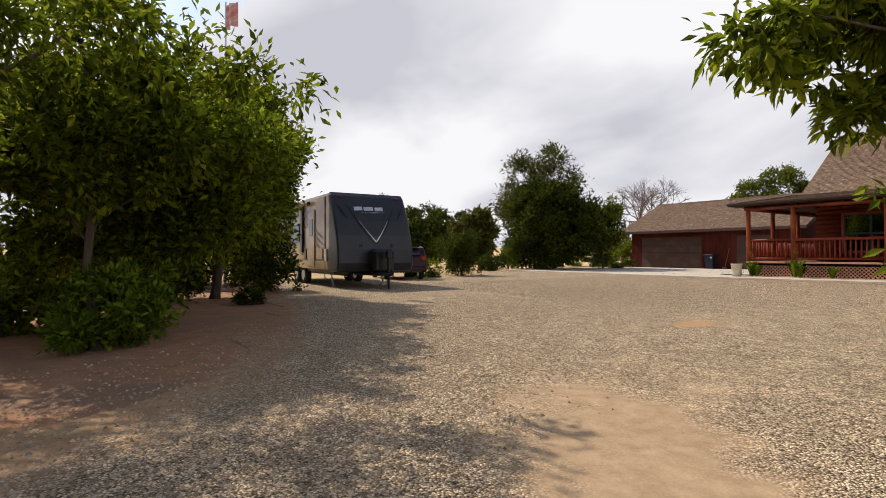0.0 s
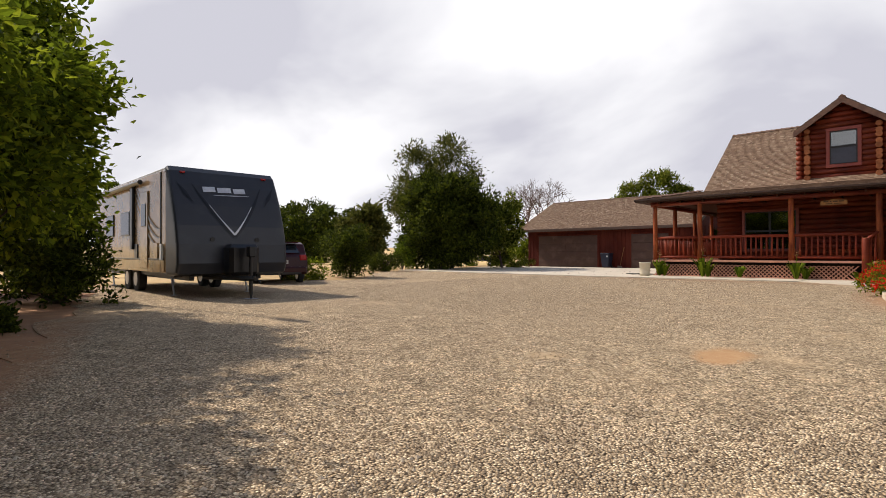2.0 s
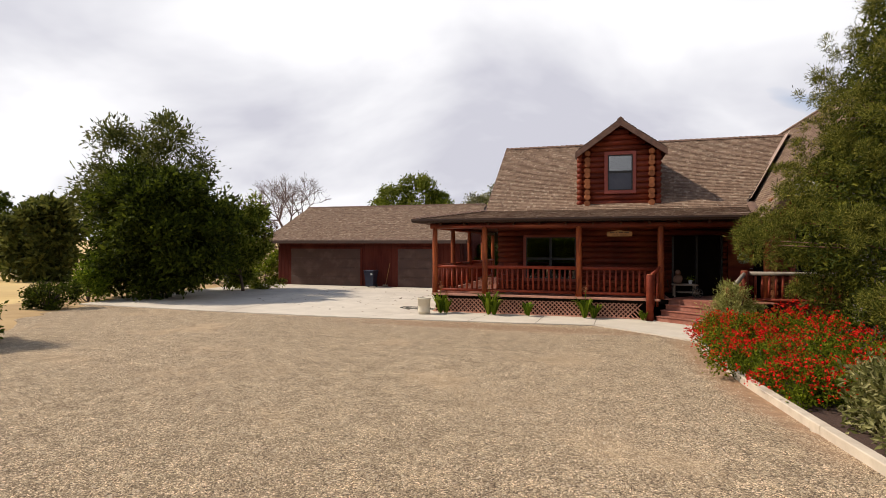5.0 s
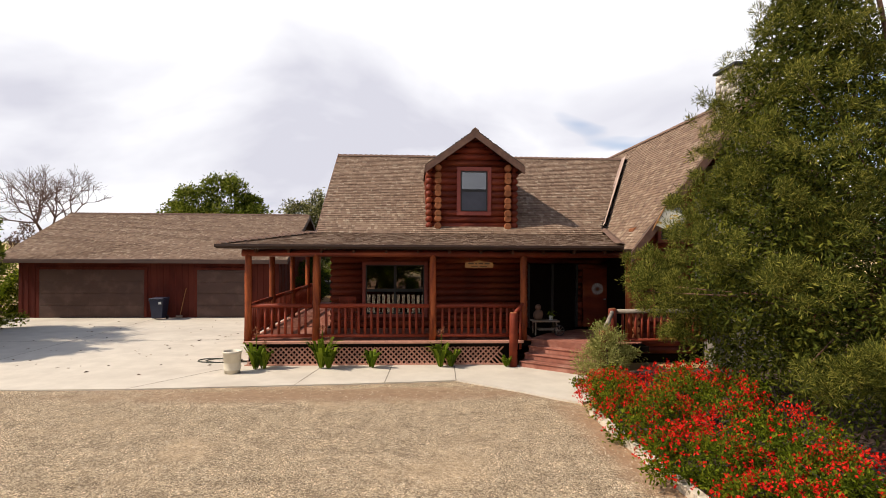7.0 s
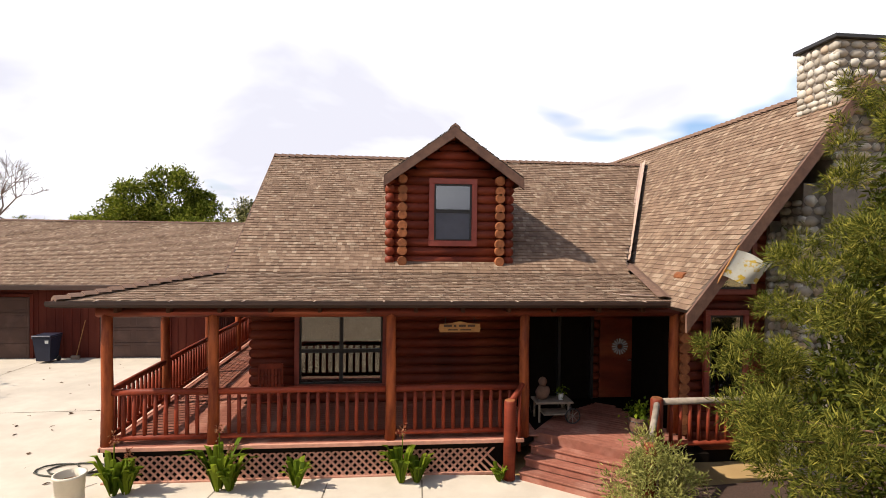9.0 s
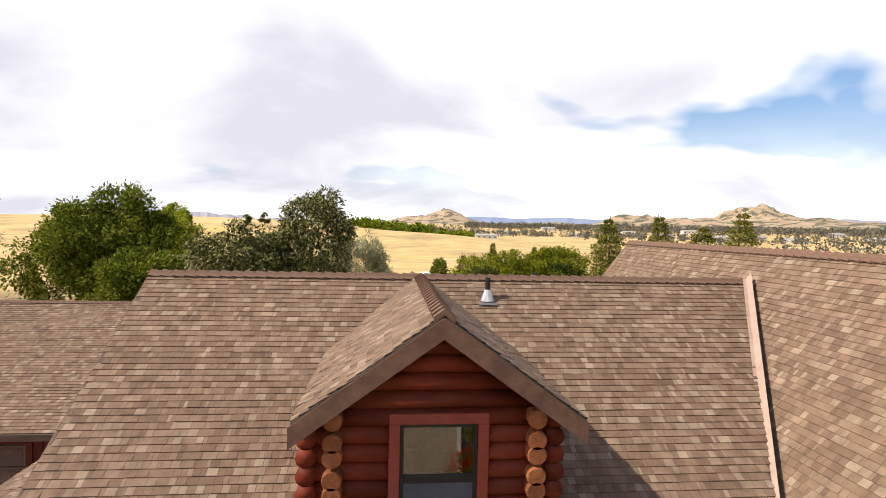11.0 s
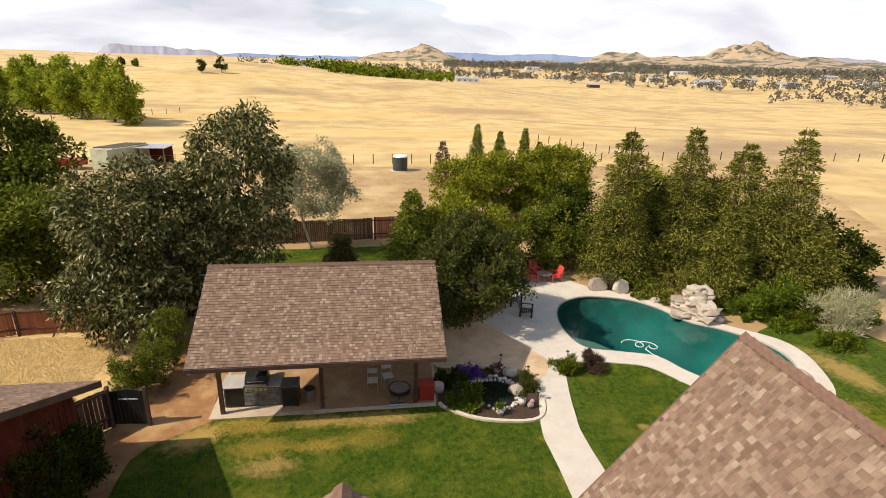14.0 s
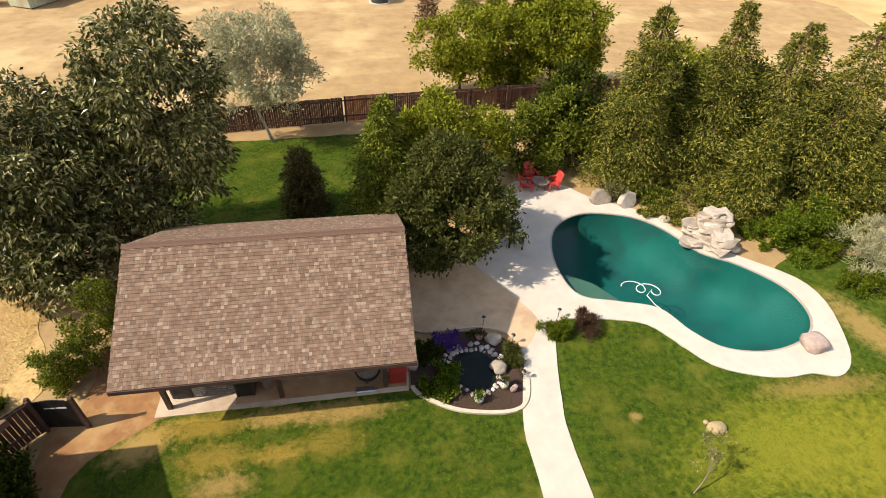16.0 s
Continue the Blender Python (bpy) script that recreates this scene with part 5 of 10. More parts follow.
def stone_face(parent, o, u, v, w, h, out, size, name="stone"):
    """River stones set in a face: o corner, u and v along it, out of it."""
    o, u, v, out = Vector(o), Vector(u), Vector(v), Vector(out)
    y = size * 0.4
    while y < h - size * 0.2:
        hh = size * rng.uniform(0.6, 1.05)
        x = -size * rng.random() * 0.5
        while x < w:
            ww = size * rng.uniform(0.75, 1.7)
            c = o + u * min(max(x + ww / 2, 0.05), w - 0.05) + v * y
            g = Geo()
            vs, fs = ico(1)
            sd = Vector((rng.random() * 9, rng.random() * 9, rng.random() * 9))
            g.add([c + (u * p.x * ww * 0.52 + v * p.y * hh * 0.54 + out * p.z * size * 0.32) * (1 + 0.22 * noise.noise(p + sd)) for p in vs], fs)
            part(name, g, M_stone, parent, smooth=True)
            x += ww
        y += hh * 0.95


stone_face(ch, (9.56, 26.16, 6.4), (0, -1, 0), (0, 0, 1), 0.94, 2.38, (-1, 0, 0), 0.20)
stone_face(ch, (9.56, 25.22, 5.9), (1, 0, 0), (0, 0, 1), 1.29, 2.88, (0, -1, 0), 0.22)
stone_face(ch, (9.56, 26.16, 7.9), (1, 0, 0), (0, 0, 1), 1.29, 0.9, (0, 1, 0), 0.26)
stone_face(ch, (9.12, 25.45, 2.0), (1, 0, 0), (0, 0, 1), 1.7, 3.85, (0, -1, 0), 0.26)
stone_face(ch, (9.12, 26.0, 2.4), (0, -1, 0), (0, 0, 1), 0.52, 3.3, (-1, 0, 0), 0.22)
stone_face(ch, (8.83, 26.0, 2.4), (1, 0, 0), (0, 0, 1), 0.28, 2.6, (0, -1, 0), 0.2)
part("cap", Geo().box((9.46, 25.12, 8.78), (10.95, 26.26, 8.86), 0.01), M_dark, ch, "dark metal chimney cap")
# pipes on the ridge slope
for x, y, z, hgt in ((3.62, 32.3, 6.95, 0.46), (4.9, 33.6, 6.9, 0.5)):
    g = Geo().tube([(x, y, z), (x, y, z + hgt)], 0.05, 10)
    vp = part("vent_pipe", g, M_black, house, "black roof vent pipe")
    part("flashing", Geo().tube([(x, y, z), (x, y, z + 0.22)], [0.14, 0.06], 10).box((x - 0.17, y - 0.18, z - 0.06), (x + 0.17, y + 0.12, z - 0.02)), M_metal, vp)

# ---- porch ----
porch = thing("porch", (-0.5, 26.5, 0), "raised front porch with red deck and log posts", "porch")
DZ = 0.76


def shared(key, make, material, smooth=False):
    if key not in sh_me:
        sh_me[key] = make().mesh(key[0] if isinstance(key, tuple) else key, smooth=smooth)
        sh_me[key].materials.append(material)
    return sh_me[key]


def piece(name, mesh, parent, m):
    """A piece on shared mesh data at a world pose."""
    ob = new(name, mesh)
    ob.parent = parent
    ob.matrix_local = Matrix.Translation(-base_of(parent)) @ m
    return ob


# near-black plate paints the shade in the chinks between planks
deck = part("deck", Geo().sheet([(-4.45, 25.9), (3.55, 25.9), (3.86, 26.24), (5.56, 24.94), (6.9, 24.94), (6.9, 28.5), (-2.3, 28.5), (-2.3, 37.6), (-4.45, 37.6)], DZ - 0.03, 0.15), M_void, porch)
for i in range(18):
    y = 25.9 + i * 0.143
    x1 = 3.5 if y < 26.0 else 3.9
    piece("plank", shared(("plank", i == 0), lambda: Geo().box((-4.45, 0.003, 0), (3.5 if i == 0 else 3.9, 0.138, 0.03), 0.005), M_deck), deck, Matrix.Translation((0, y, DZ - 0.03)))
ux = Vector((0.794, -0.607, 0))
for i in range(20):
    a = Vector((3.86, 26.24, 0)) + Vector((0.607, 0.794, 0)) * (i * 0.143)
    lo, hi = (0.0, 2.14 + i * 0.11) if i < 8 else (0.0 + (i - 8) * 0.05, 2.9 - (i - 8) * 0.19)
    if hi - lo < 0.3:
        break
    part("plank", Geo().box((lo, 0.003, DZ - 0.025), (hi, 0.138, DZ + 0.006), 0.005, Matrix.Translation(a) @ Matrix.Rotation(math.atan2(ux.y, ux.x), 4, "Z")), M_deck, deck)
for i in range(13):
    x = -4.45 + i * 0.143 + 0.003
    part("plank", Geo().box((x, 28.45, DZ - 0.03), (x + 0.137, 37.6, DZ), 0.005), M_deck, deck)
part("rim_board", Geo().box((-4.5, 25.84, 0.685), (3.55, 25.895, DZ + 0.005), 0.008).box((-4.52, 25.84, 0.685), (-4.46, 37.6, DZ + 0.005), 0.008), M_lattice, porch, "pinkish rim board")

part("rim_board", Geo().box((0.0, -0.03, 0.56), (2.2, 0.004, DZ + 0.004), 0.006, Matrix.Translation((3.86, 26.24, 0)) @ Matrix.Rotation(math.atan2(ux.y, ux.x), 4, "Z")), M_deck, porch, "red rim board above the steps")

# steps, turned towards the yard
stairs = thing("porch_steps", (4.3, 25.2, 0.05), "worn red wooden steps up to the porch", "steps")
for i in range(4):
    o = Vector((3.38, 25.58, 0)) + Vector((0.607, 0.794, 0)) * (0.27 * i)
    m = Matrix.Translation(o) @ Matrix.Rotation(math.atan2(ux.y, ux.x), 4, "Z")
    top = 0.05 + 0.178 * (i + 1)
    if i < 3:
        for k in range(2):
            part("tread", Geo().box((0.0, -0.02 + k * 0.145, top - 0.035), (2.2, 0.12 + k * 0.145, top), 0.006, m), M_deck, stairs)
    part("riser", Geo().box((0.02, 0.012, top - 0.178), (2.18, 0.035, top - 0.037), 0.004, m), M_deck, stairs)

POSTS = [(-4.43, 26.0), (-2.5, 26.0), (0.88, 26.0), (3.57, 26.0), (-4.43, 28.6), (-4.43, 31.6), (-4.43, 34.6), (-4.43, 37.4), (6.75, 26.0)]
post_me = None
for x, y in POSTS:
    g = Geo().tube([(x, y, DZ), (x + 0.01, y, 1.6), (x - 0.008, y, 2.6), (x, y, 3.3)], [0.112, 0.105, 0.1, 0.095], 12, wob=0.04)
    part("post", g, M_post, porch, "peeled log post", smooth=True)
g = Geo().tube([(-4.6, 26.0, 3.29), (6.8, 26.0, 3.29)], 0.105, 12)
part("beam", g, M_log, porch, "log beam over the posts", smooth=True)
part("beam", Geo().tube([(-4.43, 26.0, 3.29), (-4.43, 37.6, 3.29)], 0.105, 12), M_log, porch, smooth=True)
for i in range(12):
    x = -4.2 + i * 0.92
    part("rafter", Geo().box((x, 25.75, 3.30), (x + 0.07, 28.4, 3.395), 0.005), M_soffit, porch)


M_pale_log = mat("weathered grey log", (0.30, 0.25, 0.20), (0.20, 0.165, 0.13), scale=6, rough=0.8, spec=0.15, bump=0.4, bscale=25)


def railing(a, b, z0=DZ, top=1.76, group="porch railings", top_mat=None):
    """A stretch of log railing between two posts."""
    a, b = Vector((*a, 0)), Vector((*b, 0))
    d, L = (b - a).normalized(), (b - a).length
    r = thing("railing", (a.x, a.y, z0), "red-stained log railing with round balusters", "railing", group)
    part("top_rail", Geo().tube([a + Vector((0, 0, top)), a.lerp(b, 0.5) + Vector((0, 0, top + 0.012)), b + Vector((0, 0, top))], [0.066, 0.06, 0.064], 10, wob=0.05), top_mat or M_rail, r, smooth=True)
    part("bottom_rail", Geo().tube([a + Vector((0, 0, z0 + 0.14)), b + Vector((0, 0, z0 + 0.14))], 0.055, 10), M_rail, r, smooth=True)
    n = max(2, round(L / 0.19))
    me = shared(("baluster", round(top - z0, 2)), lambda: Geo().tube([(0, 0, 0.15), (0.006, 0, 0.5), (0, 0, top - z0 - 0.03)], [0.037, 0.041, 0.034], 8), M_rail, True)
    for i in range(1, n):
        p = a + d * (L * i / n)
        piece("baluster", me, r, Matrix.Translation((p.x, p.y, z0)) @ Matrix.Rotation(random.random() * 6.28, 4, "Z"))
    return r


railing((-4.33, 26.0), (-2.6, 26.0))
railing((-2.4, 26.0), (0.78, 26.0))
railing((0.98, 26.0), (3.47, 26.0))
for y0, y1 in ((26.1, 28.5), (28.7, 31.5), (31.7, 34.5), (34.7, 37.3)):
    railing((-4.43, y0), (-4.43, y1))
railing((6.0, 25.05), (8.6, 25.05), DZ, 1.70, top_mat=M_pale_log)
for (x, y, zt), lab in (((3.2, 25.62, 1.60), "stout log newel post beside the steps"), ((5.88, 25.02, 1.78), "stout log newel post on the deck"), ((5.26, 24.02, 1.3), "stout log newel post at the foot of the steps")):
    n = thing("newel_post", (x, y, 0.05), lab, "post", "newel posts")
    part("shaft", Geo().tube([(x, y, 0.05), (x, y, zt - 0.02), (x, y, zt)], [0.12, 0.115, 0.10], 12, wob=0.05), M_log, n, smooth=True)
    part("cut_top", Geo().tube([(x, y, zt), (x, y, zt + 0.012)], [0.10, 0.092], 12), M_log_end, n)
for a, b in (((3.2, 25.66, 1.52), (3.57, 25.98, 1.86)), ((5.26, 24.06, 1.22), (5.88, 25.0, 1.72))):
    grey = a[0] > 4
    h = thing("handrail", (a[0], a[1], 0.05), ("weathered grey" if grey else "red-stained") + " log handrail sloping up beside the steps", "handrail", "stair handrails")
    part("rail", Geo().tube([a, b], [0.06, 0.056], 10), M_pale_log if grey else M_rail, h, smooth=True)
    for k in (0.35, 0.7):
        p = Vector(a).lerp(Vector(b), k)
        part("baluster", Geo().tube([(p.x, p.y, 0.5), tuple(p)], 0.035, 8), M_rail, h, smooth=True)

# lattice skirt
lat = thing("lattice_skirt", (-0.6, 25.93, 0.05), "diagonal wooden lattice under the porch", "lattice")
H = 0.66
strip = shared("slat", lambda: Geo().box((-0.02, -0.004, 0), (0.02, 0.004, H * 1.4142)), M_lattice)
for s in (1, -1):
    x = -4.45
    while x < 3.2:
        if (s > 0 and x + H < 3.2) or (s < 0 and x - H > -4.46):
            piece("slat", strip, lat, Matrix.Translation((x, 25.935 + 0.009 * s, 0.06)) @ Matrix.Rotation(s * radians(45), 4, "Y"))
        x += 0.15
strip2 = shared(("slat", "side"), lambda: Geo().box((-0.004, -0.018, 0), (0.004, 0.018, H * 1.4142)), M_lattice)
for s in (1, -1):
    y = 26.0
    while y < 37.4:
        if (s > 0 and y + H < 37.5) or (s < 0 and y - H > 25.9):
            piece("slat", strip2, lat, Matrix.Translation((-4.47 + 0.009 * s, y, 0.06)) @ Matrix.Rotation(-s * radians(45), 4, "X"))
        y += 0.16
# near-black sheets added behind the slats to paint the shade under the porch
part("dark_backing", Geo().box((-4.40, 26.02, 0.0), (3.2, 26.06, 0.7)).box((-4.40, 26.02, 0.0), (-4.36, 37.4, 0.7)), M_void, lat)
part("base_board", Geo().box((-4.5, 25.90, 0.03), (3.2, 25.95, 0.09), 0.006), M_lattice, lat)

# sign, wreath, barrel planter, garden cart, rocking chairs
M_sign = mat("orange-brown sign wood", (0.34, 0.16, 0.045), (0.25, 0.11, 0.03), scale=6, rough=0.7, bump=0.2)
M_barred = mat("dark lettering", (0.06, 0.03, 0.015), rough=0.8)
sg = thing("hanging_sign", (2.24, 26.0, 2.86), "small orange-brown wooden sign with carved dark lettering under the beam", "sign")
prof = [(1.84, 2.88), (2.64, 2.88), (2.66, 2.95), (2.64, 3.04), (2.40, 3.06), (2.24, 3.10), (2.08, 3.06), (1.84, 3.04), (1.82, 2.95)]
part("board", Geo().prism(prof, "y", 25.97, 26.0), M_sign, sg)
g = Geo()
for i, (x, w) in enumerate(((1.92, 0.16), (2.12, 0.05), (2.22, 0.14), (2.40, 0.15))):
    g.box((x, 25.962, 2.985), (x + w, 25.969, 3.03))
for x, w in ((2.0, 0.2), (2.25, 0.22)):
    g.box((x, 25.962, 2.915), (x + w, 25.969, 2.94))
part("lettering", g, M_barred, sg)
part("hangers", Geo().tube([(1.95, 25.99, 3.05), (1.95, 25.99, 3.2)], 0.006, 6).tube([(2.53, 25.99, 3.05), (2.53, 25.99, 3.2)], 0.006, 6), M_dark, sg)

wr = thing("wreath", (6.6, 28.3, 2.1), "white star-shaped wreath on the door", "wreath")
for i in range(16):
    a = i * math.pi / 8
    g = Geo().tube([(6.6 + 0.06 * math.cos(a), 28.29, 2.1 + 0.06 * math.sin(a)), (6.6 + 0.20 * math.cos(a), 28.28, 2.1 + 0.20 * math.sin(a))], [0.008, 0.022], 5)
    part("ray", g, M_blind, wr)
g = Geo()
for i in range(12):
    a, b = i * math.pi / 6, (i + 1) * math.pi / 6
    g.tube([(6.6 + 0.07 * math.cos(a), 28.29, 2.1 + 0.07 * math.sin(a)), (6.6 + 0.07 * math.cos(b), 28.29, 2.1 + 0.07 * math.sin(b))], 0.012, 6)
part("ring", g, M_dark, wr)

M_barrel = mat("barrel staves", (0.13, 0.07, 0.045), (0.08, 0.042, 0.028), scale=8, rough=0.7, bump=0.3, stretch=(1, 1, 0.2))
bp = thing("barrel_planter", (6.0, 25.95, DZ), "half-barrel planter with bright green leaves on the deck", "planter")
for i in range(16):
    a0, a1 = i * math.pi / 8 + 0.01, (i + 1) * math.pi / 8 - 0.01
    vs = []
    for r, z in ((0.17, DZ), (0.225, DZ + 0.18), (0.21, DZ + 0.36)):
        for a in (a0, a1):
            vs += [(6.0 + r * math.cos(a), 25.95 + r * math.sin(a), z), (6.0 + (r - 0.02) * math.cos(a), 25.95 + (r - 0.02) * math.sin(a), z)]
    part("stave", Geo().add(vs, [(0, 2, 6, 4), (4, 6, 10, 8), (1, 5, 7, 3), (5, 9, 11, 7), (8, 10, 11, 9), (0, 4, 5, 1), (4, 8, 9, 5), (2, 3, 7, 6), (6, 7, 11, 10)]), M_barrel, bp)
for z, r in ((DZ + 0.06, 0.195), (DZ + 0.29, 0.224)):
    part("hoop", Geo().tube([(6.0 + r * math.cos(i * 0.3927), 25.95 + r * math.sin(i * 0.3927), z) for i in range(17)], 0.009, 6), M_dark, bp)
part("soil", Geo().tube([(6.0, 25.95, DZ + 0.3), (6.0, 25.95, DZ + 0.32)], 0.2, 12), M_mulch, bp)
rng = np.random.default_rng(3)
P = rng.normal(size=(160, 3)) * [0.13, 0.13, 0.09] + [6.0, 25.95, DZ + 0.45]
V, F = leaf_arrays(P, 0.11, 0.6, rng)
ob = part("leaves", fast_mesh("leaves", V - np.array(base_of(bp)), F), L_bright, bp)

M_grey_wood = mat("weathered wood", (0.26, 0.20, 0.15), (0.18, 0.135, 0.10), scale=7, rough=0.85, bump=0.3)
M_terra = mat("pale clay figure", (0.36, 0.22, 0.15), (0.28, 0.17, 0.12), scale=5, rough=0.85, bump=0.2)
ct = thing("garden_cart", (4.35, 26.9, DZ), "weathered wooden garden cart with two spoked wheels", "cart")
part("bed", Geo().box((4.02, 26.65, DZ + 0.42), (4.85, 27.15, DZ + 0.47), 0.01), M_grey_wood, ct)
part("lower_shelf", Geo().box((4.2, 26.7, DZ + 0.16), (4.8, 27.1, DZ + 0.2), 0.01), M_grey_wood, ct)
for x, y in ((4.1, 26.7), (4.1, 27.1), (4.75, 26.7), (4.75, 27.1)):
    part("leg", Geo().box((x - 0.02, y - 0.02, DZ + 0.02), (x + 0.02, y + 0.02, DZ + 0.42), 0.004), M_grey_wood, ct)
for y in (26.62, 27.18):
    g = Geo().tube([(4.82 + 0.16 * math.cos(i * 0.4488), y, DZ + 0.17 + 0.16 * math.sin(i * 0.4488)) for i in range(15)], 0.014, 6)
    w = part("wheel", g, M_dark, ct)
    sp = Geo()
    for i in range(8):
        sp.tube([(4.82, y, DZ + 0.17), (4.82 + 0.155 * math.cos(i * 0.785), y, DZ + 0.17 + 0.155 * math.sin(i * 0.785))], 0.008, 5)
    part("spokes", sp, M_grey_wood, w)
part("handle", Geo().tube([(4.1, 26.8, DZ + 0.45), (3.95, 26.8, DZ + 0.2), (3.86, 26.8, DZ + 0.62)], 0.014, 6), M_dark, ct)
fig = Geo().lump((4.22, 26.9, DZ + 0.62), (0.15, 0.14, 0.17), 2, 0.15, 3).lump((4.22, 26.9, DZ + 0.86), (0.10, 0.10, 0.11), 2, 0.15, 5).lump((4.3, 26.84, DZ + 0.66), (0.07, 0.06, 0.12), 2, 0.1, 6)
solo("figurine", fig, mat("dull clay", (0.16, 0.085, 0.055), (0.11, 0.06, 0.04), scale=8, rough=0.85), "pale clay garden figurine standing on the cart", "figurine", smooth=True)
pt = thing("flower_pot", (4.62, 26.85, DZ + 0.47), "small white flower pot on the cart", "pot")
part("pot", Geo().tube([(4.62, 26.85, DZ + 0.47), (4.62, 26.85, DZ + 0.60)], [0.05, 0.07], 12), M_blind, pt)
V, F = leaf_arrays(rng.normal(size=(40, 3)) * 0.05 + [0, 0, 0.17], 0.08, 0.5, rng)
part("leaves", fast_mesh("leaves", V, F), L_bright, pt)


def rocking_chair(x, y, rz):
    t = thing("rocking_chair", (x, y, DZ), "red-stained wooden rocking chair on the porch", "chair", "", rz=rz)
    part("seat", Geo().box((-0.26, -0.25, 0.40), (0.26, 0.25, 0.44), 0.012), M_rail, t, local=True)
    for sx in (-0.25, 0.25):
        part("rocker", Geo().tube([(sx, -0.45 + 0.09 * i, 0.03 + 0.012 * (i - 5) ** 2 * 0.25) for i in range(11)], 0.02, 6), M_rail, t, local=True)
        part("leg", Geo().tube([(sx, -0.22, 0.06), (sx, -0.22, 0.64)], 0.022, 6), M_rail, t, local=True)
        part("leg", Geo().tube([(sx, 0.22, 0.06), (sx, 0.30, 1.12)], 0.022, 6), M_rail, t, local=True)
        part("arm", Geo().box((sx - 0.04, -0.3, 0.63), (sx + 0.04, 0.28, 0.66), 0.008), M_rail, t, local=True)
    for i in range(6):
        part("slat", Geo().box((-0.21 + i * 0.074, 0.23, 0.46), (-0.16 + i * 0.074, 0.25, 1.08), 0.004, Matrix.Rotation(-0.12, 4, "X")), M_rail, t, local=True)
    part("headrail", Geo().box((-0.26, 0.28, 1.02), (0.26, 0.31, 1.14), 0.008, Matrix.Rotation(-0.06, 4, "X")), M_rail, t, local=True)
    return t


rocking_chair(-1.75, 27.4, 10)

# banner on a slanting pole at the wing's rake
fl = thing("garden_flag", (6.75, 25.0, 3.4), "white and yellow flowered banner on a slanting wooden pole", "flag")
part("pole", Geo().tube([(6.72, 25.02, 3.42), (7.28, 24.75, 4.68)], [0.022, 0.016], 8), M_sign, fl)
M_cloth = mat("flowered cloth", (0.72, 0.70, 0.62), (0.62, 0.60, 0.50), scale=6, rough=0.9, c3=(0.62, 0.42, 0.05), scale3=5.5, w3=(0.56, 0.62), trans=0.3)
g = Geo()
n = 9
for i in range(n + 1):
    for j in range(5):
        u, v = i / n, j / 4
        p = Vector((7.24, 24.76, 4.6)).lerp(Vector((7.02, 24.86, 4.12)), v) + Vector((0.62, -0.12, -0.22)) * u
        p += Vector((0.02, 0.05, 0.06)) * math.sin(u * 6 + v * 2) * u
        g.v.append(tuple(p))
for i in range(n):
    for j in range(4):
        g.f.append((i * 5 + j, i * 5 + j + 1, (i + 1) * 5 + j + 1, (i + 1) * 5 + j))
part("cloth", g, M_cloth, fl, smooth=True)

# ---- garage ----
garage = thing("garage", (-12.5, 42, 0), "long red-sided garage with brown shingle roof and two brown roll-up doors", "garage")
GX0, GX1, GY0, GY1 = -18.6, -6.3, 37.0, 47.0
GEZ, GRZ, GEY, GRY = 2.90, 5.42, 36.35, 42.0
g = Geo()
g.add([(GX0, GY0, 0), (GX1, GY0, 0), (GX1, GY0, 3.05), (GX0, GY0, 3.05), (GX0, GY1, 0), (GX1, GY1, 0), (GX1, GY1, 3.05), (GX0, GY1, 3.05), (GX0, GRY, 5.25), (GX1, GRY, 5.25)],
      [(0, 1, 2, 3), (4, 7, 6, 5), (0, 3, 8, 7, 4), (1, 5, 6, 9, 2)])
gw = part("wall", g, M_siding, garage, "dark red board siding")
bat = shared("batten", lambda: Geo().box((-0.02, -0.018, 0), (0.02, 0, 2.9), 0.003), M_siding)
for i in range(40):
    x = GX0 + 0.15 + i * 0.30
    if -17.75 < x < -12.6 or -10.35 < x < -7.6:
        continue
    piece("batten", bat, gw, Matrix.Translation((x, GY0 - 0.002, 0.05)))
bat2 = shared(("batten", 2), lambda: Geo().box((0, -0.02, 0), (0.018, 0.02, 2.9), 0.003), M_siding)
for i in range(33):
    piece("batten", bat2, gw, Matrix.Translation((GX1 + 0.002, GY0 + 0.2 + i * 0.30, 0.05)))
for x0, x1 in ((-17.62, -12.72), (-10.22, -7.72)):
    dr = part("garage_door", Geo().box((x0, GY0 - 0.03, 0.06), (x1, GY0 - 0.012, 2.38)), M_gdoor, garage, "brown panelled roll-up garage door")
    for i in range(4):
        z = 0.07 + i * 0.578
        part("panel", Geo().box((x0 + 0.01, GY0 - 0.055, z), (x1 - 0.01, GY0 - 0.03, z + 0.562), 0.012), M_gdoor, dr)
        m = max(2, round((x1 - x0) / 1.2))
        for k in range(m):
            a = x0 + (x1 - x0) * (k + 0.08) / m
            b = x0 + (x1 - x0) * (k + 0.92) / m
            part("raised_field", Geo().box((a, GY0 - 0.064, z + 0.1), (b, GY0 - 0.055, z + 0.46), 0.006), M_gdoor, dr)
    g = Geo()
    g.box((x0 - 0.13, GY0 - 0.05, 0.05), (x0, GY0 + 0.01, 2.5), 0.006).box((x1, GY0 - 0.05, 0.05), (x1 + 0.13, GY0 + 0.01, 2.5), 0.006).box((x0, GY0 - 0.05, 2.39), (x1, GY0 + 0.01, 2.5), 0.006)
    part("door_trim", g, M_siding, dr)
gs = math.atan2(GRZ - GEZ, GRY - GEY)
Lg = math.hypot(GRZ - GEZ, GRY - GEY)
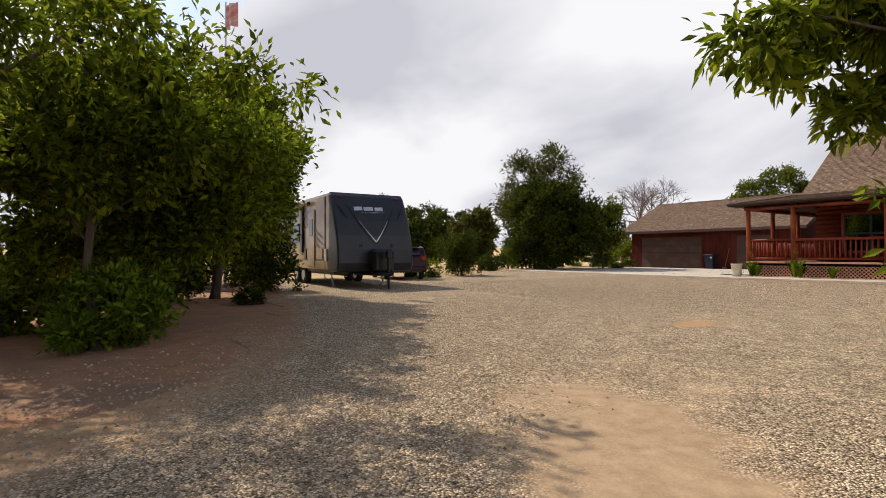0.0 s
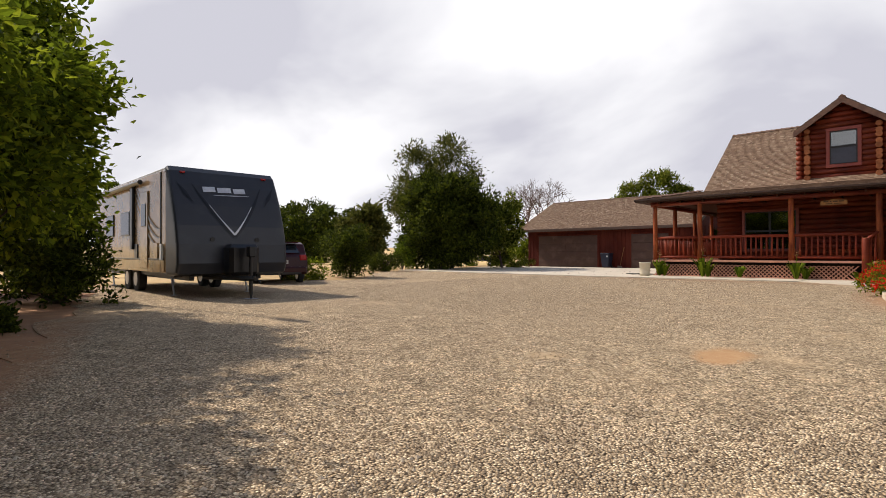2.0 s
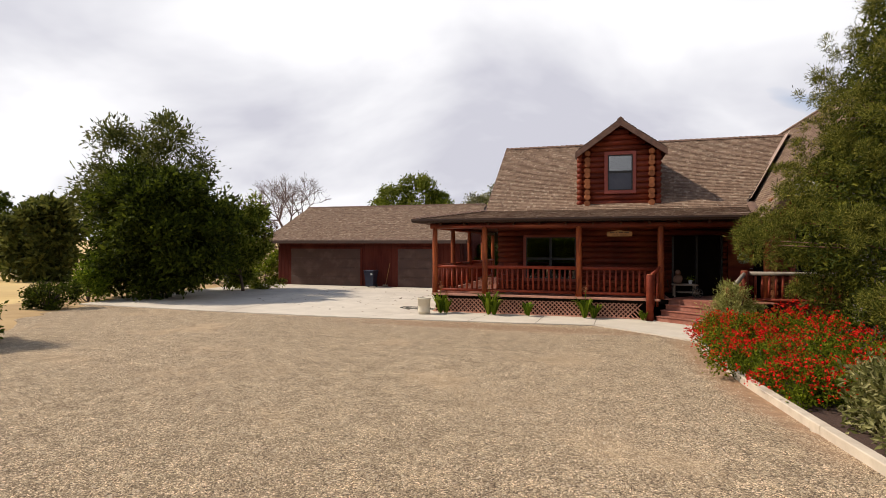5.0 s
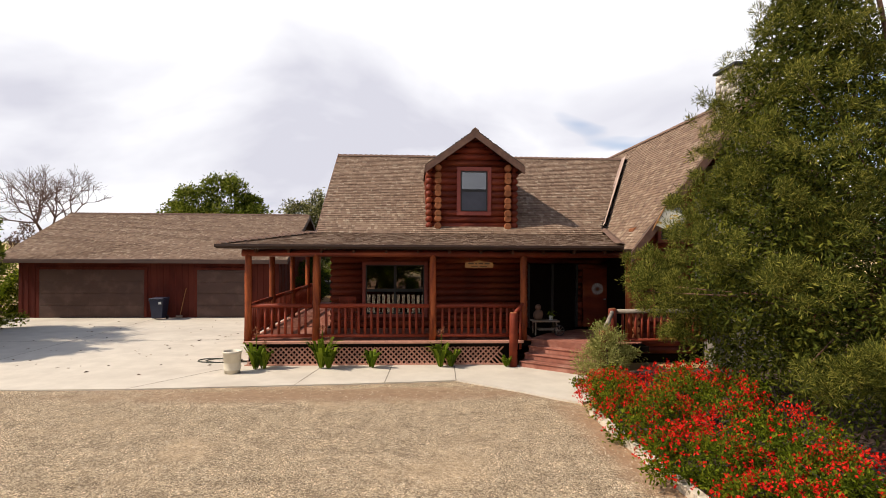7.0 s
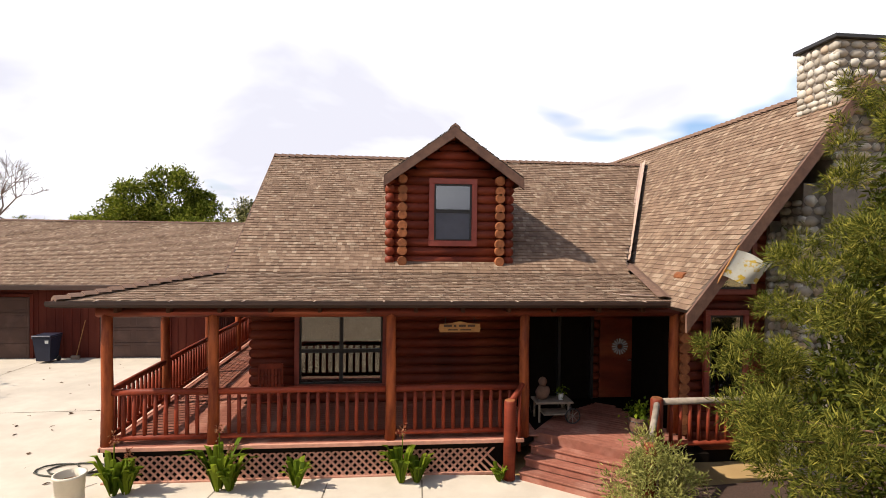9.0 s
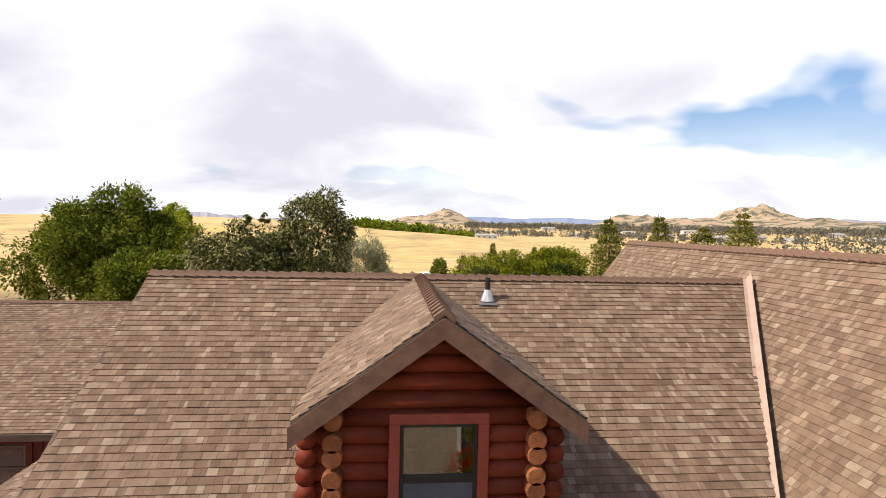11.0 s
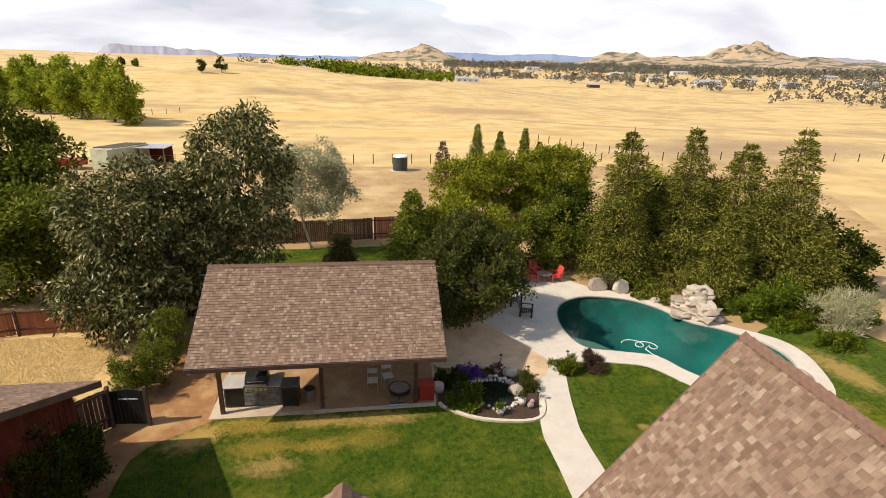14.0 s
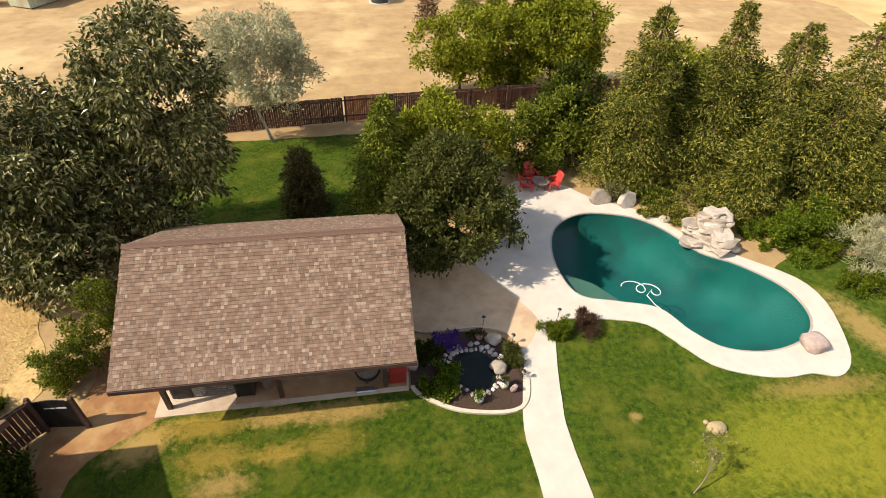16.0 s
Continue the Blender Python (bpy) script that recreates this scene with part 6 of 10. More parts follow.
roof_slope(garage, "roof_front", (-19.3, GEY, GEZ), (1, 0, 0), (0, math.cos(gs), math.sin(gs)), [(0, 0), (13.55, 0), (13.55, Lg), (0, Lg)])
roof_slope(garage, "roof_back", (-5.75, 2 * GRY - GEY, GEZ), (-1, 0, 0), (0, -math.cos(gs), math.sin(gs)), [(0, 0), (13.55, 0), (13.55, Lg), (0, Lg)])
ridge_cap(garage, (-19.3, GRY, GRZ + 0.01), (-5.75, GRY, GRZ + 0.01), 0.14, 0.07)
part("fascia", Geo().box((-19.3, GEY - 0.05, GEZ - 0.19), (-5.75, GEY - 0.005, GEZ - 0.01), 0.008), M_fascia, garage)
for x in (-19.31, -5.79):
    for s in (-1, 1):
        a, b = Vector((x, GRY, GRZ - 0.02)), Vector((x, GRY + s * (GRY - GEY), GEZ - 0.02))
        dn, th = Vector((0, 0, -0.2)), Vector((0.05, 0, 0))
        part("rake_board", Geo().add([a, b, b + dn, a + dn, a + th, b + th, b + dn + th, a + dn + th], [(0, 1, 2, 3), (4, 5, 6, 7), (0, 1, 5, 4), (2, 3, 7, 6), (1, 2, 6, 5)]), M_fascia, garage)
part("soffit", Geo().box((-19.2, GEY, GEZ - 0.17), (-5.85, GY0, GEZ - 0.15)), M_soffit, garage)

# wheeled bin, tools, bucket, hose by the drive
M_bin = mat("navy plastic", (0.012, 0.016, 0.035), (0.016, 0.02, 0.042), rough=0.45)
bn = thing("wheeled_bin", (-11.7, 36.3, 0.055), "dark navy wheeled refuse bin with closed lid", "bin")
vs = []
for z, w, d in ((0.08, 0.23, 0.24), (0.93, 0.31, 0.33)):
    vs += [(-w, -d, z), (w, -d, z), (w, d, z), (-w, d, z)]
part("body", Geo().add(vs, [(0, 3, 2, 1), (4, 5, 6, 7), (0, 1, 5, 4), (1, 2, 6, 5), (2, 3, 7, 6), (3, 0, 4, 7)]), M_bin, bn, local=True)
part("rim", Geo().box((-0.33, -0.35, 0.92), (0.33, 0.35, 0.965), 0.01), M_bin, bn, local=True)
part("lid", Geo().box((-0.335, -0.37, 0.97), (0.335, 0.37, 1.03), 0.02), M_bin, bn, local=True)
part("handle", Geo().tube([(-0.25, 0.36, 0.95), (-0.25, 0.43, 0.98), (0.25, 0.43, 0.98), (0.25, 0.36, 0.95)], 0.015, 6), M_bin, bn, local=True)
for sx in (-0.27, 0.27):
    part("wheel", Geo().tube([(sx - 0.03, 0.22, 0.1), (sx + 0.03, 0.22, 0.1)], 0.1, 14), M_rubber, bn, local=True)
part("label", Geo().box((0.12, -0.345, 0.75), (0.24, -0.335, 0.86)), M_blind, bn, "small pale label", local=True)
g = Geo().tube([(-10.95, 36.72, 0.06), (-10.72, 36.93, 1.5)], 0.016, 6)
rk = thing("broom", (-10.95, 36.75, 0.055), "wooden-handled broom leaning on the garage wall", "broom")
part("handle", g, M_sign, rk)
part("head", Geo().box((-11.1, 36.66, 0.05), (-10.8, 36.76, 0.2), 0.01), M_grey_wood, rk)
M_cream = mat("cream plastic", (0.62, 0.56, 0.44), (0.55, 0.49, 0.38), scale=4, rough=0.6)
bk = thing("bucket", (-4.55, 25.05, 0.055), "large cream plastic bucket beside the porch", "bucket")
ring = [(0.20, 0.0), (0.235, 0.55), (0.255, 0.56), (0.255, 0.60), (0.225, 0.60), (0.215, 0.1)]
g = Geo()
n = 20
for r, z in ring:
    g.v += [(r * math.cos(6.2832 * i / n), r * math.sin(6.2832 * i / n), z) for i in range(n)]
for k in range(len(ring) - 1):
    g.f += [(k * n + i, k * n + (i + 1) % n, (k + 1) * n + (i + 1) % n, (k + 1) * n + i) for i in range(n)]
g.f.append(tuple(range(n)))
part("body", g, M_cream, bk, smooth=True, local=True)
part("contents", Geo().tube([(0, 0, 0.42), (0, 0, 0.46)], 0.215, 16), M_soil, bk, local=True)
M_hose = mat("dark hose", (0.05, 0.05, 0.035), (0.035, 0.035, 0.025), rough=0.6)
pts = [(-5.75 + 0.55 * math.cos(i * 0.5) * (0.8 + 0.02 * i) + 0.03 * i, 26.6 + 0.3 * math.sin(i * 0.5), 0.075 + 0.004 * (i % 3)) for i in range(26)] + [(-5.0, 26.4, 0.08), (-4.75, 26.2, 0.25)]
solo("garden_hose", Geo().tube(pts, 0.017, 6), M_hose, "coiled dark garden hose on the concrete", "hose", smooth=True)
# dead leaves blown over the apron
rng = np.random.default_rng(9)
P = np.stack([rng.uniform(-14, -4.8, 90), rng.uniform(24.5, 36, 90), np.full(90, 0.063)], 1)
V, F = leaf_arrays(P, 0.13, 0.6, rng, flat=0.9)
V[:, 2] = 0.06 + np.abs(V[:, 2] - 0.063) * 0.5
me = fast_mesh("fallen_leaves", V, F)
me.materials.append(L_dry)
tagged(new("fallen_leaves", me), "dry brown leaves scattered over the concrete", "leaves", kind="stuff")
# low trailer parked by the garage
ut = thing("utility_trailer", (-20.8, 35.4, 0), "small dark utility trailer with spoked wheel beside the garage", "trailer")
part("bed", Geo().box((-22.2, 35.0, 0.45), (-20.1, 36.2, 0.52), 0.01).box((-22.2, 35.0, 0.52), (-20.1, 35.04, 0.85), 0.008).box((-22.2, 36.16, 0.52), (-20.1, 36.2, 0.85), 0.008), M_dark, ut)
for y in (34.92, 36.28):
    part("wheel", Geo().tube([(-20.7, y - 0.06, 0.28), (-20.7, y + 0.06, 0.28)], 0.28, 18), M_rubber, ut)
    part("rim", Geo().tube([(-20.7, y - 0.065, 0.28), (-20.7, y + 0.065, 0.28)], 0.15, 14), M_metal, ut)
part("drawbar", Geo().tube([(-20.1, 35.6, 0.42), (-19.3, 35.6, 0.12)], 0.03, 8), M_dark, ut)

# ---- garden pavilion ----
pav = thing("pavilion", (1.0, 52.4, 0), "open garden pavilion with brown shingle roof on dark posts", "pavilion")
PE_Y, PE_Z, PR_Y, PR_Z, PX0, PX1 = 48.40, 2.72, 52.37, 4.98, -3.5, 5.57
pa = math.atan2(PR_Z - PE_Z, PR_Y - PE_Y)
Lq = math.hypot(PR_Z - PE_Z, PR_Y - PE_Y)
roof_slope(pav, "roof_front", (PX0, PE_Y, PE_Z), (1, 0, 0), (0, math.cos(pa), math.sin(pa)), [(0, 0), (PX1 - PX0, 0), (PX1 - PX0, Lq), (0, Lq)], singles=(2.0, 0.1, 7.2, 2.4), wide=0.9)
roof_slope(pav, "roof_back", (PX1, 2 * PR_Y - PE_Y, PE_Z), (-1, 0, 0), (0, -math.cos(pa), math.sin(pa)), [(0, 0), (PX1 - PX0, 0), (PX1 - PX0, Lq), (0, Lq)], wide=0.66)
ridge_cap(pav, (PX0, PR_Y, PR_Z + 0.01), (PX1, PR_Y, PR_Z + 0.01), 0.14, 0.09)
part("fascia", Geo().box((PX0, PE_Y - 0.04, PE_Z - 0.17), (PX1, PE_Y - 0.004, PE_Z - 0.01), 0.006), M_fascia, pav)
for x in (PX0, PX1 - 0.05):
    for s in (-1, 1):
        a, b = Vector((x, PR_Y, PR_Z - 0.02)), Vector((x, PR_Y + s * (PR_Y - PE_Y), PE_Z - 0.02))
        dn, th = Vector((0, 0, -0.2)), Vector((0.05, 0, 0))
        part("rake_board", Geo().add([a, b, b + dn, a + dn, a + th, b + th, b + dn + th, a + dn + th], [(0, 1, 2, 3), (4, 5, 6, 7), (0, 1, 5, 4), (2, 3, 7, 6), (1, 2, 6, 5)]), M_fascia, pav)
for x in (-2.75, 0.95, 4.55):
    for y in (49.55, 55.1):
        part("post", Geo().box((x - 0.075, y - 0.075, 0.04), (x + 0.075, y + 0.075, 2.75), 0.01), M_fascia, pav)
part("beam", Geo().box((-3.2, 49.47, 2.6), (5.2, 49.63, 2.85), 0.01), M_fascia, pav)
part("beam", Geo().box((-3.2, 55.02, 2.6), (5.2, 55.18, 2.85), 0.01), M_fascia, pav)
g = Geo()
part("back_screen", Geo().box((1.2, 55.2, 0.1), (5.0, 55.25, 2.6)), M_fascia, pav)
M_slab = mat("worn tan concrete", (0.54, 0.43, 0.30), (0.46, 0.36, 0.25), scale=1.2, rough=0.9, bump=0.25, bscale=50, c3=(0.38, 0.28, 0.19), scale3=0.5)
# slab concrete darkened and browned to hold the roof's shade
M_floor_shade = mat("shade-browned slab concrete", (0.36, 0.215, 0.105), (0.28, 0.165, 0.08), scale=1.6, rough=0.7, spec=0.2, bump=0.15, bscale=50, c3=(0.42, 0.28, 0.16), scale3=0.5)
M_patio = mat("tan patio concrete", (0.60, 0.43, 0.26), (0.52, 0.365, 0.215), scale=1.4, rough=0.9, bump=0.3, bscale=60, c3=(0.44, 0.30, 0.18), scale3=0.6)
solo("pavilion_slab", Geo().sheet([(-3.2, 49.22), (5.35, 49.26), (5.6, 52), (5.4, 55.6), (-3.2, 55.6)], 0.06, 0.1), M_slab, "concrete slab under the pavilion", "pavement", "structure")

# thin sheet painting the shade on the slab, sunlit front corner left bare
solo("pavilion_floor", Geo().sheet([(-0.6, 49.42), (5.3, 49.46), (5.5, 52), (5.35, 55.5), (-3.1, 55.5), (-3.1, 51.2), (-0.6, 51.2)], 0.066, 0.01), M_floor_shade, "slab under the pavilion with its shade painted dark tan", "floor", "structure")

M_ledge = mat("stacked ledgestone", (0.20, 0.185, 0.16), (0.12, 0.11, 0.10), scale=6, rough=0.85, bump=0.5, rand=0.3)
M_tile = mat("pale counter tile", (0.46, 0.43, 0.38), (0.38, 0.35, 0.31), scale=3, rough=0.35)
M_steel = mat("stainless steel", (0.5, 0.5, 0.5), (0.42, 0.42, 0.43), rough=0.3, metal=0.9)
isl = thing("barbecue_island", (-1.65, 50.4, 0.06), "stone-faced outdoor kitchen counter with built-in grill", "counter")
part("body", Geo().box((-2.75, 49.9, 0.06), (-0.62, 50.7, 0.92)), M_ledge, isl)
for r in range(7):
    x = -2.0
    while x < -0.66:
        w = random.uniform(0.16, 0.34)
        part("stone", Geo().box((x, 49.855, 0.14 + r * 0.105), (min(x + w, -0.64) - 0.008, 49.9, 0.235 + r * 0.105), 0.008), M_ledge, isl)
        x += w
for x0, x1 in ((-2.85, -2.0), (-1.12, -0.58)):
    part("countertop", Geo().box((x0, 49.82, 0.92), (x1, 50.78, 0.97), 0.01), M_tile, isl, "pale tiled countertop")
part("fridge_door", Geo().box((-2.7, 49.86, 0.12), (-2.06, 49.9, 0.86), 0.01), M_dark, isl)
gr = part("grill", Geo().box((-1.98, 49.88, 0.90), (-1.14, 50.65, 1.02), 0.015), M_steel, isl, "stainless steel grill")
part("hood", Geo().prism([(49.92, 1.02), (50.64, 1.02), (50.64, 1.22), (50.4, 1.34), (50.05, 1.28), (49.92, 1.12)], "x", -1.96, -1.16), M_dark, gr)
part("hood_handle", Geo().tube([(-1.86, 49.90, 1.14), (-1.26, 49.90, 1.14)], 0.014, 8), M_steel, gr)
part("control_panel", Geo().box((-1.98, 49.84, 0.76), (-1.14, 49.88, 0.9), 0.008), M_steel, gr)
for k in range(4):
    part("knob", Geo().tube([(-1.84 + 0.19 * k, 49.84, 0.83), (-1.84 + 0.19 * k, 49.805, 0.83)], 0.025, 10), M_dark, gr)
bar = thing("smoker_cabinet", (-0.28, 50.0, 0.06), "dark brown upright cabinet beside the barbecue island", "cabinet")
part("body", Geo().box((-0.58, 49.68, 0.12), (0.03, 50.3, 0.98), 0.012), M_fascia, bar)
part("door", Geo().box((-0.54, 49.655, 0.18), (-0.01, 49.68, 0.90), 0.008), M_dark, bar)
part("top", Geo().box((-0.61, 49.65, 0.98), (0.06, 50.33, 1.02), 0.012), M_ledge, bar)
for x in (-0.54, -0.01):
    for y in (49.72, 50.26):
        part("foot", Geo().tube([(x, y, 0.06), (x, y, 0.12)], 0.025, 8), M_dark, bar)
tr = thing("trash_can", (0.42, 50.05, 0.06), "grey cylindrical trash can", "bin")
part("can", Geo().tube([(0.42, 50.05, 0.06), (0.42, 50.05, 0.62)], [0.17, 0.2], 16), M_steel, tr)
part("rim", Geo().tube([(0.42, 50.05, 0.62), (0.42, 50.05, 0.66)], [0.21, 0.2], 16), M_dark, tr)


def bar_stool(x, y):
    t = thing("patio_chair", (x, y, 0.06), "pale metal-framed patio chair under the pavilion roof", "chair", "pavilion chairs")
    part("seat", Geo().box((-0.22, -0.22, 0.44), (0.22, 0.22, 0.48), 0.015), M_tile, t, local=True)
    part("backrest", Geo().box((-0.22, 0.2, 0.66), (0.22, 0.23, 0.90), 0.01), M_tile, t, local=True)
    for sx in (-0.2, 0.2):
        part("leg", Geo().tube([(sx, -0.2, 0), (sx, -0.2, 0.46)], 0.018, 6), M_steel, t, local=True)
        part("leg", Geo().tube([(sx, 0.2, 0), (sx, 0.22, 0.92)], 0.018, 6), M_steel, t, local=True)
    return t


bs = bar_stool(2.88, 50.55)
copy_thing(bs, pose(3.5, 50.85, 0.06, 0, 0, 14))
fp = thing("fire_pit", (3.95, 50.02, 0.06), "low dark round fire pit on the slab", "fire pit")
part("bowl", Geo().tube([(3.95, 50.02, 0.2), (3.95, 50.02, 0.32), (3.95, 50.02, 0.48)], [0.2, 0.42, 0.46], 20), M_black, fp)
part("ash", Geo().tube([(3.95, 50.02, 0.481), (3.95, 50.02, 0.487)], [0.40, 0.38], 20), M_grey_wood, fp, "grey ash")
for i in range(3):
    a = i * 2.094 + 0.4
    part("leg", Geo().tube([(3.95 + 0.3 * math.cos(a), 50.02 + 0.3 * math.sin(a), 0.06), (3.95 + 0.38 * math.cos(a), 50.02 + 0.38 * math.sin(a), 0.4)], 0.02, 6), M_dark, fp)
solo("cushion", Geo().box((3.5, 49.32, 0.07), (4.2, 49.54, 0.15), 0.03), M_steel, "grey folded cushion at the slab's edge", "cushion")
M_redbox = mat("red painted box", (0.36, 0.03, 0.02), (0.28, 0.025, 0.018), scale=4, rough=0.5)
rb = thing("storage_box", (5.0, 49.85, 0.06), "red painted storage box beside the post", "box")
part("body", Geo().box((4.72, 49.6, 0.06), (5.3, 50.1, 0.72), 0.01), M_redbox, rb)
part("lid", Geo().box((4.69, 49.57, 0.72), (5.33, 50.13, 0.77), 0.012), M_redbox, rb)

# ---- pool ----


def smooth_loop(pts, k=4):
    """A closed rounded line through points."""
    n, o = len(pts), []
    for i in range(n):
        p0, p1, p2, p3 = (Vector(pts[(i + j - 1) % n]) for j in range(4))
        for j in range(k):
            t = j / k
            o.append(0.5 * ((2 * p1) + (p2 - p0) * t + (2 * p0 - 5 * p1 + 4 * p2 - p3) * t * t + (3 * p1 - p0 - 3 * p2 + p3) * t ** 3))
    return [(p.x, p.y) for p in o]


POOL = smooth_loop([(13.7, 58.2), (15.4, 59.0), (17.7, 58.45), (19.0, 57.2), (19.9, 55.3), (21.3, 54.2), (22.5, 52.5), (22.45, 50.8), (21.4, 49.7), (19.6, 49.25), (17.9, 49.6), (16.95, 50.6), (16.2, 52.0), (14.6, 52.6), (13.1, 53.15), (12.65, 54.6), (12.85, 56.6)], 5)


def filled(name, loops, z, material, label, category="pavement", kind="structure", thick=0.12):
    """A plate between an outer outline and inner ones, with rims."""
    bm = bmesh.new()
    edges = []
    for lp in loops:
        vs = [bm.verts.new((x, y, z)) for x, y in lp]
        edges += [bm.edges.new((vs[i - 1], vs[i])) for i in range(len(vs))]
    bmesh.ops.triangle_fill(bm, use_beauty=True, use_dissolve=False, edges=edges)
    rim = [e for e in bm.edges if len(e.link_faces) == 1]
    r = bmesh.ops.extrude_edge_only(bm, edges=rim)
    bmesh.ops.translate(bm, vec=(0, 0, -thick), verts=[v for v in r["geom"] if isinstance(v, bmesh.types.BMVert)])
    bmesh.ops.recalc_face_normals(bm, faces=bm.faces)
    me = bpy.data.meshes.new(name)
    bm.to_mesh(me)
    bm.free()
    if me.polygons and sum(p.normal.z * p.area for p in me.polygons) < 0:
        me.flip_normals()
    me.materials.append(material)
    return tagged(new(name, me), label, category, kind=kind)


DECK = [(9.1, 38.3), (9.05, 45.5), (9.05, 47.2), (9.45, 48.9), (9.85, 50.4), (9.5, 51.4), (8.3, 51.9), (5.8, 52.1), (5.7, 55.2), (8.6, 56.2), (10.4, 58.0), (11.2, 60.4), (12.5, 62.3), (14.9, 61.85), (16.1, 60.5), (17.7, 59.35), (19.1, 58.3), (19.75, 56.8), (21.6, 54.8), (23.35, 53.1), (23.65, 51.5),
        (23.0, 49.5), (22.3, 48.35), (21.4, 47.85), (20.5, 48.1), (19.4, 48.05), (18.2, 48.3), (16.9, 48.95), (16.05, 50.2), (15.3, 51.2), (14.1, 51.6), (12.9, 51.8), (11.7, 51.8), (11.15, 50.3), (10.65, 48.0), (10.5, 46.2), (10.65, 38.3)]
filled("pool_deck", [smooth_loop(DECK, 3), POOL], 0.075, M_deckcon, "pale concrete pool deck and curving garden path")
filled("patio", [smooth_loop([(5.7, 52.05), (8.35, 51.95), (9.55, 51.35), (9.95, 50.6), (10.6, 51.3), (10.9, 52.0), (10.5, 53.0), (9.9, 54.0), (9.2, 55.2), (8.5, 56.0), (5.75, 55.1)], 4)], 0.080, M_patio, "tan concrete patio between pavilion and pool", thick=0.02)
M_coping = mat("pool coping", (0.40, 0.34, 0.27), (0.33, 0.28, 0.22), scale=5, rough=0.8, bump=0.2)
inner = [((x - 17.3) * 0.985 + 17.3, (y - 54.3) * 0.985 + 54.3) for x, y in POOL]
filled("pool_coping", [POOL, inner], 0.07, M_coping, "darker coping round the pool", thick=0.06)
# broad dark patches put reflections and shade into the plaster colour
M_plaster = mat("teal pool plaster", (0.010, 0.140, 0.122), (0.007, 0.105, 0.098), scale=0.5, rough=0.7, c3=(0.022, 0.085, 0.08), scale3=0.25)
g = Geo()
n = len(POOL)
g.v += [(x, y, 0.05) for x, y in POOL] + [((x - 17.3) * 0.93 + 17.3, (y - 54.3) * 0.93 + 54.3, -1.2) for x, y in POOL] + [((x - 17.3) * 0.6 + 17.3, (y - 54.3) * 0.6 + 54.3, -2.1) for x, y in POOL]
g.f += [(i, (i + 1) % n, (i + 1) % n + n, i + n) for i in range(n)] + [(i + n, (i + 1) % n + n, (i + 1) % n + 2 * n, i + 2 * n) for i in range(n)] + [tuple(range(2 * n, 3 * n))]
solo("pool_basin", g, M_plaster, "teal plastered pool basin", "pool", "structure", smooth=True)
M_ledgep = mat("pale pool shelf", (0.15, 0.19, 0.15), (0.12, 0.155, 0.125), scale=1.5, rough=0.7)
solo("pool_shelf", Geo().sheet([(12.4, 54.6), (13.0, 53.0), (14.3, 52.6), (15.0, 53.0), (14.2, 54.2), (13.2, 54.9)], -0.35, 0.9), M_ledgep, "shallow pale shelf inside the pool", "pool", "structure")
M_water = bpy.data.materials.new("pool water")
M_water.use_nodes = True
wn2, wl2 = M_water.node_tree.nodes, M_water.node_tree.links
wn2.clear()
wo2, wm2, wg2, wt2, wf2, wb2, wno = (wn2.new(k) for k in ("ShaderNodeOutputMaterial", "ShaderNodeMixShader", "ShaderNodeBsdfGlossy", "ShaderNodeBsdfTransparent", "ShaderNodeFresnel", "ShaderNodeBump", "ShaderNodeTexNoise"))
wg2.inputs["Roughness"].default_value, wt2.inputs["Color"].default_value, wf2.inputs["IOR"].default_value = 0.03, (0.42, 0.78, 0.74, 1), 1.33
wno.inputs["Scale"].default_value, wno.inputs["Detail"].default_value = 2.5, 3
wb2.inputs["Strength"].default_value, wb2.inputs["Distance"].default_value = 0.12, 0.05
wl2.new(wno.outputs["Fac"], wb2.inputs["Height"])
for nd in (wg2, wf2):
    wl2.new(wb2.outputs[0], nd.inputs["Normal"])
wl2.new(wf2.outputs[0], wm2.inputs[0]), wl2.new(wt2.outputs[0], wm2.inputs[1]), wl2.new(wg2.outputs[0], wm2.inputs[2]), wl2.new(wm2.outputs[0], wo2.inputs[0])
me = bpy.data.meshes.new("pool_water")
me.from_pydata([(x, y, -0.06) for x, y in POOL], [], [tuple(range(len(POOL)))])
if me.polygons[0].normal.z < 0:
    me.flip_normals()
me.materials.append(M_water)
tagged(new("pool_water", me), "still teal pool water", "water", kind="structure").visible_shadow = False
M_white = mat("white plastic", (0.75, 0.75, 0.73), rough=0.4)
pts = [(16.15 + 0.05 * i - 0.35 * math.cos(i * 0.52) - 0.6, 53.6 - 0.02 * i + 0.32 * math.sin(i * 0.52), -0.045) for i in range(26)] + [(16.1, 52.9, -0.045), (16.2, 52.3, -0.03), (16.25, 51.95, 0.08)]
solo("pool_hose", Geo().tube(pts, 0.022, 6), M_white, "white coiled cleaner hose floating on the pool", "hose", smooth=True)

YARD = smooth_loop([(-30, -25), (30, -25), (34, 10), (38, 40), (46, 66), (56, 99), (0, 101), (-34, 101), (-36, 60), (-25, 40), (-23, 10)], 5)
filled("dirt_yard", [YARD, POOL], 0.0, M_dirt, "bare tan dirt around the house plot", "ground", thick=0.04)

# ---- travel trailer ----
M_cap_grey = mat("grey fibreglass cap", (0.026, 0.027, 0.033), (0.022, 0.023, 0.028), scale=2, rough=0.38, spec=0.4, coat=0.08, c3=(0.036, 0.037, 0.041), scale3=0.8)
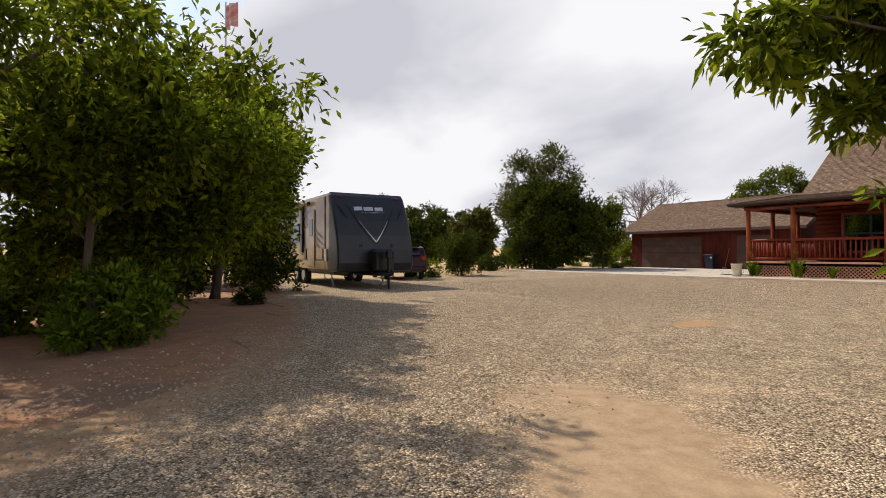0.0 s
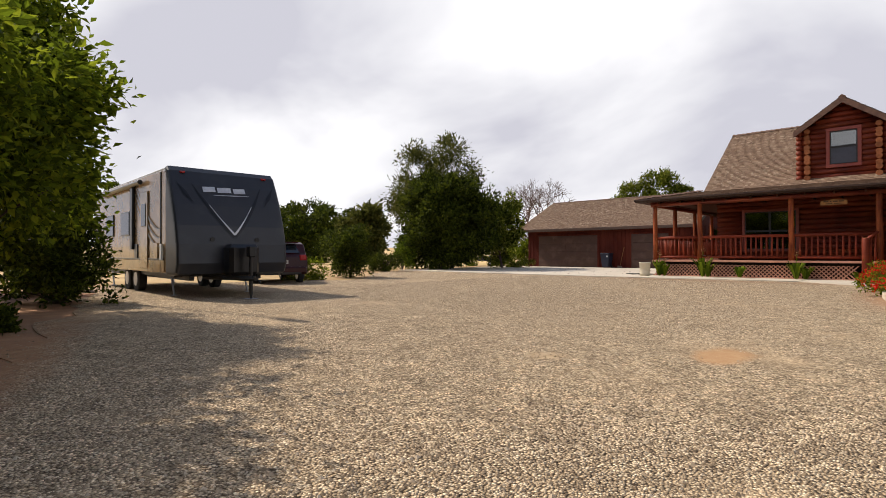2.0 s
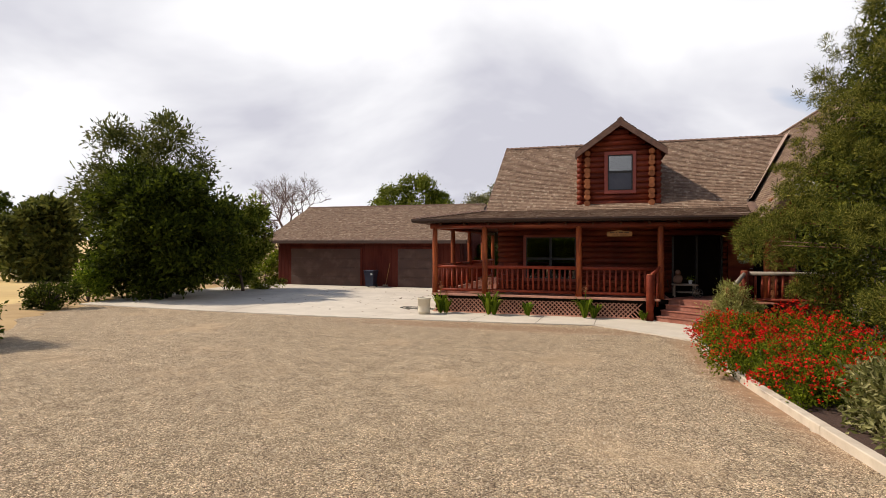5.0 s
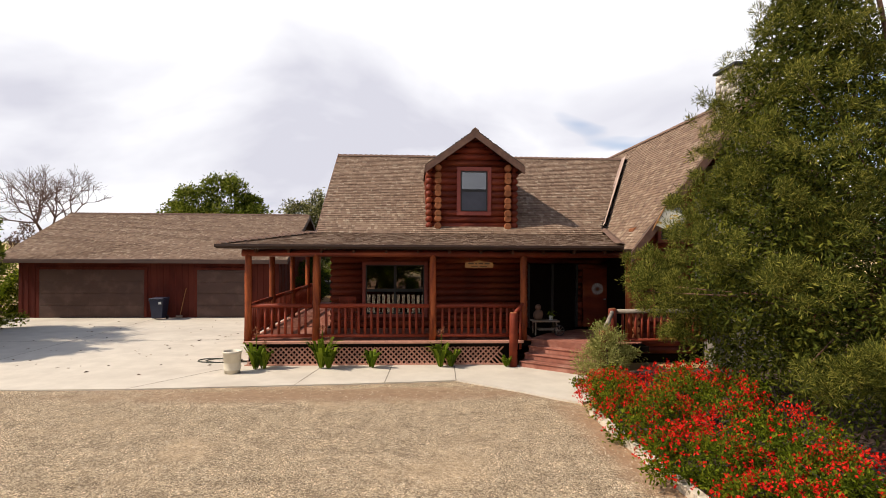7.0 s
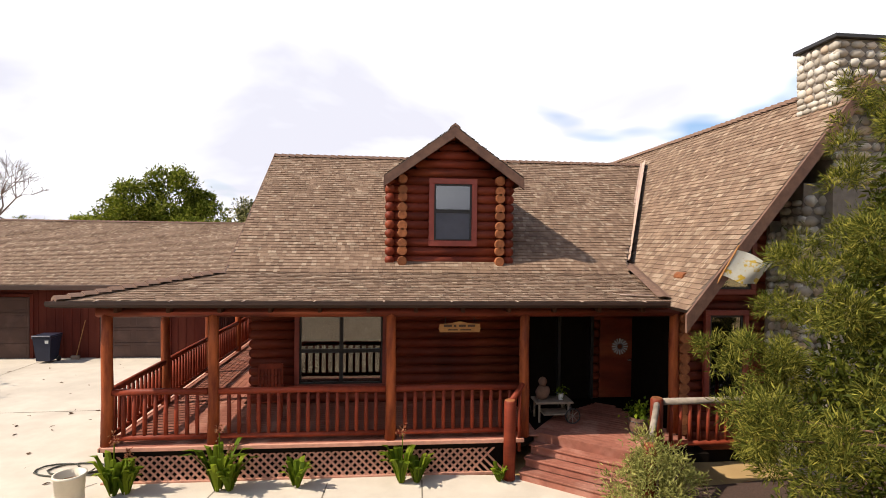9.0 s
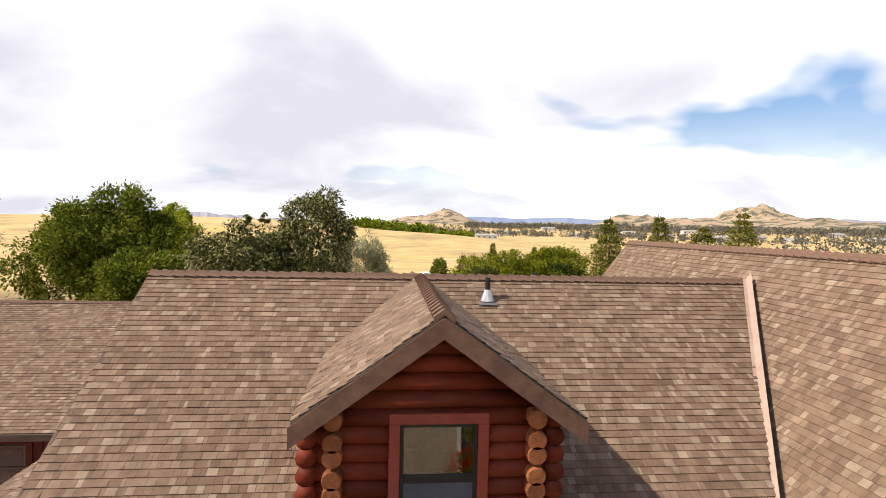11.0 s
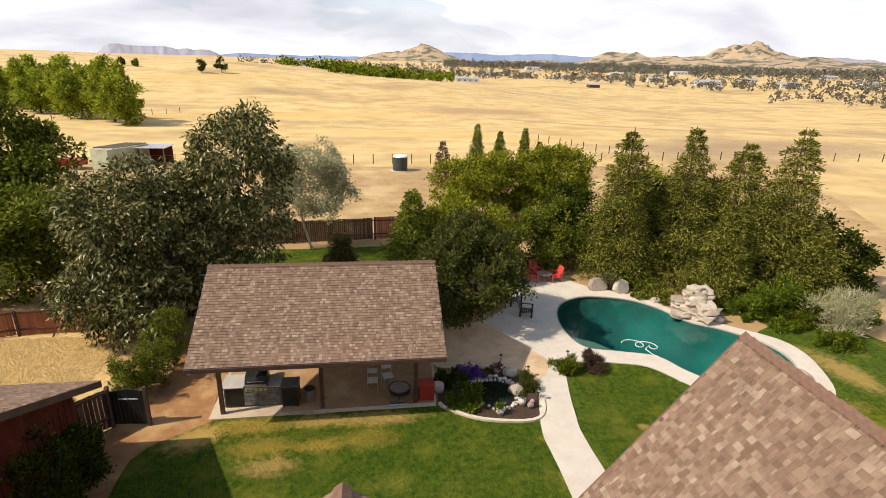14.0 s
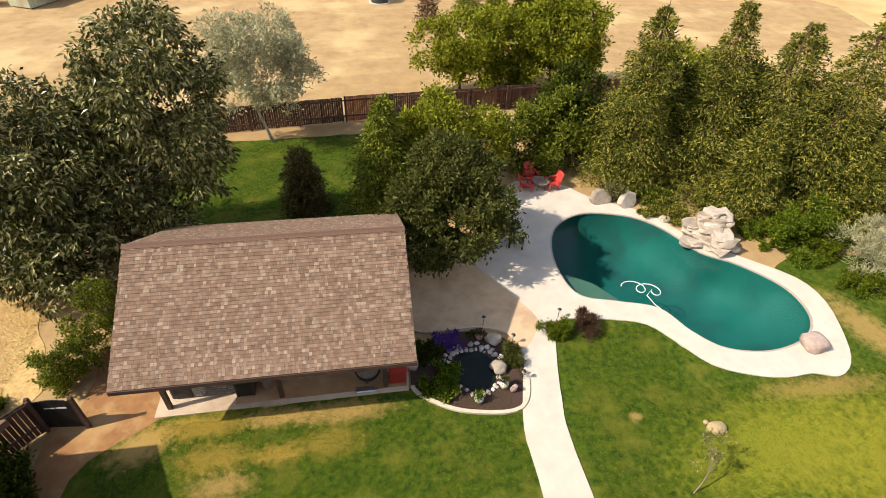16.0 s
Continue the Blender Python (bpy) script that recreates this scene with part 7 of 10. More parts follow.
M_tan = mat("tan trailer side", (0.36, 0.215, 0.10), (0.26, 0.155, 0.072), scale=1.5, rough=0.24, spec=0.5, coat=0.3, c3=(0.19, 0.115, 0.058), scale3=0.7, w3=(0.46, 0.62))
M_roofw = mat("grey roof membrane", (0.38, 0.38, 0.37), (0.30, 0.30, 0.29), scale=3, rough=0.8)
M_graph = mat("black graphic", (0.010, 0.010, 0.011), rough=0.3)
M_silver = mat("silver graphic", (0.66, 0.67, 0.69), (0.42, 0.43, 0.45), rough=0.35, metal=0.3)
M_lamp_red = mat("red lamp lens", (0.35, 0.012, 0.012), rough=0.2)
rv = thing("travel_trailer", (-8.55, 7.58, -0.0), "grey and tan travel trailer with sloping dark front cap", "trailer", rz=-4)
FRONT = [(0.62, 0.55), (0.80, 0.60), (0.90, 0.85), (0.86, 1.30), (0.74, 1.75), (0.55, 2.25), (0.32, 2.75), (0.12, 3.10), (0.0, 3.20)]
HW = 1.34


def fx(z):
    for (x0, z0), (x1, z1) in zip(FRONT, FRONT[1:]):
        if z0 <= z <= z1:
            return x0 + (x1 - x0) * (z - z0) / (z1 - z0)
    return FRONT[-1][0]


def soft_prism(prof, y0, y1, bev):
    """A profile in x and z across y, with rounded long edges."""
    bm = bmesh.new()
    a = [bm.verts.new((x, y0, z)) for x, z in prof]
    b = [bm.verts.new((x, y1, z)) for x, z in prof]
    n = len(prof)
    f0, f1 = bm.faces.new(a), bm.faces.new(b[::-1])
    for i in range(n):
        bm.faces.new((a[i], b[i], b[(i + 1) % n], a[(i + 1) % n]))
    bmesh.ops.recalc_face_normals(bm, faces=bm.faces)
    es = list(set(f0.edges) | set(f1.edges))
    bmesh.ops.bevel(bm, geom=es, offset=bev, segments=3, affect="EDGES", profile=0.6)
    me = bpy.data.meshes.new("body")
    bm.to_mesh(me)
    bm.free()
    return me


part("body", soft_prism([(-8.0, 0.62), (0.0, 0.62), (0.0, 3.12), (-7.7, 3.16), (-8.0, 3.0)], -HW, HW, 0.03), M_tan, rv, "tan side walls with dark swoosh graphics")
cap = part("front_cap", soft_prism([(-0.02, 0.56)] + FRONT[:-1] + [(0.0, 3.21), (-0.06, 3.21)], -HW - 0.012, HW + 0.012, 0.09), M_cap_grey, rv, "dark grey sloping front cap")
part("roof", Geo().box((-7.9, -HW + 0.05, 3.12), (-0.05, HW - 0.05, 3.2), 0.02), M_roofw, rv, local=True)
part("corner_trim", Geo().box((-0.42, -HW - 0.02, 0.62), (-0.36, -HW + 0.02, 3.1), 0.01), M_graph, rv, local=True)
part("corner_trim", Geo().box((-0.12, HW - 0.02, 0.62), (-0.02, HW + 0.025, 3.16), 0.01), M_graph, rv, local=True)


def strip(pts, w, off=0.012):
    """A ribbon on the front cap along (y, z) points."""
    g = Geo()
    for i, (y, z) in enumerate(pts):
        a, b = Vector(pts[max(0, i - 1)]), Vector(pts[min(len(pts) - 1, i + 1)])
        d = (b - a).normalized()
        k = w if isinstance(w, (int, float)) else w[i]
        for s in (1, -1):
            yy, zz = y - d.y * k * s * 0.5, z + d.x * k * s * 0.5
            g.v.append((fx(zz) + off + 0.004, yy, zz))
    g.f = [(2 * i, 2 * i + 1, 2 * i + 3, 2 * i + 2) for i in range(len(pts) - 1)]
    return g


for s in (-1, 1):
    outer = [(s * 0.86 * (1 - t), 2.78 - 1.28 * t - 0.10 * math.sin(3.14 * t)) for t in np.linspace(0, 1, 9)]
    part("chevron", strip(outer, [0.01, 0.04, 0.06, 0.075, 0.085, 0.09, 0.095, 0.10, 0.10]), M_graph, cap, local=True)
    inn = [(s * 0.62 * (1 - t), 2.42 - 0.88 * t - 0.04 * math.sin(3.14 * t)) for t in np.linspace(0.15, 1, 7)]
    part("chevron_line", strip(inn, [0.008, 0.012, 0.018, 0.025, 0.035, 0.045, 0.05], 0.02), M_silver, cap, local=True)
    part("side_flash", strip([(s * 1.20, 2.80), (s * 1.05, 2.55), (s * 0.88, 2.30)], [0.005, 0.10, 0.004], 0.014), M_graph, cap, local=True)
    part("marker_lamp", Geo().box((fx(3.06) - 0.02, s * 1.02 - 0.06, 3.04), (fx(3.06) + 0.05, s * 1.02 + 0.06, 3.09), 0.01), M_lamp_red, cap, local=True)
    part("cap_lamp", Geo().tube([(fx(1.42) - 0.02, s * 0.55, 1.42), (fx(1.42) + 0.03, s * 0.55, 1.42)], 0.055, 14), M_graph, cap, local=True)
# plain silver mark in place of the maker's lettering
for y, w in ((-0.47, 0.30), (-0.10, 0.34), (0.28, 0.30)):
    part("silver_mark", strip([(y - w / 2, 2.655), (y + w / 2, 2.675)], 0.13, 0.016), M_silver, cap, "plain silver bar", local=True)
part("silver_line", strip([(-0.40, 2.52), (0.1, 2.535), (0.52, 2.55)], [0.008, 0.022, 0.008], 0.016), M_silver, cap, local=True)

# side towards the yard: door, windows, slide-out, awning
M_frame = mat("black window frame", (0.012, 0.012, 0.013), rough=0.3)
sy = -HW - 0.004
part("door", Geo().box((-2.15, sy - 0.03, 0.70), (-1.45, sy + 0.01, 2.72), 0.012), M_tan, rv, "tan entry door", local=True)
part("window", Geo().box((-2.0, sy - 0.045, 1.8), (-1.6, sy - 0.028, 2.4), 0.02), M_glass, rv, local=True)
for x0, x1, z0, z1 in ((-4.3, -3.3, 1.6, 2.3), (-6.2, -5.2, 1.6, 2.3)):
    w = part("window", Geo().box((x0, sy - 0.02, z0), (x1, sy + 0.005, z1), 0.03), M_frame, rv, "dark tinted window", local=True)
    part("pane", Geo().box((x0 + 0.04, sy - 0.028, z0 + 0.04), (x1 - 0.04, sy - 0.02, z1 - 0.04)), M_glass, w, local=True)
part("hatch", Geo().box((-0.95, sy - 0.02, 0.95), (-0.60, sy + 0.005, 1.35), 0.02), M_tan, rv, local=True)
part("vent", Geo().box((-2.75, sy - 0.02, 0.95), (-2.45, sy + 0.005, 1.35), 0.01), M_graph, rv, local=True)
part("service_box", Geo().box((-0.32, sy - 0.05, 0.92), (-0.16, sy, 1.32), 0.01), M_white, rv, local=True)
part("dark_column", Geo().box((-3.05, sy - 0.07, 1.2), (-2.8, sy, 3.08), 0.02), M_graph, rv, local=True)
part("lower_band", Geo().box((-8.0, sy - 0.012, 0.62), (-0.1, sy + 0.004, 0.92), 0.006), M_tan, rv, local=True)
part("band_line", Geo().box((-8.0, sy - 0.018, 0.93), (-0.1, sy + 0.002, 0.965), 0.004), M_graph, rv, local=True)
for k in range(3):
    g = Geo()
    for i, t in enumerate(np.linspace(0, 1, 12)):
        w = 0.04 * math.sin(3.14 * t) + 0.006
        x, z = -0.45 - 2.3 * t, 1.25 + k * 0.22 + 1.3 * t ** 1.6
        g.v += [(x, sy - 0.014, z - w), (x, sy - 0.014, z + w)]
        if i:
            g.f.append((2 * i - 2, 2 * i, 2 * i + 1, 2 * i - 1))
    part("swoosh", g, M_graph, rv, "black swoosh graphic", local=True)
part("awning", Geo().tube([(-6.8, sy - 0.09, 2.98), (-1.9, sy - 0.09, 2.98)], 0.065, 10), M_graph, rv, local=True)
part("underframe", Geo().box((-7.8, -0.9, 0.42), (0.3, -0.78, 0.62), 0.01).box((-7.8, 0.78, 0.42), (0.3, 0.9, 0.62), 0.01).box((-7.6, -1.1, 0.5), (-0.2, 1.1, 0.62)), M_dark, rv, local=True)
for x in (-3.4, -4.35):
    for s in (-1, 1):
        w = part("wheel", Geo().tube([(x, s * 1.06 - 0.11, 0.36), (x, s * 1.06 - 0.09, 0.36), (x, s * 1.06 + 0.09, 0.36), (x, s * 1.06 + 0.11, 0.36)], [0.32, 0.36, 0.36, 0.32], 24), M_rubber, rv, local=True)
        part("rim", Geo().tube([(x, s * 1.06 - 0.118, 0.36), (x, s * 1.06 + 0.118, 0.36)], 0.2, 16), M_metal, w, local=True)
part("tongue", Geo().tube([(0.3, -0.55, 0.5), (2.0, 0, 0.5)], 0.055, 8).tube([(0.3, 0.55, 0.5), (2.0, 0, 0.5)], 0.055, 8), M_dark, rv, "dark steel A-frame tongue", local=True)
part("propane_cover", Geo().box((0.95, -0.36, 0.56), (1.45, 0.36, 1.30), 0.08), M_graph, rv, "black propane cover", local=True)
jk = part("jack", Geo().tube([(1.75, 0, 0.12), (1.75, 0, 1.05)], 0.045, 10).tube([(1.75, 0, 0.03), (1.75, 0, 0.14)], 0.03, 8), M_graph, rv, "tongue jack", local=True)
part("jack_head", Geo().box((1.68, -0.09, 1.0), (1.85, 0.09, 1.25), 0.02), M_graph, jk, local=True)
part("foot", Geo().box((1.62, -0.13, 0.0), (1.88, 0.13, 0.03), 0.005), M_metal, jk, local=True)
part("cable", Geo().tube([(1.1, 0.2, 0.75), (1.5, 0.35, 0.35), (1.9, 0.15, 0.45)], 0.015, 6), M_graph, rv, local=True)
solo("wood_block", Geo().box((-7.06, 7.27, 0.0), (-6.6, 7.60, 0.028), 0.006), M_grey_wood, "short wooden board under the tongue jack", "board")
for x in (-0.9, -7.3):
    for s in (-1, 1):
        part("stabiliser", Geo().tube([(x, s * 0.95, 0.5), (x + 0.25, s * 0.95, 0.03)], 0.025, 6).box((x + 0.17, s * 0.95 - 0.07, 0), (x + 0.33, s * 0.95 + 0.07, 0.03)), M_metal, rv, local=True)

# ---- parked car ----
M_paint = mat("dark red car paint", (0.036, 0.004, 0.005), (0.030, 0.003, 0.004), rough=0.35, spec=0.25, coat=0.05)
car = thing("car", (-13.85, 11.9, 0.0), "dark red hatchback car parked beyond the trailer", "car", rz=162)
prof = [(-2.2, 0.35), (-2.28, 0.6), (-2.22, 0.95), (-2.05, 1.08), (-1.75, 1.42), (-1.4, 1.50), (0.2, 1.50), (0.5, 1.44), (1.15, 1.02), (2.05, 0.85), (2.2, 0.6), (2.15, 0.32)]
part("body", soft_prism(prof, -0.87, 0.87, 0.10), M_paint, car, "glossy dark red body")
part("rear_window", Geo().add([(-2.07, -0.62, 1.10), (-2.07, 0.62, 1.10), (-1.78, 0.55, 1.40), (-1.78, -0.55, 1.40), (-2.04, -0.62, 1.10), (-2.04, 0.62, 1.10), (-1.74, 0.55, 1.40), (-1.74, -0.55, 1.40)], [(0, 1, 2, 3), (4, 7, 6, 5), (0, 4, 5, 1), (3, 2, 6, 7)]), M_glass, car, local=True)
for s in (-1, 1):
    part("tail_lamp", Geo().box((-2.27, s * 0.70 - 0.12, 0.84), (-2.10, s * 0.70 + 0.12, 1.04), 0.03), M_lamp_red, car, local=True)
    for a, b in ((-1.5, -0.75), (-0.68, 0.25), (0.32, 0.85)):
        part("side_window", Geo().prism([(a, 1.05), (b, 1.05), (b - (0.25 if b > 0.5 else 0), 1.4), (a + (0.1 if a < -1 else 0), 1.4)], "y", s * 0.86, s * 0.885), M_glass, car, local=True)
    for x in (-1.35, 1.35):
        w = part("wheel", Geo().tube([(x, s * 0.80 - 0.1, 0.32), (x, s * 0.80 - 0.08, 0.32), (x, s * 0.80 + 0.08, 0.32), (x, s * 0.80 + 0.1, 0.32)], [0.28, 0.32, 0.32, 0.28], 24), M_rubber, car, local=True)
        part("rim", Geo().tube([(x, s * 0.80 - 0.108, 0.32), (x, s * 0.80 + 0.108, 0.32)], 0.19, 14), M_metal, w, local=True)
part("spoiler", Geo().box((-1.98, -0.60, 1.455), (-1.60, 0.60, 1.50), 0.018), M_paint, car, local=True)
part("wiper", Geo().tube([(-2.10, 0.0, 1.11), (-1.98, 0.28, 1.22)], 0.010, 6), M_black, car, local=True)
part("bumper_insert", Geo().box((-2.345, -0.62, 0.34), (-2.20, 0.62, 0.44), 0.02), M_black, car, local=True)
part("bumper", Geo().box((-2.34, -0.84, 0.38), (-2.18, 0.84, 0.62), 0.05), M_paint, car, local=True)
pl8 = part("number_plate", Geo().box((-2.30, -0.17, 0.72), (-2.26, 0.17, 0.86), 0.005), M_blind, car, "pale number plate", local=True)
part("plate_bars", Geo().box((-2.305, -0.13, 0.76), (-2.30, 0.13, 0.81)), M_barred, pl8, local=True)

# ---- pond bed beside the pavilion ----
M_bededge = mat("bed edging concrete", (0.60, 0.52, 0.38), (0.50, 0.43, 0.32), scale=4, rough=0.85, bump=0.3)
BED = smooth_loop([(5.5, 49.4), (6.2, 48.65), (7.4, 48.1), (9.2, 48.05), (9.75, 49.6), (9.4, 51.1), (8.2, 51.7), (6.6, 51.6), (5.7, 50.8)], 5)
yard_sheet("pond_bed", BED, 0.05, M_mulch, "dark mulched bed round a small pond", 0.0, 5)
g = Geo()
for i in range(19):
    a, b = Vector((*BED[i], 0)), Vector((*BED[i + 1], 0))
    m = Matrix.Translation(a) @ Matrix.Rotation(math.atan2(b.y - a.y, b.x - a.x), 4, "Z")
    g.box((0, -0.07, 0.0), ((b - a).length + 0.01, 0.07, 0.13), 0.012, m)
solo("bed_border", g, M_bededge, "pale curved concrete border of the pond bed", "kerb", "structure")
M_pond = mat("dark pond water", (0.008, 0.012, 0.007), (0.012, 0.016, 0.008), scale=3, rough=0.05, spec=0.2)
POND = smooth_loop([(6.95, 49.9), (7.4, 50.6), (8.2, 50.6), (8.65, 50.0), (8.4, 49.1), (7.6, 48.95)], 5)
solo("pond_water", Geo().sheet(POND, 0.075, 0.05), M_pond, "small dark pond", "water", "structure")
rk = random.Random(4)
M_pondstone = ramp_mat("pond stones", [(0.0, (0.36, 0.30, 0.26)), (0.45, (0.56, 0.50, 0.44)), (0.8, (0.68, 0.63, 0.56)), (1.0, (0.40, 0.27, 0.22))], source="object", rough=0.8, bump=0.3, bscale=14, grain=0.2)
stone_me = []
for k in range(6):
    me = Geo().lump((0, 0, 0), (1, 0.8, 0.62), 2, 0.35, k + 2).mesh("stone", smooth=True)
    me.materials.append(M_pondstone)
    stone_me.append(me)
for i in range(96):
    t = i / 96 * len(POND)
    p = Vector(POND[int(t)])
    c = Vector((7.8, 49.8))
    far = p.y > 49.9
    q = c + (p - c) * (1.05 + rk.random() * (0.42 if far else 0.18))
    s = rk.uniform(0.06, 0.13) if far else rk.uniform(0.05, 0.10)
    o = new("garden_stone", stone_me[rk.randrange(6)])
    o.matrix_world = Matrix.Translation((q.x, q.y, 0.05 + s * 0.4)) @ Matrix.Rotation(rk.random() * 6.28, 4, "Z") @ Matrix.Diagonal((s, s, s, 1))
    tagged(o, "rounded pale stone at the edge of the pond", "stone", "pond stones")
for x, y, s, lab in ((8.75, 49.75, 0.3, "large cream rock beside the pond"), (8.85, 51.1, 0.3, "large grey rock above the pond"), (5.55, 50.3, 0.28, "grey rock beside the pavilion")):
    solo("garden_rock", Geo().lump((x, y, 0.05 + s * 0.5), (s, s * 0.9, s * 0.75), 3, 0.35, x), M_rock, lab, "rock", smooth=True)
bush("plant", 6.45, 49.35, 0.85, 0.7, 0.85, 0.12, 5200, "bright green leafy clump in the pond bed", L_bright, 401, category="plant")
bush("plant", 7.0, 51.15, 0.75, 0.5, 0.85, 0.10, 3600, "purple flowering clump by the pond", L_purple, 402, category="flowers", aspect=0.3)
bush("plant", 6.15, 50.7, 0.65, 0.65, 0.8, 0.12, 3000, "dark green clump in the pond bed", L_shade, 403, category="plant")
bush("plant", 9.3, 50.1, 0.5, 0.9, 0.85, 0.13, 3800, "grey-green upright clump beside the path", L_olive, 404, category="plant", aspect=0.2, droop=-0.8)
bush("plant", 8.0, 51.45, 0.3, 0.2, 0.4, 0.08, 500, "small olive plant in a pot", L_olive, 405, category="plant")
pot_c = mat("white glazed pot", (0.62, 0.58, 0.52), (0.52, 0.48, 0.43), scale=5, rough=0.5)
for x, y, r, h, L, lab in ((7.75, 48.5, 0.17, 0.22, L_bright, "white pot with a bright yellow-green plant"), (8.75, 48.95, 0.16, 0.34, L_olive, "tall clay urn beside the pond"), (8.3, 51.3, 0.15, 0.24, L_dry, "terracotta pot among the stones")):
    t = thing("plant_pot", (x, y, 0.05), lab, "pot", "garden pots")
    part("pot", Geo().tube([(0, 0, 0), (0, 0, h * 0.6), (0, 0, h)], [r * 0.7, r, r * 0.92], 16), pot_c if L is not L_dry else M_terra, t, smooth=True, local=True)
    r_ = np.random.default_rng(int(x * 100))
    P = r_.normal(size=(130, 3)) * [0.09, 0.09, 0.07] + [0, 0, h + 0.1]
    Vv, Ff = leaf_arrays(P, 0.16, 0.25, r_, np.repeat([[0, 0, 1.0]], 130, 0))
    part("leaves", fast_mesh("leaves", Vv, Ff), L, t)
solo("garden_figure", Geo().lump((9.05, 48.75, 0.2), (0.13, 0.1, 0.15), 2, 0.2, 3).lump((9.1, 48.72, 0.38), (0.09, 0.08, 0.09), 2, 0.2, 7), M_boulder, "small clay garden ornament by the path", "ornament", smooth=True)


def path_lamp(x, y):
    t = thing("path_light", (x, y, 0.07), "small black stake light beside the path", "lamp", "path lights")
    part("stake", Geo().tube([(0, 0, 0), (0, 0, 0.42)], 0.014, 6), M_dark, t, local=True)
    part("head", Geo().tube([(0, 0, 0.40), (0, 0, 0.5)], [0.05, 0.065], 10), M_blind, t, local=True)
    part("cap", Geo().tube([(0, 0, 0.5), (0, 0, 0.55)], [0.085, 0.02], 10), M_dark, t, local=True)
    return t


pl_ = path_lamp(8.6, 51.95)
for x, y in ((9.55, 50.9), (11.75, 52.0), (9.5, 49.2)):
    copy_thing(pl_, pose(x, y, 0.07))

# red chairs round a low table
M_redch = mat("red painted slats", (0.55, 0.06, 0.045), (0.45, 0.045, 0.035), scale=5, rough=0.45)


def adirondack(x, y, rz, material, label, group):
    t = thing("garden_chair", (x, y, 0.075), label, "chair", group, rz=rz)
    for i in range(5):
        part("seat_slat", Geo().box((-0.27, -0.30 + i * 0.115, 0.30 - i * 0.02), (0.27, -0.20 + i * 0.115, 0.325 - i * 0.02), 0.006), material, t, local=True)
    for i in range(6):
        part("back_slat", Geo().box((-0.29 + i * 0.097, 0.0, 0.0), (-0.20 + i * 0.097, 0.022, 0.72 + 0.06 * math.sin(3.14 * (i + 0.5) / 6)), 0.006, Matrix.Translation((0, 0.24, 0.22)) @ Matrix.Rotation(-0.36, 4, "X")), material, t, local=True)
    for s in (-0.31, 0.31):
        part("arm", Geo().box((s - 0.06, -0.38, 0.52), (s + 0.06, 0.38, 0.545), 0.01), material, t, local=True)
        part("leg", Geo().box((s - 0.02, -0.36, 0.0), (s + 0.02, -0.27, 0.52), 0.006), material, t, local=True)
        part("leg", Geo().box((s - 0.02, 0.24, 0.0), (s + 0.02, 0.34, 0.52), 0.006), material, t, local=True)
    return t


rc1 = adirondack(12.95, 61.45, 75, M_redch, "red slatted garden chair by the low table", "red chairs")
for x, y, a in ((13.45, 62.35, 8), (14.4, 61.45, -75)):
    copy_thing(rc1, pose(x, y, 0.075, 0, 0, a))
tb = thing("garden_table", (13.75, 61.5, 0.075), "low round brown table between the red chairs", "table")
part("top", Geo().tube([(0, 0, 0.46), (0, 0, 0.5)], 0.48, 20), M_grey_wood, tb, local=True)
for i in range(4):
    a = i * 1.571 + 0.78
    part("leg", Geo().tube([(0.3 * math.cos(a), 0.3 * math.sin(a), 0), (0.3 * math.cos(a), 0.3 * math.sin(a), 0.46)], 0.03, 8), M_grey_wood, tb, local=True)
bc = adirondack(11.2, 56.8, 70, M_dark, "black slatted garden chair in the tree's shade", "black chairs")
copy_thing(bc, pose(10.9, 58.2, 0.075, 0, 0, 95))

# rock waterfall
wf = thing("rock_waterfall", (20.4, 56.4, 0.0), "stacked pale flat rocks forming a pool waterfall", "rocks")
rk = random.Random(8)
for i in range(40):
    lay = i / 40
    u, v = rk.uniform(-1.1, 1.1) * (1.05 - lay * 0.72), rk.uniform(-0.7, 0.6) * (1.05 - lay * 0.7)
    x, y = 20.35 + u * 0.75 + v * 0.62 + lay * 0.55, 55.85 - u * 0.75 + v * 0.62 + lay * 0.75
    g = Geo()
    s = rk.uniform(0.22, 0.46) * (1.1 - 0.3 * lay)
    vs, fs = ico(2)
    sd = Vector((i * 1.7, i * 0.3, i))
    ang = rk.random() * 6.28
    tilt = Matrix.Rotation(rk.uniform(-0.35, 0.35), 3, "X") @ Matrix.Rotation(ang, 3, "Z")
    pts = []
    for p in vs:
        p = p / max(abs(p.x), abs(p.y), abs(p.z)) ** 0.8
        q = Vector((p.x * s * 1.25, p.y * s, max(-0.8, min(0.8, p.z * 1.4)) * s * 0.5)) * (1 + 0.45 * noise.noise(p * 0.9 + sd))
        pts.append(tilt @ q + Vector((x, y, 0.12 + lay * 1.35)))
    part("rock", g.add(pts, fs), M_rock, wf)
solo("boulder", Geo().lump((21.3, 49.3, 0.31), (0.50, 0.42, 0.36), 3, 0.3, 12), M_boulder, "large pinkish boulder on the pool deck", "boulder", smooth=True)
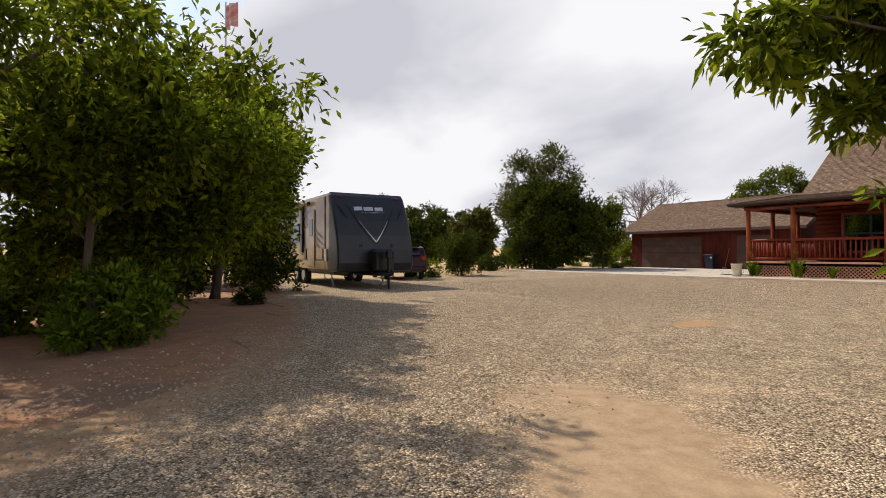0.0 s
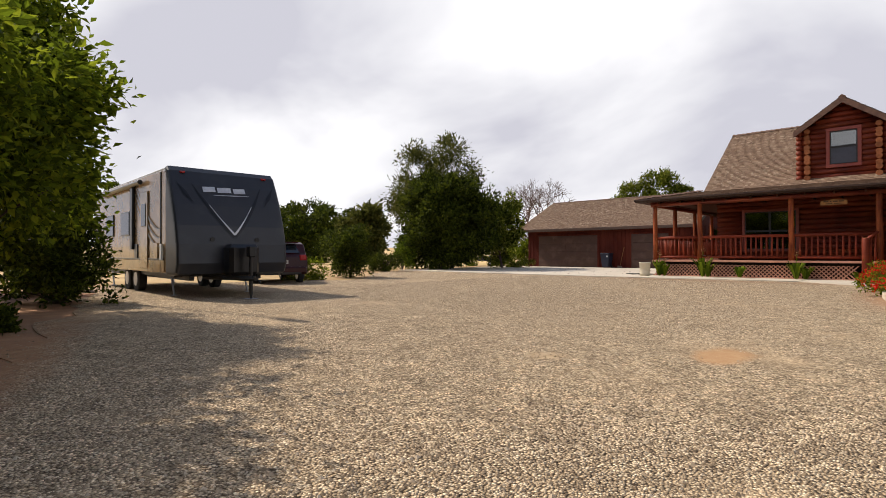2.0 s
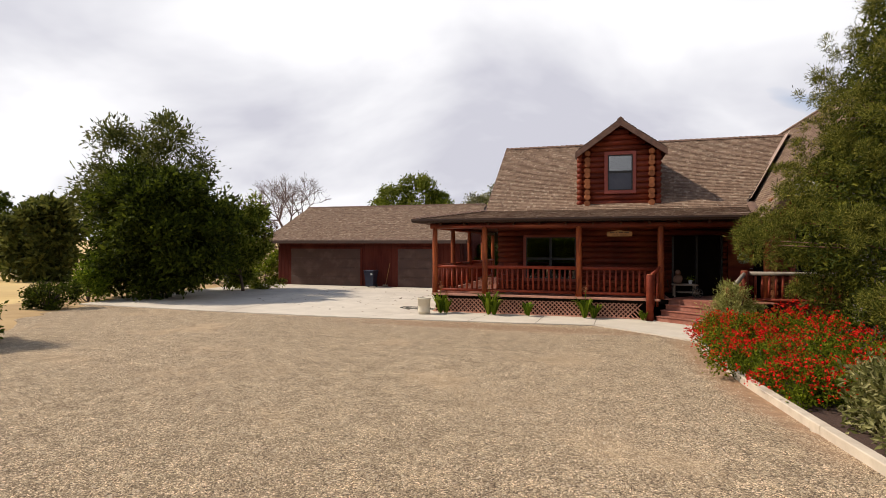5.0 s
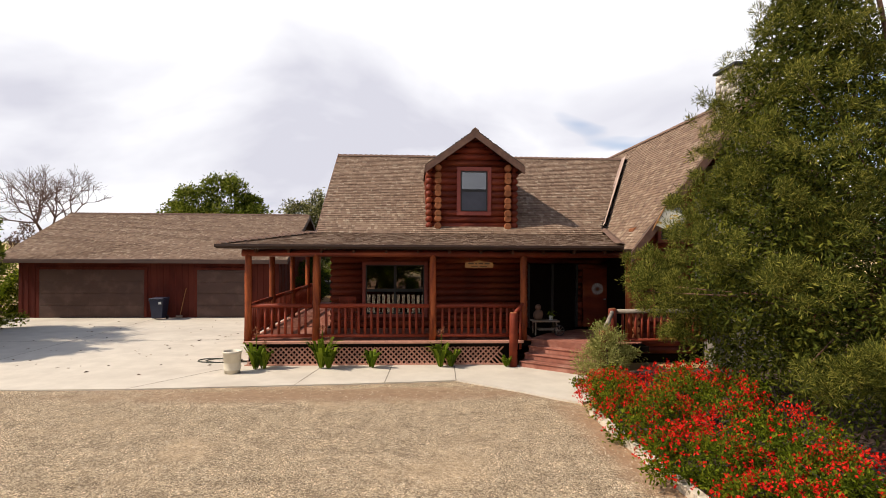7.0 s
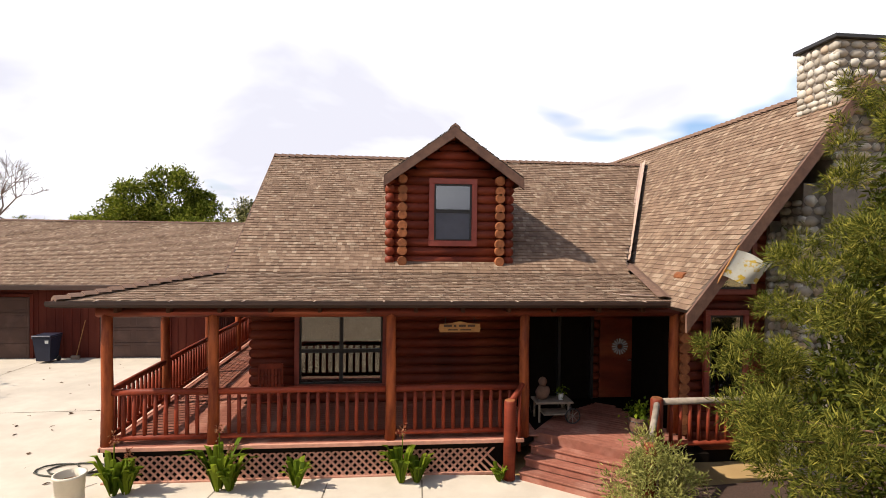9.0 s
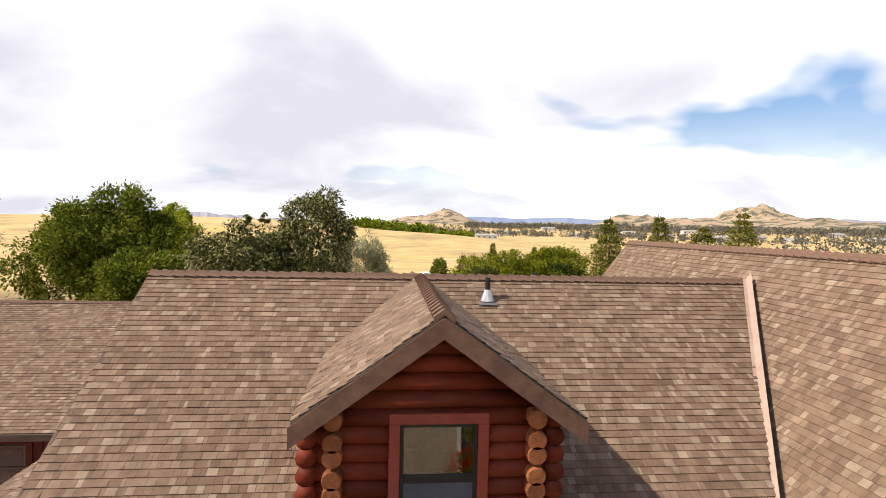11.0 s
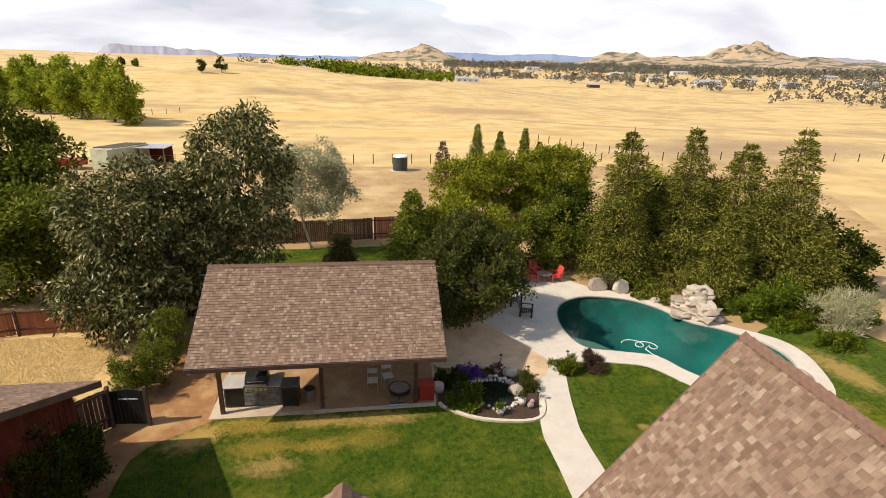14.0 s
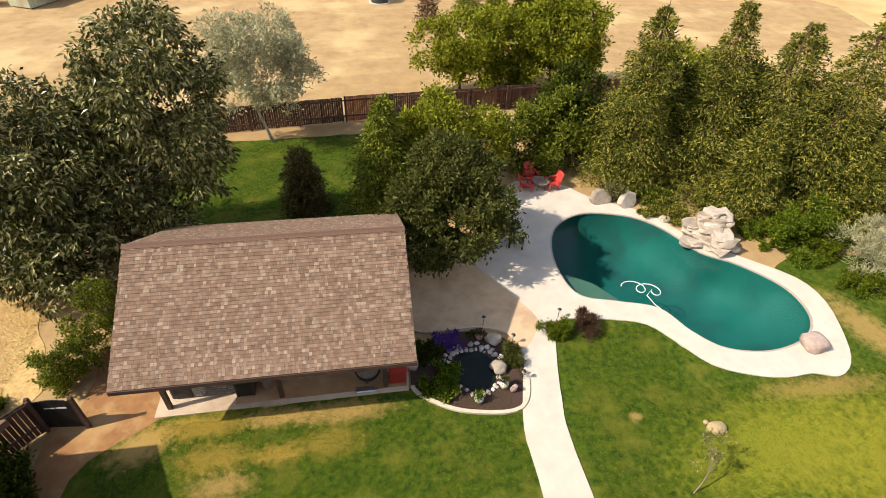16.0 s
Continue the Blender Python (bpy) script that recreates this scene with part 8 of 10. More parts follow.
for bx, by, turn, wide in ((16.65, 59.75, 8, 0.62), (18.0, 59.35, 24, 0.60)):
    g = Geo()
    rim = [(wide * math.cos(a) * (1 + 0.09 * math.sin(5 * a + bx)), 0.36 + 0.50 * math.sin(a) * (1 + 0.07 * math.cos(4 * a + bx))) for a in np.linspace(0, 2 * math.pi, 14, endpoint=False)]
    tip = Matrix.Translation((bx, by, 0.0)) @ Matrix.Rotation(radians(turn), 4, "Z") @ Matrix.Rotation(radians(-24), 4, "X")
    g.add([tip @ Vector((x * k, y, 0.36 + (z - 0.36) * k)) for y, k in ((-0.16, 0.84), (-0.10, 1.0), (0.14, 0.97), (0.22, 0.78)) for x, z in rim],
          [tuple(range(14)), tuple(range(55, 41, -1))] + [(14 * a + b, 14 * a + 14 + b, 14 * a + 14 + (b + 1) % 14, 14 * a + (b + 1) % 14) for a in range(3) for b in range(14)])
    solo("boulder", g, M_rock, "flat-faced pale boulder leaning behind the deck", "boulder", group="slab boulders")
for x, y, s in ((21.6, 55.2, 0.28), (19.3, 57.9, 0.3), (14.9, 63.2, 0.2), (15.4, 62.6, 0.17)):
    solo("garden_rock", Geo().lump((x, y, s * 0.5), (s, s * 0.8, s * 0.7), 2, 0.35, s * 40), M_rock, "pale rock beside the pool deck", "rock", smooth=True)

# tortoise-shaped ornament and young tree on the lawn
M_tort = mat("tan stone ornament", (0.42, 0.32, 0.16), (0.30, 0.22, 0.11), scale=7, rough=0.8, bump=0.4)
solo("lawn_ornament", Geo().lump((15.55, 46.4, 0.12), (0.34, 0.26, 0.18), 3, 0.12, 2).lump((15.3, 46.65, 0.11), (0.1, 0.09, 0.08), 2, 0.1, 3).lump((15.8, 46.25, 0.07), (0.08, 0.07, 0.06), 2, 0.1, 5), M_tort, "tan domed stone ornament on the lawn", "ornament", smooth=True)
tree("young_tree", 13.6, 44.4, 2.0, [(0.2, 0.4, 1.35, 0.5, 0.5, 0.45), (0.5, 0.7, 1.7, 0.35, 0.35, 0.3)], 0.075, 45, 9, "spindly young tree with few pale leaves on the lawn", M_grey_wood, L_fleck, 411, 0.12, 0.022, 0.4, limb_count=9)

# board fence at the back
M_board = ramp_mat("weathered fence boards", [(0.0, (0.055, 0.028, 0.02)), (0.6, (0.10, 0.05, 0.034)), (1.0, (0.15, 0.08, 0.055))], source="object", rough=0.85, bump=0.3, bscale=20, grain=0.3)
M_board_new = ramp_mat("newer red fence boards", [(0.0, (0.26, 0.085, 0.04)), (1.0, (0.38, 0.14, 0.065))], source="object", rough=0.8, bump=0.3, bscale=20, grain=0.3)


def board_fence(a, b, label, h=1.8, new_span=(9, 9), w=0.145):
    a, b = Vector(a), Vector(b)
    L, d = (b - a).length, (b - a).normalized()
    t = thing("board_fence", (a.x, a.y, 0), label, "fence", "garden fences")
    me = shared(("board", h), lambda: Geo().box((0, -0.011, 0.05), (w - 0.01, 0.011, h), 0.003), M_board)
    me2 = shared(("board", h, 2), lambda: Geo().box((0, -0.011, 0.05), (w - 0.01, 0.011, h), 0.003), M_board_new)
    rot = Matrix.Rotation(math.atan2(d.y, d.x), 4, "Z")
    n = int(L / w)
    for i in range(n):
        p = a + d * (i * w)
        isnew = new_span[0] < i / n < new_span[1]
        piece("board", me2 if isnew else me, t, Matrix.Translation((p.x, p.y, random.uniform(-0.02, 0.02))) @ rot)
    k = max(1, int(L / 2.4))
    for i in range(k + 1):
        p = a + d * (L * i / k)
        part("post", Geo().box((-0.05, -0.11, 0), (0.05, -0.012, h + 0.03), 0.006, Matrix.Translation((p.x, p.y, 0)) @ rot), M_fpost2, t)
    for z in (0.3, h - 0.12) if h < 1.4 else (0.4, 1.45):
        part("rail", Geo().box((0, -0.06, z), (L, -0.012, z + 0.09), 0.004, Matrix.Translation((a.x, a.y, 0)) @ rot), M_fpost2, t)


M_fpost2 = mat("fence post wood", (0.09, 0.05, 0.035), (0.06, 0.035, 0.025), rough=0.9, bump=0.2)
board_fence((-8.5, 69.2), (3.3, 70.65), "weathered dark board fence behind the garden", 1.7)
board_fence((3.3, 70.65), (6.0, 70.95), "newer red-brown board fence panel", 1.75, (-1, 2))
board_fence((6.0, 70.95), (22.5, 72.2), "weathered dark board fence behind the garden", 1.7)
board_fence((-25, 54.2), (-13.7, 56.7), "red-brown board fence with pale rails beside the straw yard", 1.3, (-1, 2))
board_fence((-13.7, 56.7), (-9.4, 57.0), "red-brown board fence with pale rails beside the straw yard", 1.3, (-1, 2))
board_fence((-7.7, 47.9), (-6.5, 49.2), "dark board fence beside the garden gate", 1.6)
gt = thing("garden_gate", (-5.85, 49.25, 0), "dark board garden gate with pale script lettering", "gate")
for i in range(8):
    part("board", Geo().box((i * 0.15, -0.015, 0.08), (i * 0.15 + 0.14, 0.015, 1.45 + 0.1 * math.sin(i * 0.39)), 0.004, Matrix.Translation((-6.45, 49.28, 0)) @ Matrix.Rotation(-0.09, 4, "Z")), M_dark, gt)
part("lettering", Geo().box((0.3, -0.03, 1.12), (0.62, -0.02, 1.17), 0, Matrix.Translation((-6.45, 49.28, 0)) @ Matrix.Rotation(-0.09, 4, "Z")).box((0.66, -0.03, 1.13), (0.98, -0.02, 1.18), 0, Matrix.Translation((-6.45, 49.28, 0)) @ Matrix.Rotation(-0.09, 4, "Z")), M_blind, gt)
for x in (-6.5, -5.2):
    part("post", Geo().box((x - 0.06, 49.22 - (x + 6.5) * 0.09, 0), (x + 0.06, 49.34 - (x + 6.5) * 0.09, 1.65), 0.008), M_fpost2, gt)

# dirt path between gate, garage and pavilion
M_redpath = mat("red-brown earth path", (0.33, 0.165, 0.062), (0.25, 0.12, 0.045), scale=2, rough=0.95, bump=0.4, bscale=20, c3=(0.40, 0.24, 0.10), scale3=0.7, detail=9)
yard_sheet("earth_path", [(-6.6, 42), (-4.6, 42), (-4.6, 46.4), (-4.2, 47.6), (-3.0, 48.4), (-3.2, 49.2), (-3.2, 56), (-5.8, 56), (-5.7, 49.8), (-6.4, 49.2), (-6.5, 47.6)], 0.022, M_redpath, "red-brown earth path beside the pavilion", 0.15)

# water tank and container beyond the fence
tk = thing("water_tank", (6.95, 98.5, 0), "dark green cylindrical water tank with a white top", "tank")
part("tank", Geo().tube([(0, 0, 0), (0, 0, 1.75)], 0.93, 28), mat("dark tank plastic", (0.03, 0.04, 0.036), (0.04, 0.05, 0.045), rough=0.5), tk, smooth=False, local=True)
part("top", Geo().tube([(0, 0, 1.75), (0, 0, 1.9), (0, 0, 1.98)], [0.95, 0.85, 0.3], 28), M_white, tk, local=True)
part("pad", Geo().tube([(0, 0, -0.02), (0, 0, 0.06)], 1.15, 24), M_concrete, tk, local=True)
M_cont = mat("pale green container", (0.42, 0.44, 0.30), (0.34, 0.36, 0.25), scale=2, rough=0.7, c3=(0.30, 0.24, 0.15), scale3=0.6)
cn = thing("storage_container", (-26.5, 100.5, 0), "pale green storage container with planks on its roof", "container", rz=-25)
part("box", Geo().box((-1.3, -3, 0.1), (1.3, 3, 2.5), 0.03), M_cont, cn, local=True)
for i in range(14):
    part("rib", Geo().box((1.3, -2.9 + i * 0.43, 0.2), (1.34, -2.7 + i * 0.43, 2.4), 0.008), M_cont, cn, local=True)
for i in range(5):
    part("plank", Geo().box((-1.2 + i * 0.5, -2.6 + 0.2 * i, 2.5), (-1.05 + i * 0.5, 2.2 + 0.2 * i, 2.62), 0.006), M_grey_wood, cn, local=True)
lean = thing("lean_to_shed", (-23.2, 102.0, 0), "open lean-to shed with pale metal roof beside the container", "shed")
part("wall", Geo().box((-1.6, 1.4, 0), (1.6, 1.5, 2.2)).box((-1.6, -1.4, 0), (-1.5, 1.5, 2.2)), M_siding, lean, local=True)
part("roof", Geo().box((-1.8, -1.7, 2.25), (1.8, 1.7, 2.32), 0.01), M_metal, lean, local=True)
for x in (-1.5, 1.5):
    part("post", Geo().box((x - 0.05, -1.45, 0), (x + 0.05, -1.35, 2.25), 0.005), M_grey_wood, lean, local=True)
sk = thing("skip_trailer", (-31.5, 99, 0), "rusty red farm cart", "cart")
part("tub", Geo().prism([(-0.9, 0.5), (0.9, 0.5), (1.1, 1.2), (-1.1, 1.2)], "x", -1.4, 1.4), M_redbox, sk, local=True)
for s in (-0.8, 0.8):
    part("wheel", Geo().tube([(0, s - 0.08, 0.35), (0, s + 0.08, 0.35)], 0.35, 16), M_rubber, sk, local=True)

# flagpole behind the yard trees
fp2 = thing("flagpole", (-13.0, 4.0, 0), "pale flagpole with a striped flag", "flagpole")
part("pole", Geo().tube([(0, 0, 0), (0, 0, 10.6)], [0.06, 0.03], 8), M_metal, fp2, local=True)
g = Geo()
for i in range(9):
    for j in range(5):
        g.v.append((0.05 + i * 0.19, 0.08 * math.sin(i * 1.1), 10.45 - j * 0.22 - 0.05 * i + 0.04 * math.sin(i * 0.9 + j)))
g.f = [(i * 5 + j, i * 5 + j + 1, (i + 1) * 5 + j + 1, (i + 1) * 5 + j) for i in range(8) for j in range(4)]
part("flag", g, mat("striped cloth", (0.45, 0.05, 0.04), (0.6, 0.55, 0.5), scale=5, rough=0.9, stretch=(0.05, 0.05, 1), trans=0.3), fp2, "red and white striped flag", local=True)
# black irrigation line across the soil
pts = [(3.6 - 0.55 * i, -2.0 - 0.12 * i + 0.15 * math.sin(i), 0.03) for i in range(16)]
solo("irrigation_line", Geo().tube(pts, 0.014, 5), M_black, "black irrigation pipe lying on the soil", "pipe", smooth=True)
# grass blades on the lawns
rng = np.random.default_rng(31)


def blades(name, boxes, n, size, material, label):
    P = []
    area = np.array([(b[2] - b[0]) * (b[3] - b[1]) for b in boxes])
    for b, k in zip(boxes, (n * area / area.sum()).astype(int)):
        P.append(np.stack([rng.uniform(b[0], b[2], k), rng.uniform(b[1], b[3], k), np.full(k, 0.03)], 1))
    P = np.concatenate(P)
    Vv, Ff = leaf_arrays(P, size, 0.16, rng, np.repeat([[0, 0, 1.6]], len(P), 0))
    me = fast_mesh(name, Vv, Ff)
    me.materials.append(material)
    tagged(new(name, me), label, "grass", kind="stuff")


blades("lawn_grass", [(-2.8, 42.5, 8.9, 48.9), (-4.8, 43, -2.8, 47.8), (10.9, 43, 24, 48.0), (11.5, 48, 15.5, 51.2), (-4, 61, 5, 68)], 170000, 0.06, L_grass, "short blades of lawn grass")
blades("straw_grass", [(-20, 49, -8.6, 56.3)], 42000, 0.085, L_straw, "pale straw stalks lying in the side yard")

# ---- trees and shrubs of the yard ----
tree("yard_tree", -6.5, 2.2, 6.4, [(0, 0, 3.6, 2.0, 2.0, 1.7), (0.4, 0.6, 4.0, 1.4, 1.4, 1.2), (-0.9, -0.6, 4.1, 1.6, 1.6, 1.1), (1.0, 0.5, 2.6, 1.3, 1.3, 1.0), (-1.2, -1.2, 2.7, 1.6, 1.6, 1.3), (-0.8, 1.0, 2.4, 1.5, 1.4, 1.2)],
     0.12, 2700, 16, "dense broad-leaved shade tree beside the drive", M_bark, L_yard, 1, 0.26, 0.12, 0.55)
tree("yard_tree", -3.0, 0.0, 5.0, [(0, 0, 2.3, 1.9, 1.8, 1.4), (0.9, 0.6, 1.9, 1.2, 1.2, 1.0), (-0.6, -0.9, 3.0, 1.5, 1.5, 1.1), (-0.2, 0.4, 3.1, 1.3, 1.3, 0.9), (0.6, 0.8, 3.2, 1.2, 1.2, 0.8), (-0.3, 0.5, 3.7, 0.9, 0.9, 0.7), (-1.2, -0.9, 3.8, 1.0, 1.0, 0.8), (0.8, 2.2, 2.9, 0.95, 0.9, 0.7), (-0.7, 2.4, 2.9, 1.0, 0.9, 0.8), (1.5, 1.5, 2.8, 0.8, 0.8, 0.6)],
     0.11, 2600, 16, "dense dark shade tree beside the drive", M_bark, L_yard, 2, 0.25, 0.10, 0.5)
tree("yard_tree", 0.35, -0.55, 5.2, [(-0.6, 0.4, 2.6, 1.0, 1.0, 0.7), (-1.2, 1.8, 2.8, 1.0, 0.9, 0.6), (-0.9, -0.5, 2.4, 1.2, 1.1, 0.8), (-0.9, 0.3, 3.4, 1.0, 0.9, 0.5), (-0.8, 1.2, 3.2, 1.1, 1.0, 0.6)],
     0.10, 900, 14, "spreading leafy tree at the edge of the drive", M_bark, L_yard, 23, 0.2, 0.06, 0.5, droop=0.3, hollow=0.3)
tree("yard_tree", 1.2, -3.2, 7, [(0.2, 0.2, 4.6, 1.2, 1.2, 0.8), (-1.2, 0.6, 4.4, 1.2, 1.1, 0.8), (-0.8, 1.7, 3.6, 0.9, 0.9, 0.55), (-0.6, 2.4, 3.75, 0.8, 0.8, 0.45), (-0.9, 2.0, 2.9, 0.5, 0.6, 0.5), (-1.4, -0.8, 4.4, 1.5, 1.3, 0.8)] + [(1.6, 3.85, 2.75, 0.45, 0.5, 0.22), (1.4, 3.2, 2.9, 0.55, 0.6, 0.28), (1.3, 2.4, 2.95, 0.65, 0.6, 0.34), (1.3, 1.6, 2.85, 0.7, 0.6, 0.4), (1.4, 0.9, 2.4, 0.6, 0.5, 0.45)] * 3,
     0.09, 1700, 13, "spreading tree with hanging leaves over the drive", M_bark, L_yard, 3, 0.26, 0.13, 0.4, droop=0.5)
tree("yard_tree", -1.6, -3.8, 6, [(0, 0, 3.2, 2.1, 2.1, 1.7), (-1.5, 0.5, 2.2, 1.6, 1.6, 1.2), (1.0, 0.8, 2.0, 1.1, 1.1, 1.0)],
     0.15, 800, 14, "thin-leaved grey-green tree in shade", M_bark, L_olive, 4, 0.28, 0.11, 0.3)
tree("yard_tree", 8.9, 5.2, 6, [(-2.9, -1.75, 2.75, 0.42, 0.42, 0.32), (-2.75, -1.45, 2.2, 0.32, 0.34, 0.28), (-2.45, -1.1, 2.9, 0.6, 0.6, 0.4), (-2.45, -1.0, 2.15, 0.3, 0.3, 0.35), (-1.9, -0.7, 3.2, 0.7, 0.6, 0.5), (-2.35, -0.9, 1.2, 0.2, 0.2, 0.4), (-2.3, -0.95, 1.7, 0.2, 0.2, 0.35), (-2.15, -0.85, 2.55, 0.5, 0.5, 0.5), (-0.6, 0.2, 4.0, 0.8, 0.8, 0.7)],
     0.12, 1050, 13, "tree with long hanging leaves reaching over the yard", M_bark, L_yard, 5, 0.11, 0.10, 0.36, droop=0.9, hollow=0.2)
bush("bush", 0.1, -0.3, 0.95, 0.85, 1.35, 0.10, 5200, "bright green leafy bush at the edge of the drive", L_bright, 6)
bush("bush", -1.6, -1.6, 1.3, 1.2, 1.6, 0.12, 5200, "dark green bush under the trees", L_yard, 7)
bush("bush", -8.9, 4.2, 1.9, 1.3, 2.3, 0.13, 8000, "dark leafy shrub under the shade tree", L_shade, 21)
bush("bush", -6.2, 1.2, 1.3, 1.2, 1.7, 0.12, 5000, "dark leafy shrub at the foot of the tree", L_shade, 22)
for i, (x, y, rx, ry, h) in enumerate(((-10.2, 0.6, 2.0, 1.6, 2.6), (-8.4, -1.2, 1.8, 1.5, 2.2), (-12.5, 2.4, 2.0, 1.6, 2.8), (-5.0, -2.4, 1.5, 1.4, 1.8))):
    bush("bush", x, y, rx, ry, h, 0.14, 5000, "dark leafy shrub among the roadside trees", L_shade, 24 + i, group="roadside shrubs")
bush("bush", -4.35, 2.5, 0.55, 0.45, 0.45, 0.09, 1200, "low dark bush under the tree", L_shade, 8)
bush("bush", -12.6, 4.4, 1.5, 1.3, 2.0, 0.12, 4200, "dark hanging shrub behind the trailer", L_shade, 9)
tree("yard_tree", -17.5, 1.0, 7, [(0, 0, 4.2, 2.6, 2.6, 2.4), (1.2, 1.4, 5.0, 1.8, 1.8, 1.6)], 0.2, 800, 14, "dark shade tree beyond the trailer", M_bark, L_shade, 10, 0.32, 0.15, 0.5)

for i, (x, y, h) in enumerate(((-14, -19, 6.0), (-8, -23, 7.5), (-1.5, -20, 5.5), (5, -24, 7.5), (11, -19, 5.5), (17, -22, 7.0))):
    tree("yard_tree", x, y, h, [(0, 0, h * 0.62, 3.2, 3.0, h * 0.34), (2.0, 0.5, h * 0.45, 2.4, 2.2, h * 0.26), (-2.0, -0.4, h * 0.45, 2.4, 2.2, h * 0.26), (0, 0, h * 0.25, 2.8, 2.2, h * 0.22)], 0.34, 420, 12, "tall dark tree across the road from the house", M_bark, L_shade, 400 + i, 0.42, 0.16, 0.5, group="roadside trees")

tree("big_tree", -20.6, 28.6, 9, [(-2.5, 0.4, 6.6, 1.5, 1.5, 2.4), (0.3, 0.6, 7.5, 1.7, 1.7, 2.2), (1.7, 0.5, 6.2, 1.3, 1.3, 1.7), (-1.2, 0.3, 4.4, 2.9, 2.2, 2.4)], 0.24, 1200, 14,
     "tall wispy eucalyptus swaying behind the drive", M_bark_pale, L_olive, 11, 0.34, 0.16, 0.28)
tree("big_tree", -18.6, 26.9, 7, [(0, 0, 3.0, 2.8, 2.2, 2.7), (-0.9, -0.2, 4.8, 1.9, 1.6, 1.6), (2.0, 0.3, 2.6, 1.7, 1.5, 2.1), (1.0, 0.2, 4.4, 1.8, 1.5, 1.6), (2.6, 0.6, 4.0, 1.2, 1.1, 1.1), (-2.0, 0.2, 2.2, 1.6, 1.5, 1.9)], 0.20, 3000, 14,
     "dense glossy dark green tree at the edge of the gravel", M_bark, L_shade, 12, 0.28, 0.16, 0.5, hollow=0.4)
tree("big_tree", -17.2, 31.6, 5, [(-0.4, 0, 3.0, 1.6, 1.5, 1.9), (0.0, 0.4, 4.3, 1.1, 1.0, 1.1), (-1.0, 0.2, 1.6, 1.4, 1.2, 1.4), (-1.8, 0.4, 3.6, 1.2, 1.1, 1.4)], 0.2, 800, 13,
     "leafy young tree beside the garage", M_bark, L_wind, 13, 0.26, 0.09, 0.5)
bush("bush", -14.4, 16.2, 1.65, 1.5, 3.0, 0.12, 9000, "tall rounded dark olive bush at the gravel's edge", L_shade, 14, lumps=9)
bush("bush", -13.9, 13.5, 0.95, 0.9, 1.35, 0.11, 3000, "green bush beside the parked car", L_yard, 15)
bush("bush", -19.3, 22.4, 1.6, 1.1, 1.4, 0.12, 4200, "low dark green bush", L_shade, 16)
bush("bush", -20.4, 25.0, 1.2, 1.0, 2.4, 0.14, 4200, "yellow-green bush at the edge of the drive", L_bright, 17)
bush("bush", -17.6, 33.4, 1.5, 1.2, 1.3, 0.13, 3000, "low green shrub beside the concrete", L_wind, 18)
for i, (x, y, rx, ry, h) in enumerate(((-20.6, 38.4, 1.6, 1.3, 2.6), (-22.8, 40.2, 2.0, 1.6, 4.4), (-24.4, 36.6, 1.8, 1.6, 3.2), (-21.6, 44.0, 1.8, 1.8, 4.8))):
    bush("bush", x, y, rx, ry, h, 0.15, 4200, "leafy green shrub beside the garage", L_wind if i % 2 else L_yard, 230 + i, group="shrubs at the garage end")
bush("bush", -21.4, 31.0, 1.6, 1.4, 2.2, 0.14, 3400, "green shrub beside the concrete", L_yard, 19)

for i, (x, y, h, lab, L) in enumerate((( -37, 35, 6.0, "thin pale tree in the dry field", L_olive), (-40, 37, 4.6, "small pale tree in the dry field", L_olive), (-46, 33, 5.0, "dark rounded tree in the dry field", L_shade),
                                     (-62, 44, 10, "dark rounded tree in the dry field", L_shade), (-70, 40, 11, "dark rounded tree in the dry field", L_shade), (-76, 55, 10, "dark rounded tree in the dry field", L_shade), (-58, 30, 8, "leafy green tree in the dry field", L_bright),
                                     (-66, 50, 9, "dark rounded tree in the dry field", L_shade), (-84, 52, 11, "dark rounded tree in the dry field", L_shade), (-55, 20, 8.5, "dark leafy tree in the dry field", L_shade), (-80, 66, 10, "dark rounded tree in the dry field", L_shade), (-50, 12, 9, "dark leafy tree in the dry field", L_shade))):
    r = h * 0.36
    tree("field_tree", x, y, h, [(0, 0, h * 0.55, r, r, h * 0.40), (r * 0.5, r * 0.2, h * 0.42, r * 0.8, r * 0.8, h * 0.3), (-r * 0.5, -r * 0.2, h * 0.45, r * 0.8, r * 0.8, h * 0.3), (0, 0, h * 0.2, r * 1.1, r, h * 0.2)],
         0.42, 420, 12, lab, M_bark, L, 30 + i, 0.42, 0.14, 0.5, group="far trees")

for i, (x, y, h) in enumerate(((-53, 33, 5.5), (-50, 38, 5.0), (-57, 28, 6.0), (-47, 42, 4.5), (-61, 38, 6.5), (-68, 34, 7.0))):
    bush("bush", x, y, 4.2, 3.2, h, 0.32, 2600, "broad dark brush at the edge of the dry field", L_shade, 54 + i, group="field brush")
# bare tree and brush behind the garage
rng = np.random.default_rng(77)
M_twig = mat("brown twigs", (0.15, 0.095, 0.075), (0.10, 0.062, 0.05), rough=0.9, bump=0.2)
bt = thing("bare_tree", (-45.6, 80, 0), "leafless brown tree behind the garage", "tree")
g = Geo()


def twigs(p, d, length, r, depth):
    q = p + d * length
    g.tube([p, p.lerp(q, 0.5) + Vector(rng.normal(size=3)) * length * 0.05, q], [r, r * 0.8, r * 0.6], 5, caps=False)
    if depth == 0:
        return
    for _ in range(4):
        dd = (d + Vector(rng.normal(size=3)) * 0.55 + Vector((0, 0, 0.12))).normalized()
        twigs(q, dd, length * rng.uniform(0.62, 0.85), r * 0.55, depth - 1)


twigs(Vector((0, 0, -0.1)), Vector((0, 0, 1)), 4.3, 0.36, 5)
